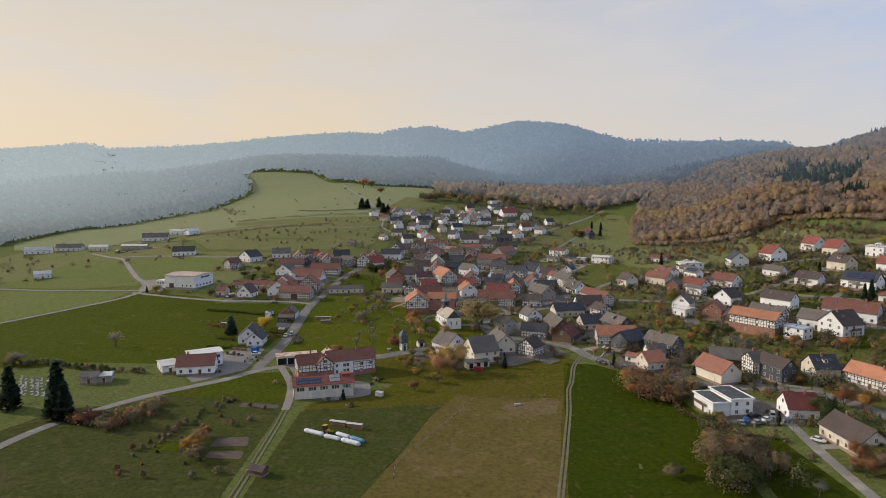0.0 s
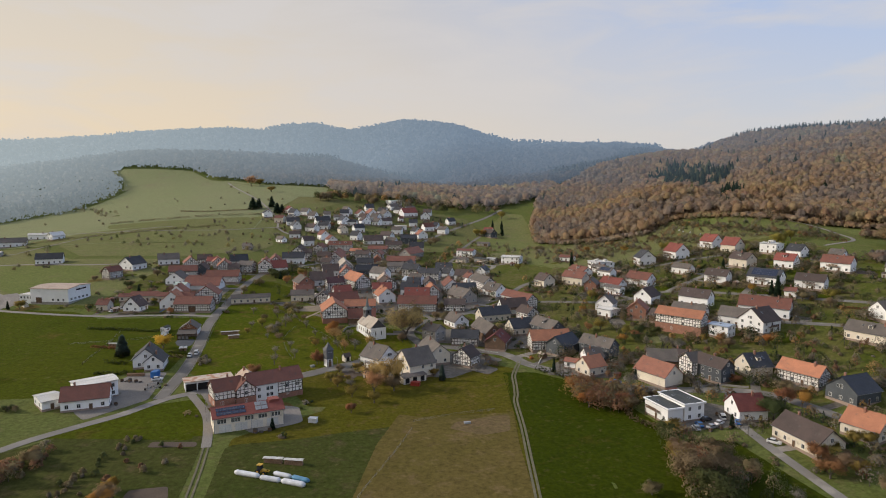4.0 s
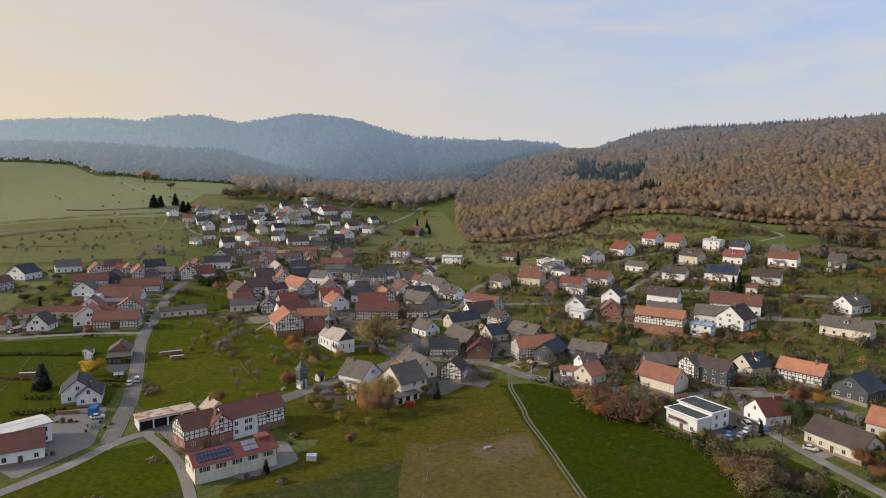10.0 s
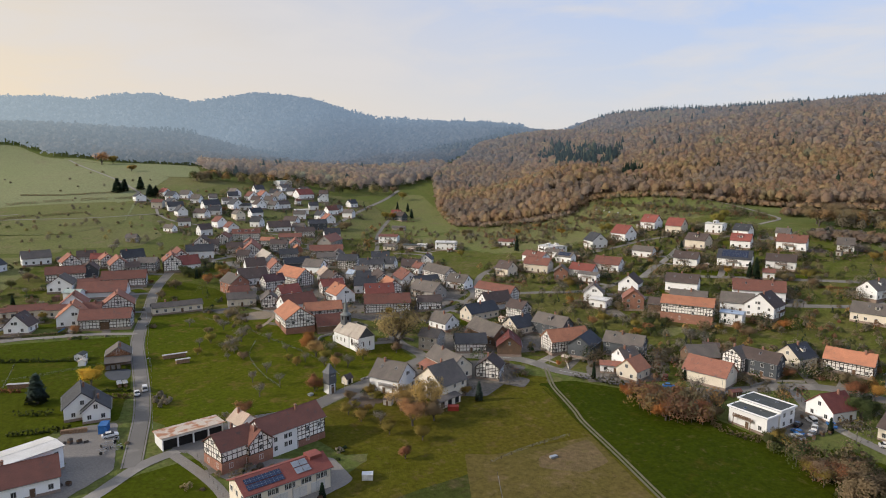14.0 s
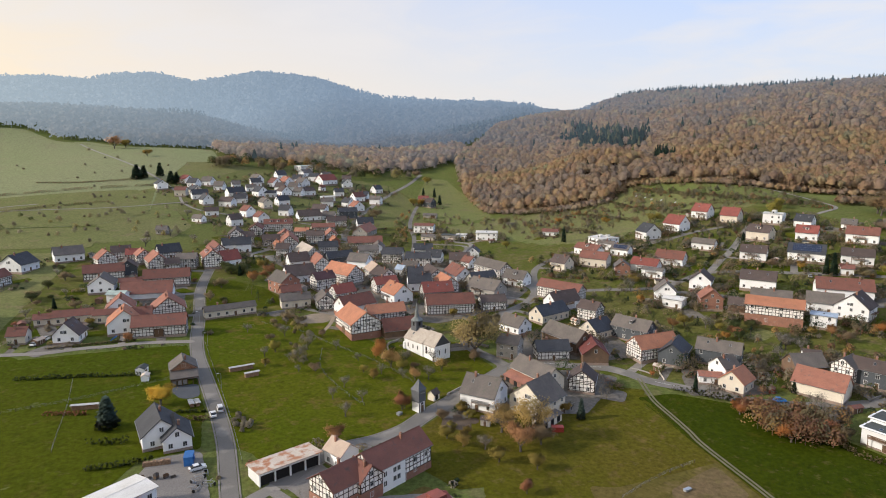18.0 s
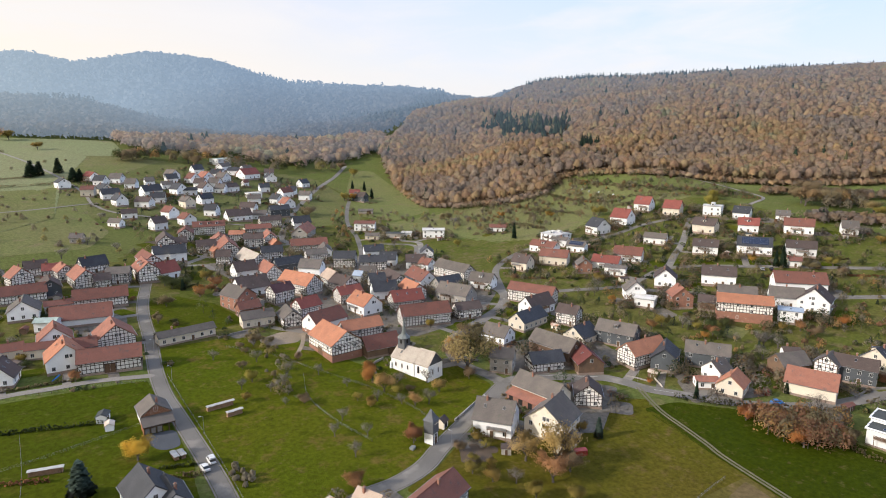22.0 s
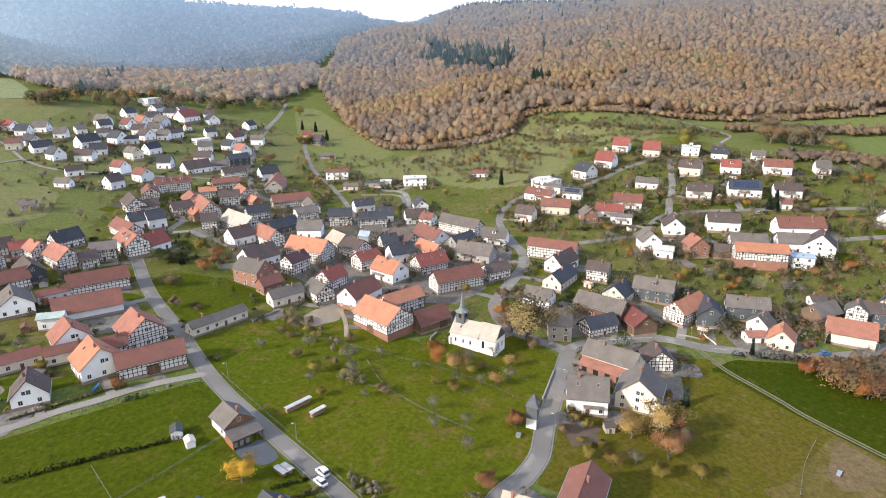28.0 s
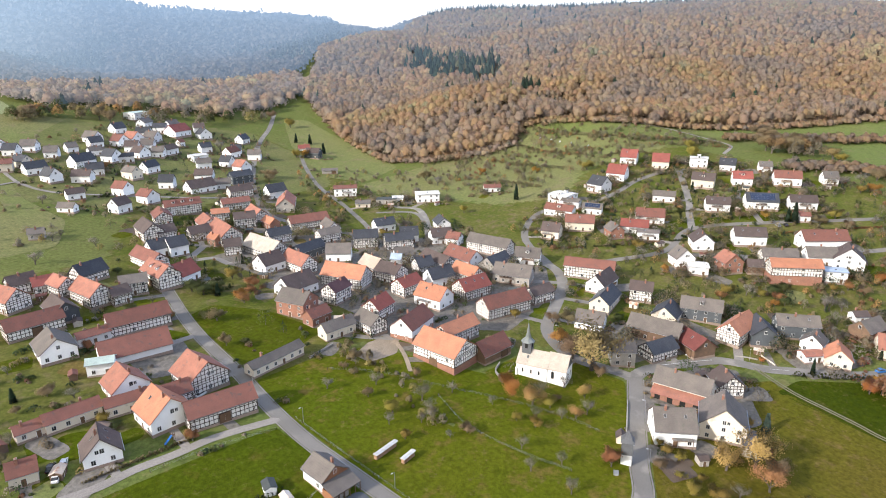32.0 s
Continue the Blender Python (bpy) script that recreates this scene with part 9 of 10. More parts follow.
hedge([(-130, 385), (-112, 384), (-100, 383)], 1.0, 0.9, "brn", "low brown hedge beside the lane")
hedge([(96, 204), (86, 212), (84, 222), (88, 232)], 1.8, 2.2, "brn", "brown scrub hedge at the field edge")
for k in range(7):
    hedge([(-330 + 30 * k, 640 + 6 * k), (-310 + 30 * k, 646 + 6 * k), (-302 + 30 * k, 648 + 6 * k)], 2.2, 2.0, "brn", "brown field hedge on the slope")
for k in range(6):
    hedge([(-240 + 28 * k, 735 + (k % 2) * 2), (-226 + 28 * k, 737), (-216 + 28 * k, 736)], 2.4, 2.4, "brn", "brown field hedge on the slope")


def street_lamp(x, y, rot):
    top = thing("street_lamp", pose(x, y, gz(x, y), 0, 0, rot), "slim grey street lamp beside the road", "street lamp", "street lamps")
    s = Soup()
    limb(s, (0, 0, -0.3), (0, 0, 5.2), 0.07, 0.045, 8)
    part("pole", s.mesh("pole", [METAL]), top)
    part("arm", Soup().bar((0, 0, 5.15), (0.9, 0, 5.35), (0, 0, 1), 0.06, 0.06).mesh("arm", [METAL]), top)
    part("lamp_head", loft([(0.6, half(0.08, 5.28, 5.4, 0.05)), (0.9, half(0.12, 5.28, 5.46, 0.05)), (1.25, half(0.08, 5.3, 5.4, 0.05))], [FRAME]), top)


for x, y, r in ((-76, 395, 180), (-75.2, 369, 180), (-74.6, 330, 180), (-15.5, 288.5, 120), (7, 301, 120), (29, 318, 200), (30, 349, 140), (45, 303.5, 60), (67.5, 289, 190), (75, 264, 40), (104, 238, 60), (50, 366, 300), (72, 372, 300)):
    street_lamp(x, y, r)


def porch(x, y, rot):
    """A lean-to porch roof on posts before the gable of the wooden hut, with firewood racks under it."""
    top = thing("porch", pose(x, y, gz(x, y), 0, 0, rot), "brown tiled lean-to porch on wooden posts", "porch")
    v = [(-4.5, -5.0, 2.35), (4.3, -5.0, 2.35), (4.3, 0, 3.5), (-4.5, 0, 3.5)]
    v = v + [(a, b, c + 0.18) for a, b, c in v]
    part("roof", mesh_from("roof", v, [(3, 2, 1, 0), (4, 5, 6, 7), (0, 1, 5, 4), (1, 2, 6, 5), (2, 3, 7, 6), (3, 0, 4, 7)], [ROOF["gry"]]), top)
    part("side_wall", Soup().box(-4.3, -4.7, -0.8, -4.15, 0, 2.4).mesh("side_wall", [WALL["orb"]]), top)
    part("beam", Soup().box(-4.4, -4.8, 2.12, 4.2, -4.62, 2.34).mesh("beam", [WOOD]), top)
    for k in range(6):
        part("post", Soup().box(-4.2 + k * 1.66 - 0.09, -4.8, -0.8, -4.2 + k * 1.66 + 0.09, -4.62, 2.15).mesh("post", [WOOD]), top)
    for k in range(3):
        part("firewood_rack", Soup().box(-3.9 + k * 1.66, -4.4, 0.05, -2.75 + k * 1.66, -3.6, 1.7).box(-3.95 + k * 1.66, -4.45, 1.7, -2.7 + k * 1.66, -3.55, 1.76, 1).mesh("firewood_rack", [STONE, WOOD]), top, None, "rack of stacked pale firewood")


hut = house(-85.3, 344.9, 90, 8.4, 8.0, 6.4, 3.7, "gry", "wht", name="wooden_hut", label="white-walled hut with orange-brown boarded gables and grey roof beside the lane")
for sg in (-1, 1):
    n = 26
    boards = Soup()
    for k in range(n):
        y0, y1 = -3.98 + 7.96 * k / n, -3.98 + 7.96 * (k + 1) / n - 0.03
        z = 3.7 + 2.7 * (1 - max(abs(y0), abs(y1)) / 4.0) - 0.05
        xa, xb = sorted((sg * 4.21, sg * (4.27 + 0.015 * (k % 2))))
        boards.box(xa, y0, 0.6, xb, y1, max(z, 3.6))
    part("gable_cladding", boards.mesh("gable_cladding", [WALL["orb"]]), hut, None, "orange-brown vertical boards")
porch(-85.3, 340.6, 0)

# ---- the half-timbered farm and its workshop ----
main = house(-40.0, 262.6, 22.5, 19.8, 9.2, 9.8, 6.4, "brn", "tim", plinth=1.7, barn=False, name="farmhouse", label="long half-timbered farmhouse with a dark red-brown tiled roof")
front = part("rendered_front", Soup().box(-7.9, -4.76, -0.3, 0.3, -4.62, 6.2).mesh("rendered_front", [WALL["wht"]]), main, None, "white rendered middle front")
for xx, zz in ((-6.6, 3.9), (-3.4, 3.9), (-2.0, 3.9), (-6.6, 1.4), (-3.4, 1.6), (-2.0, 1.6)):
    part("window", WIN, front, pose(xx, -4.79, zz))
house(-56.0, 256.4, 22.5, 10.0, 9.4, 9.2, 6.1, "brn", "tim", plinth=3.0, barn=False, name="farm_wing", label="half-timbered farm wing over a tall brick ground floor")
house(-49.8, 256.3, 112.5, 6.4, 7.0, 9.0, 5.9, "brn", "tim", plinth=3.0, barn=False, name="farm_wing", label="half-timbered cross gable of the farm over brick walls")
house(-50.5, 272.5, 112.5, 7.0, 6.0, 6.6, 4.2, "pal", "wht", barn=False, name="outbuilding", label="small white farm outbuilding with a pale tiled roof")


def workshop(x, y, rot, L=22.2, W=9.6, H=7.1, E=5.0):
    top = thing("farm_workshop", pose(x, y, gz(x, y), 0, 0, rot), "cream rendered workshop with red roof and solar panels", "workshop")
    TAKEN.append((x, y, math.hypot(L, W) / 2))
    v, f = gable_body(L, W, H - 0.02, E, -1.5)
    part("wall", mesh_from("wall", v, f, [WALL["cre"]]), top)
    me, tz = roof_mesh(L, W, H, E, ROOF["red"], 0.5, 0.5)
    rf = part("roof", me, top)
    part("ridge", ridge_mesh(L, H, tz, ROOF["red"]), rf)
    pitch = (H - E) / (W / 2)
    ang = math.degrees(math.atan(pitch))
    on = lambda xx, up: pose(xx, -up, H - up * pitch + tz + 0.02) @ pose(0, 0, 0, ang)
    cell = Soup().box(-0.49, -0.8, 0.05, 0.49, 0.8, 0.1).mesh("solar_panel", [SOLAR])
    for r in range(2):
        for k in range(9):
            part("solar_panel", cell, rf, on(-9.6 + k * 1.02, 1.75 + r * 1.68), "dark blue solar panel")
    warm = Soup().box(-0.95, -0.9, 0.05, 0.95, 0.9, 0.14).mesh("heat_panel", [METAL])
    for k in range(4):
        part("heat_panel", warm, rf, on(3.2 + (k % 2) * 2.0, 1.3 + (k // 2) * 1.9), "pale grey solar heat panel")
    part("raised_roof", Soup().box(7.0, -1.6, H - 0.9, 10.4, 1.8, H + 0.5).mesh("raised_roof", [ROOF["red"]]), top, None, "raised red roof hatch")
    for g in range(5):
        for k in range(3):
            part("window", WIN, top, pose(-9.6 + g * 4.3 + k * 0.95, -W / 2 - 0.05, 3.0) @ Matrix.Diagonal((0.74, 1, 1.05, 1)))
    for k in range(3):
        for xx in (-3.2, 0.0, 3.2):
            if k < 1:
                part("window", WIN, top, pose(-L / 2 - 0.05, xx, 3.0, 0, 0, -90))
    for k in range(4):
        part("sliding_door", Soup().box(-1.9, -0.08, 0, 1.9, 0.03, 2.5).box(-0.03, -0.1, 0, 0.03, -0.08, 2.5, 1).mesh("sliding_door", [ROOF["whm"], METAL]), top, pose(-7.6 + 5.0 * k, -W / 2 - 0.04, 0.05), "pale sliding door")
    for xx in (-L / 2 + 0.15, 0.6, 7.0, L / 2 - 0.15):
        part("downpipe", Soup().box(xx - 0.06, -W / 2 - 0.14, 0, xx + 0.06, -W / 2 - 0.02, E - 0.2).mesh("downpipe", [METAL]), top)
    part("gutter", Soup().box(-L / 2 - 0.5, -W / 2 - 0.62, E - 0.2, L / 2 + 0.5, -W / 2 - 0.5, E - 0.08).mesh("gutter", [METAL]), top)


workshop(-46.4, 236.8, 15.2)


def implement(x, y, rot, wide=3.0):
    """A parked tillage machine: frame, draw bar, tines and two wheels."""
    top = thing("farm_implement", pose(x, y, gz(x, y), 0, 0, rot), "grey steel tillage machine parked in the farmyard", "farm machine", "parked farm machines")
    s = Soup().box(-wide / 2, -0.9, 0.75, wide / 2, -0.78, 0.87).box(-wide / 2, 0.2, 0.75, wide / 2, 0.32, 0.87).box(-wide / 2, -0.9, 0.75, -wide / 2 + 0.12, 0.32, 0.87).box(wide / 2 - 0.12, -0.9, 0.75, wide / 2, 0.32, 0.87)
    part("frame", s.mesh("frame", [METAL]), top)
    part("draw_bar", Soup().bar((0, 0.3, 0.8), (0, 1.9, 0.55), (0, 0, 1), 0.14, 0.12).mesh("draw_bar", [METAL]), top)
    for k in range(7):
        part("tine", Soup().bar((-wide / 2 + 0.2 + k * (wide - 0.4) / 6, -0.84, 0.78), (-wide / 2 + 0.2 + k * (wide - 0.4) / 6, -1.15, 0.06), (0, 1, 0), 0.08, 0.08).mesh("tine", [METAL]), top)
    for sx in (-1, 1):
        s = Soup()
        limb(s, (sx * (wide / 2 + 0.1), -0.3, 0.42), (sx * (wide / 2 + 0.34), -0.3, 0.42), 0.42, 0.42, 14)
        s.add([(sx * (wide / 2 + q), -0.3 + 0.42 * math.cos(t), 0.42 + 0.42 * math.sin(t)) for q in (0.1, 0.34) for t in np.linspace(0, 2 * math.pi, 14, endpoint=False)], [tuple(range(14)), tuple(range(27, 13, -1))])
        part("wheel", s.mesh("wheel", [DARK]), top)


for x, y, r, w in ((-86.2, 277.5, 20, 3.0), (-83.6, 274.6, -30, 2.6), (-87.0, 273.4, 60, 2.4), (-84.4, 279.6, 80, 2.2)):
    implement(x, y, r, w)


def crate_stack(x, y, rot, n):
    top = thing("crate_stack", pose(x, y, gz(x, y), 0, 0, rot), "stack of weathered wooden crates and pallets", "crates", "stacked crates")
    for k in range(n):
        z0, z1 = 0.55 * k, 0.55 * k + 0.5
        v = [(sx * q, sy * w, z) for q, w, z in ((0.6, 0.4, z0), (0.6, 0.4, z1), (0.54, 0.34, z1), (0.54, 0.34, z0 + 0.08)) for sx, sy in ((-1, -1), (1, -1), (1, 1), (-1, 1))]
        s = Soup().add(v, [(3, 2, 1, 0)] + [(4 * r + i, 4 * r + (i + 1) % 4, 4 * r + 4 + (i + 1) % 4, 4 * r + 4 + i) for r in range(3) for i in range(4)] + [(12, 13, 14, 15)])
        part("crate", s.mesh("crate", [WOOD if k % 2 else BARK]), top)


for k, (x, y) in enumerate(((-91.5, 281.0), (-93.2, 281.4), (-95.4, 281.6), (-97.0, 282.2), (-98.6, 282.6), (-97.2, 259.0), (-95.4, 258.4), (-93.6, 258.0), (-43.0, 228.6), (-41.2, 229.0), (-38.6, 229.8))):
    crate_stack(x, y, 15 + 17 * k, 1 + k % 3)
woodpile((-84.8, 322.6), (-84.4, 318.6), "short stack of split logs beside the forecourt", 4, True)
woodpile((-83.0, 322.4), (-82.6, 318.8), "short stack of split logs beside the forecourt", 4, True)
hedge([(-111.5, 305.5), (-106, 304), (-102, 303)], 1.9, 1.6, "grn", "dark clipped hedge beside the white house")
hedge([(-136.5, 359), (-118, 354.5), (-106, 351), (-95, 348.5)], 1.5, 1.1, "grn", "dark hedge across the meadow beside the hut")
hedge([(-124.6, 329), (-119, 327), (-113, 325)], 1.2, 1.2, "rus", "rust-brown hedge beside the spruce")
hedge([(-89, 317), (-84, 315.5), (-80.5, 314.5)], 1.2, 1.2, "grn", "garden hedge between house and forecourt")
hedge([(-88, 311.5), (-83.5, 310), (-80.5, 309)], 1.4, 1.4, "brn", "brown garden hedge beside the lane")
patch("plot", [(-10.6, 288.0), (-7.4, 286.6), (-8.6, 282.6), (-11.8, 284.2)], SOIL, "dug brown vegetable bed", 0.12)
patch("plot", [(-7.2, 284.4), (-3.6, 282.6), (-5.0, 278.8), (-8.6, 280.4)], SOIL, "dug brown vegetable bed", 0.12)
for cx, cy, cr, cn in ((103.2, 203.6, 30, 2), (107.4, 204.0, 75, 3), (110.6, 203.6, 10, 2), (112.4, 214.2, 50, 2)):
    crate_stack(cx, cy, cr, cn)
skip(-26.0, 293.2, 30, "silver", (1.6, 1.2, 0.7), "pale stone trough beside the slate tower", "trough")
for k in range(9):
    x, y = 118 + 17 * k, 432 - 13.5 * k
    hedge([(x, y), (x + 7, y - 6), (x + 13, y - 11)], 1.3, 1.1, "grn" if k % 3 else "brn", "garden hedge between the terraced plots")
    x, y = 108 + 15 * k, 402 - 14 * k
    hedge([(x, y), (x + 6, y - 6), (x + 11, y - 11)], 1.2, 1.0, "grn" if k % 2 else "rus", "garden hedge between the terraced plots")
for k in range(8):
    x, y = 330 - 9 * k, 395 + 13 * k
    hedge([(x, y), (x - 4, y + 6), (x - 8, y + 11)], 2.4, 2.6, "brn" if k % 3 else "rus", "brown field hedge below the wood")


# ---- plots round the houses: lawns, drives, sheds, hedges and shrubs ----
def free(x, y, own=None, pad=0.8):
    for i, (a, b, r) in enumerate(TAKEN):
        if i != own and math.hypot(x - a, y - b) < r * 0.86 + pad:
            return False
    return all(math.hypot(x - a, y - b) > r + pad for a, b, r in WAYS)


HOMES = list(enumerate(TAKEN))[:]
plot_rnd = random.Random(77)
SHED_ROOF = [ROOF["dkb"], ROOF["rst"], ROOF["dgy"], ROOF["brn"]]


def garden_shed(x, y, rot, wall=None):
    rnd = random.Random(int(x * 7 + y * 3))
    L, W, H = rnd.uniform(2.6, 4.6), rnd.uniform(2.2, 3.0), rnd.uniform(2.3, 2.9)
    top = thing("garden_shed", pose(x, y, gz(x, y), 0, 0, rot), "small boarded garden shed with a low roof", "shed", "garden sheds")
    v, f = gable_body(L, W, H, H - 0.6, -0.8)
    part("wall", mesh_from("wall", v, f, [WALL[wall or rnd.choice(("wod", "wod", "cre", "gry"))]]), top)
    me, tz = roof_mesh(L, W, H, H - 0.6, rnd.choice(SHED_ROOF), 0.25, 0.25, 0.1)
    part("roof", me, top)
    part("door", DOOR, top, pose(0, -W / 2 - 0.03, 0) @ Matrix.Diagonal((0.8, 1, 0.78, 1)))
    TAKEN.append((x, y, 2.0))


garden_shed(-3.4, 278.4, -40)
garden_shed(-98.2, 351.0, 70, "wht")
garden_shed(-97.2, 345.0, 80, "wht")
fence([(-119, 352), (-119, 332), (-120, 314), (-120.4, 302)], "wooden garden fence beside the meadow", 2.4)
woodpile((-117.7, 330), (-110, 328.2), "long firewood stack under a white cover")
LAWNS = [(LUSH, "mown green lawn beside a house"), (ORCHARD, "rough garden grass beside a house"), (SOIL, "dug brown vegetable bed"), (PASTURE, "worn brownish garden plot"), (YARD, "paved forecourt beside a house"), (YARD, "paved forecourt beside a house"), (VALLEY, "pale lawn beside a house")]
near = [h for h in HOMES if h[1][1] < 600 and h[1][2] > 4 and not (h[1][0] < -79 and h[1][1] < 350) and not (88 < h[1][0] < 125 and 195 < h[1][1] < 232)]
for i, (x, y, r) in near:
    # a drive to the nearest road
    wx, wy, wr = min(WAYS, key=lambda q: math.hypot(q[0] - x, q[1] - y))
    d = math.hypot(wx - x, wy - y)
    if d < 26 and all(math.hypot(x + (wx - x) * k - a, y + (wy - y) * k - b) > rr * 0.7 for k in (0.4, 0.6, 0.8, 1.0) for j, (a, b, rr) in HOMES if j != i):
        v, f = ribbon([(x, y), ((x + wx) / 2, (y + wy) / 2), (wx, wy)], plot_rnd.uniform(2.4, 3.6), 0.135)
        tagged(new("drive", array_mesh("drive", v, f, plot_rnd.choice((GRAVEL, YARD, ASPHALT)))), "short paved drive from the street to a house", "drive", kind="structure")
    for k in range(2):
        a = plot_rnd.uniform(0, 2 * math.pi)
        px, py = x + (r + 4) * math.cos(a), y + (r + 4) * math.sin(a)
        if not free(px, py, i, 2.0) or inside([(-74, 376), (-60, 392), (-30, 398), (-5, 355), (12, 322), (-22, 285), (-74, 270)], px, py) or inside([(-66, 405), (-36, 405), (-40, 445), (-56, 462), (-70, 440)], px, py):
            continue
        w, h, t = plot_rnd.uniform(3.0, 6.5), plot_rnd.uniform(2.5, 5.0), a + plot_rnd.uniform(-0.2, 0.2)
        c, s = math.cos(t), math.sin(t)
        mt, lab = plot_rnd.choice(LAWNS)
        patch("plot", [(px + c * u * w - s * q * h, py + s * u * w + c * q * h) for u, q in ((-1, -1), (1, -1), (1, 1), (-1, 1))], mt, lab, plot_rnd.uniform(0.09, 0.125))
    if plot_rnd.random() < 0.42:
        a = plot_rnd.uniform(0, 2 * math.pi)
        px, py = x + (r + 3.5) * math.cos(a), y + (r + 3.5) * math.sin(a)
        if free(px, py, i, 1.8):
            garden_shed(px, py, math.degrees(a) + 90)

SHRUB = {"grn": (0.085, 0.105, 0.034), "dgr": (0.045, 0.066, 0.028), "brn": (0.225, 0.172, 0.104), "tan": (0.275, 0.215, 0.125), "rus": (0.235, 0.125, 0.075), "yel": (0.290, 0.225, 0.085), "gry": (0.210, 0.180, 0.140)}


def planting(label, homes, per, lo, hi, reach, weights, seed, leaves=52, size=0.20):
    """Shrubs and small trees close round the houses, joined."""
    rng = np.random.default_rng(seed)
    tk, wy = np.array(TAKEN), np.array(WAYS)
    hx = np.repeat(np.array([h[1] for h in homes]), per, 0)
    a = rng.uniform(0, 2 * math.pi, len(hx))
    d = hx[:, 2] + rng.uniform(0.6, reach, len(hx))
    X, Y = hx[:, 0] + d * np.cos(a), hx[:, 1] + d * np.sin(a)
    # shrubs gather in clumps and rows along the plot bounds
    k = np.arange(len(X)) // 5 * 5
    g = rng.random(len(X)) < 0.8
    t = rng.normal(0, 2.2, len(X))
    X = np.where(g, X[k] + t * np.cos(a[k] * 3) + rng.normal(0, 0.5, len(X)), X)
    Y = np.where(g, Y[k] + t * np.sin(a[k] * 3) + rng.normal(0, 0.5, len(X)), Y)
    ok = (np.hypot(X[:, None] - tk[:, 0], Y[:, None] - tk[:, 1]) > tk[:, 2] * 0.84 + 0.5).all(1) & (np.hypot(X[:, None] - wy[:, 0], Y[:, None] - wy[:, 1]) > wy[:, 2] + 0.9).all(1)
    X, Y = X[ok], Y[ok]
    n = len(X)
    keys = list(weights)
    w = np.array([weights[k] for k in keys], float)
    pick = rng.choice(len(keys), n, p=w / w.sum())
    col = np.array([SHRUB[k] for k in keys])[pick] * rng.uniform(0.75, 1.3, (n, 1))
    h = lo + (hi - lo) * rng.random(n) ** 1.8
    crowns("shrubs", label, "shrubs", rng, X, Y, h, h * rng.uniform(0.45, 0.75, n) + 0.2, np.zeros(n, bool), col, leaves, size, None)


MIXED = {"grn": 4, "dgr": 3, "brn": 5, "tan": 2, "rus": 1.2, "yel": 0.8, "gry": 4}
planting("dark evergreen and brown shrubs between the terraced houses", [h for h in near if h[1][0] > 95], 30, 0.8, 4.6, 11, MIXED, 41, 60, 0.21)
planting("garden shrubs between the old village houses", [h for h in near if -60 <= h[1][0] <= 95 and math.hypot(h[1][0] + 15.8, h[1][1] - 367) > 2 and math.hypot(h[1][0] - 2.6, h[1][1] - 337) > 2], 12, 0.6, 3.4, 8, MIXED, 42)
planting("garden shrubs round the lower farms", [h for h in near if h[1][0] < -60], 14, 0.5, 2.8, 9, MIXED, 43)
planting("garden shrubs round the upper houses", [h for h in HOMES if h[1][1] >= 600 and h[1][0] > -120], 16, 0.8, 3.2, 9, MIXED, 44, 24, 0.3)
planting("tall bare and brown garden trees between the houses", [h for h in near if h[1][0] > 40], 5, 3.5, 8.5, 10, {"gry": 5, "brn": 4, "tan": 2, "dgr": 1.5, "yel": 0.6}, 45, 170, 0.20)

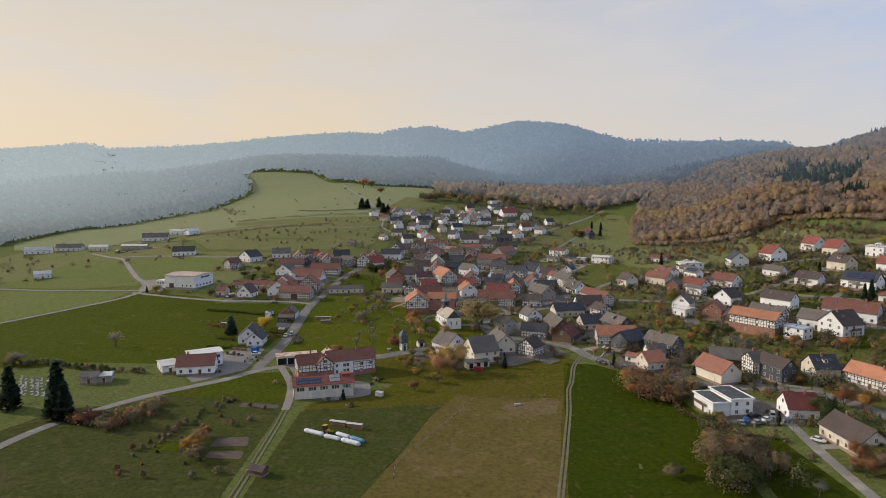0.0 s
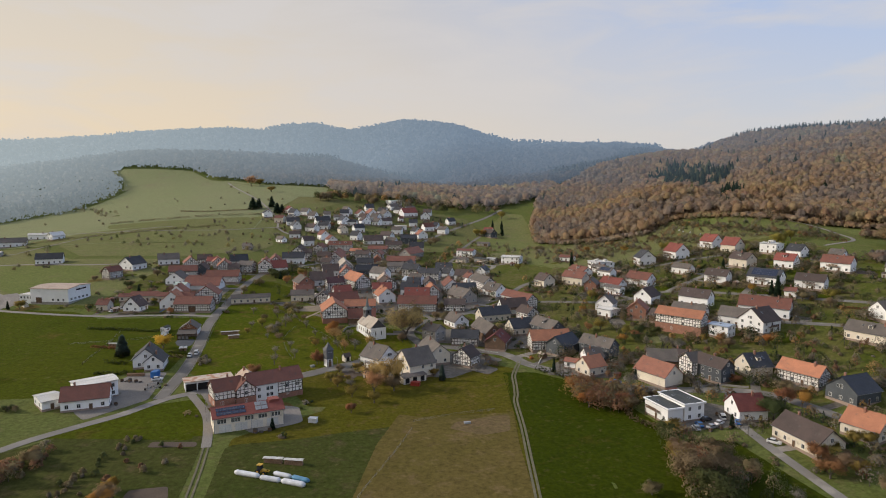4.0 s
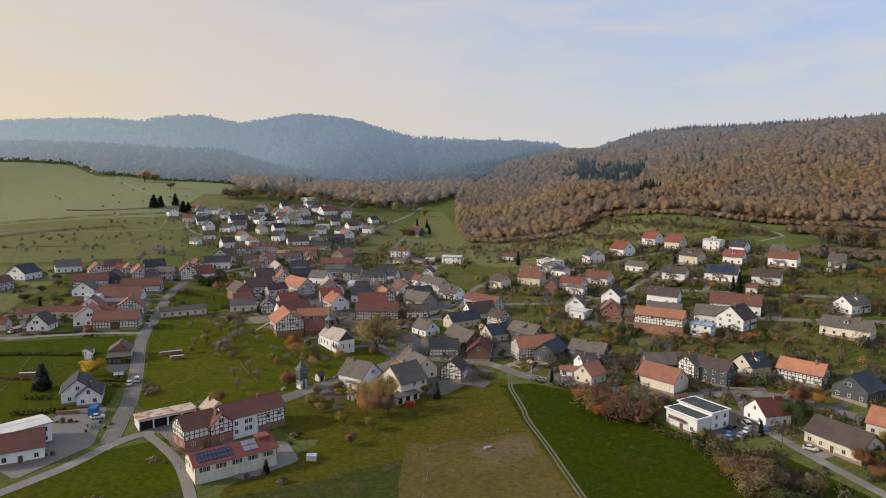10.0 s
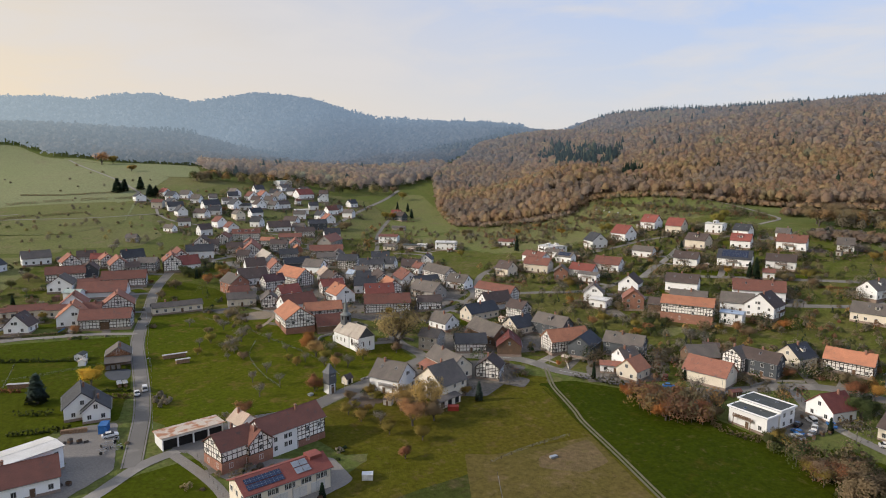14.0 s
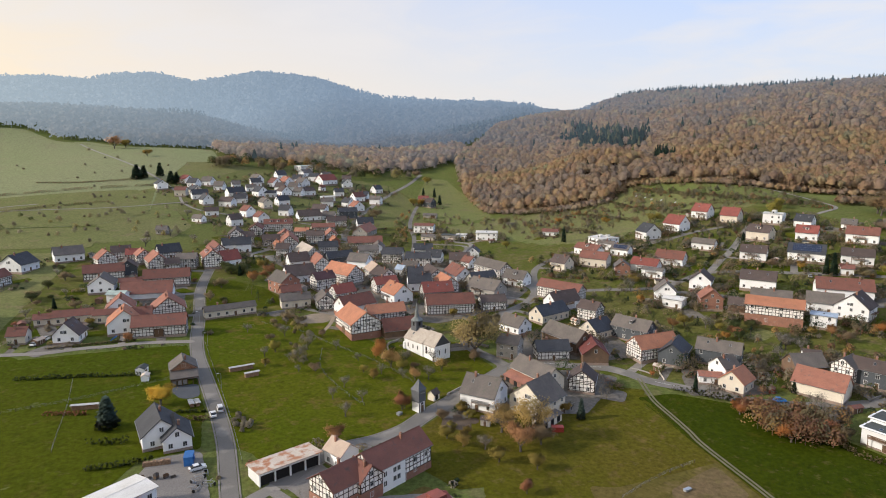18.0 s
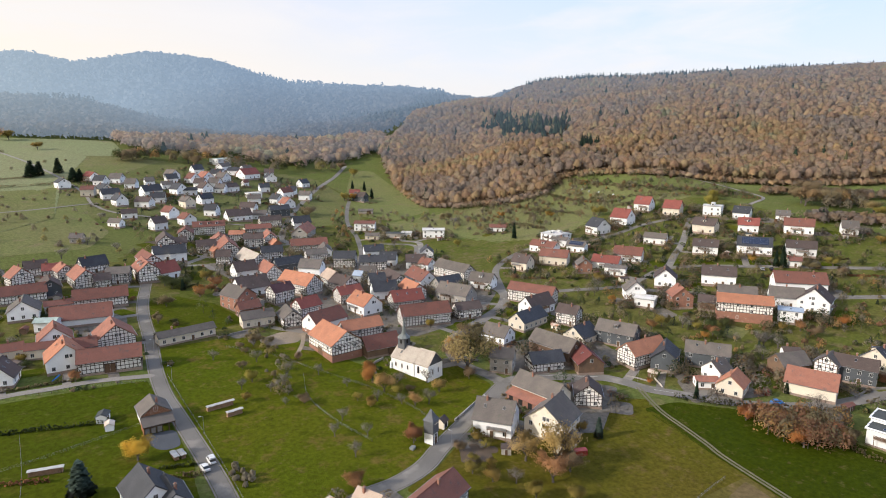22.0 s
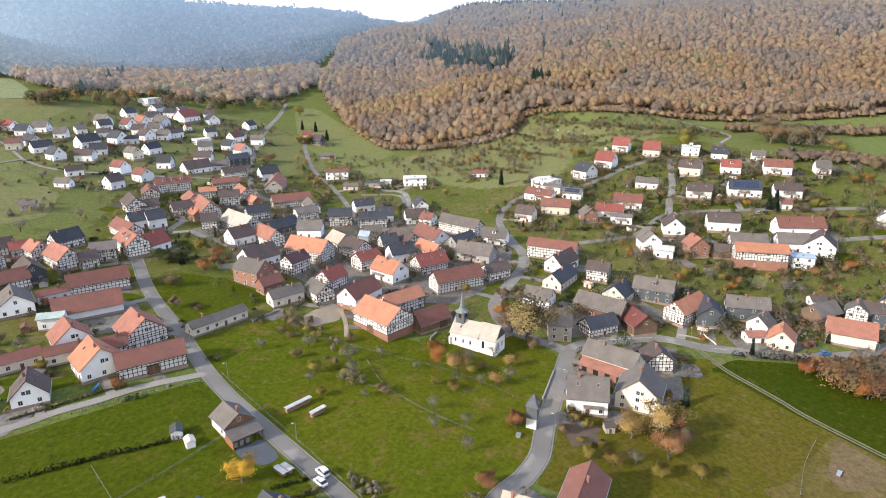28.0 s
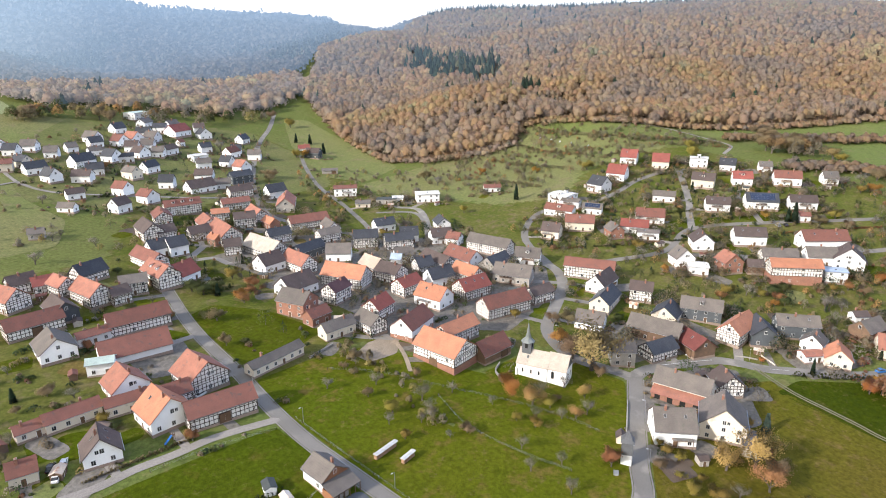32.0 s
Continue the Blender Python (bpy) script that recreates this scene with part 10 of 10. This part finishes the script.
hedge([(297, 552), (294, 517), (300, 468), (318, 436), (332, 410)], 2.6, 3.2, "brn", "brown overgrown hedgerow beside the strip field")
hedge([(-179, 782), (-146, 765), (-103, 765)], 1.6, 2.4, "brn", "brown hedge across the pasture")
hedge([(227.8, 542.6), (226.0, 508.1), (228.8, 474.8)], 2.5, 3.0, "brn", "brown overgrown hedgerow across the slope")
hedge([(169.8, 521.5), (188.5, 495.3), (187.7, 466.0)], 2.2, 2.6, "brn", "brown overgrown hedgerow across the slope")
hedge([(258.4, 464.5), (277.4, 447.1), (278.5, 421.1)], 2.0, 2.4, "brn", "brown overgrown hedgerow across the slope")
hedge([(267.7, 556.3), (258.1, 515.0), (259.4, 474.7)], 2.4, 2.6, "brn", "brown overgrown hedgerow across the slope")
for x, y in [(281.6, 534.2), (280.5, 522.1), (278.3, 512.4), (278.3, 501.7), (276.5, 485.0)]:
    tube((x, y), (x + 1.3, y - 0.4), 0.62, FILM_W, "white film-wrapped hay bale on the meadow")


# ---- the small graveyard behind the tall conifers ----
def gravestone(x, y, rot, h):
    m = pose(x, y, gz(x, y), 0, 0, rot)
    top = thing("gravestone", m, "pale worn gravestone standing in the grass", "gravestone", "gravestones")
    w = 0.34
    v = [(sx * w, sy, z) for sy in (-0.08, 0.08) for sx, z in ((-1, -0.2), (1, -0.2), (1, h * 0.8), (0.55, h), (-0.55, h), (-1, h * 0.8))]
    f = [tuple(range(5, -1, -1)), tuple(range(6, 12))] + [(i, (i + 1) % 6, 6 + (i + 1) % 6, 6 + i) for i in range(6)]
    part("stone", mesh_from("stone", v, f, [FRAME if h > 0.95 else STONE]), top)
    part("grave_bed", Soup().box(-0.5, -1.9, -0.1, 0.5, -0.1, 0.16).mesh("grave_bed", [STONE]), top)


grave_rnd = random.Random(9)
for row in range(6):
    for k in range(6):
        gravestone(-170 + row * 2.2 + k * 2.4 + grave_rnd.uniform(-0.4, 0.4), 249 - row * 3.4 - k * 0.5 + grave_rnd.uniform(-0.3, 0.3), 12 + grave_rnd.uniform(-6, 6), grave_rnd.uniform(0.75, 1.15))
patch("lawn", [(176, 372), (190, 364), (200, 347), (193, 340), (181, 352), (173, 364)], LUSH, "bright mown lawn below a house", 0.14, 0.8)
patch("lawn", [(226, 316), (236, 309), (240, 298), (231, 302), (224, 310)], LUSH, "bright mown lawn below a house", 0.14, 0.8)
patch("lawn", [(205, 343), (214, 337), (222, 328), (215, 322), (204, 334)], LUSH, "bright mown lawn below a house", 0.14, 0.8)
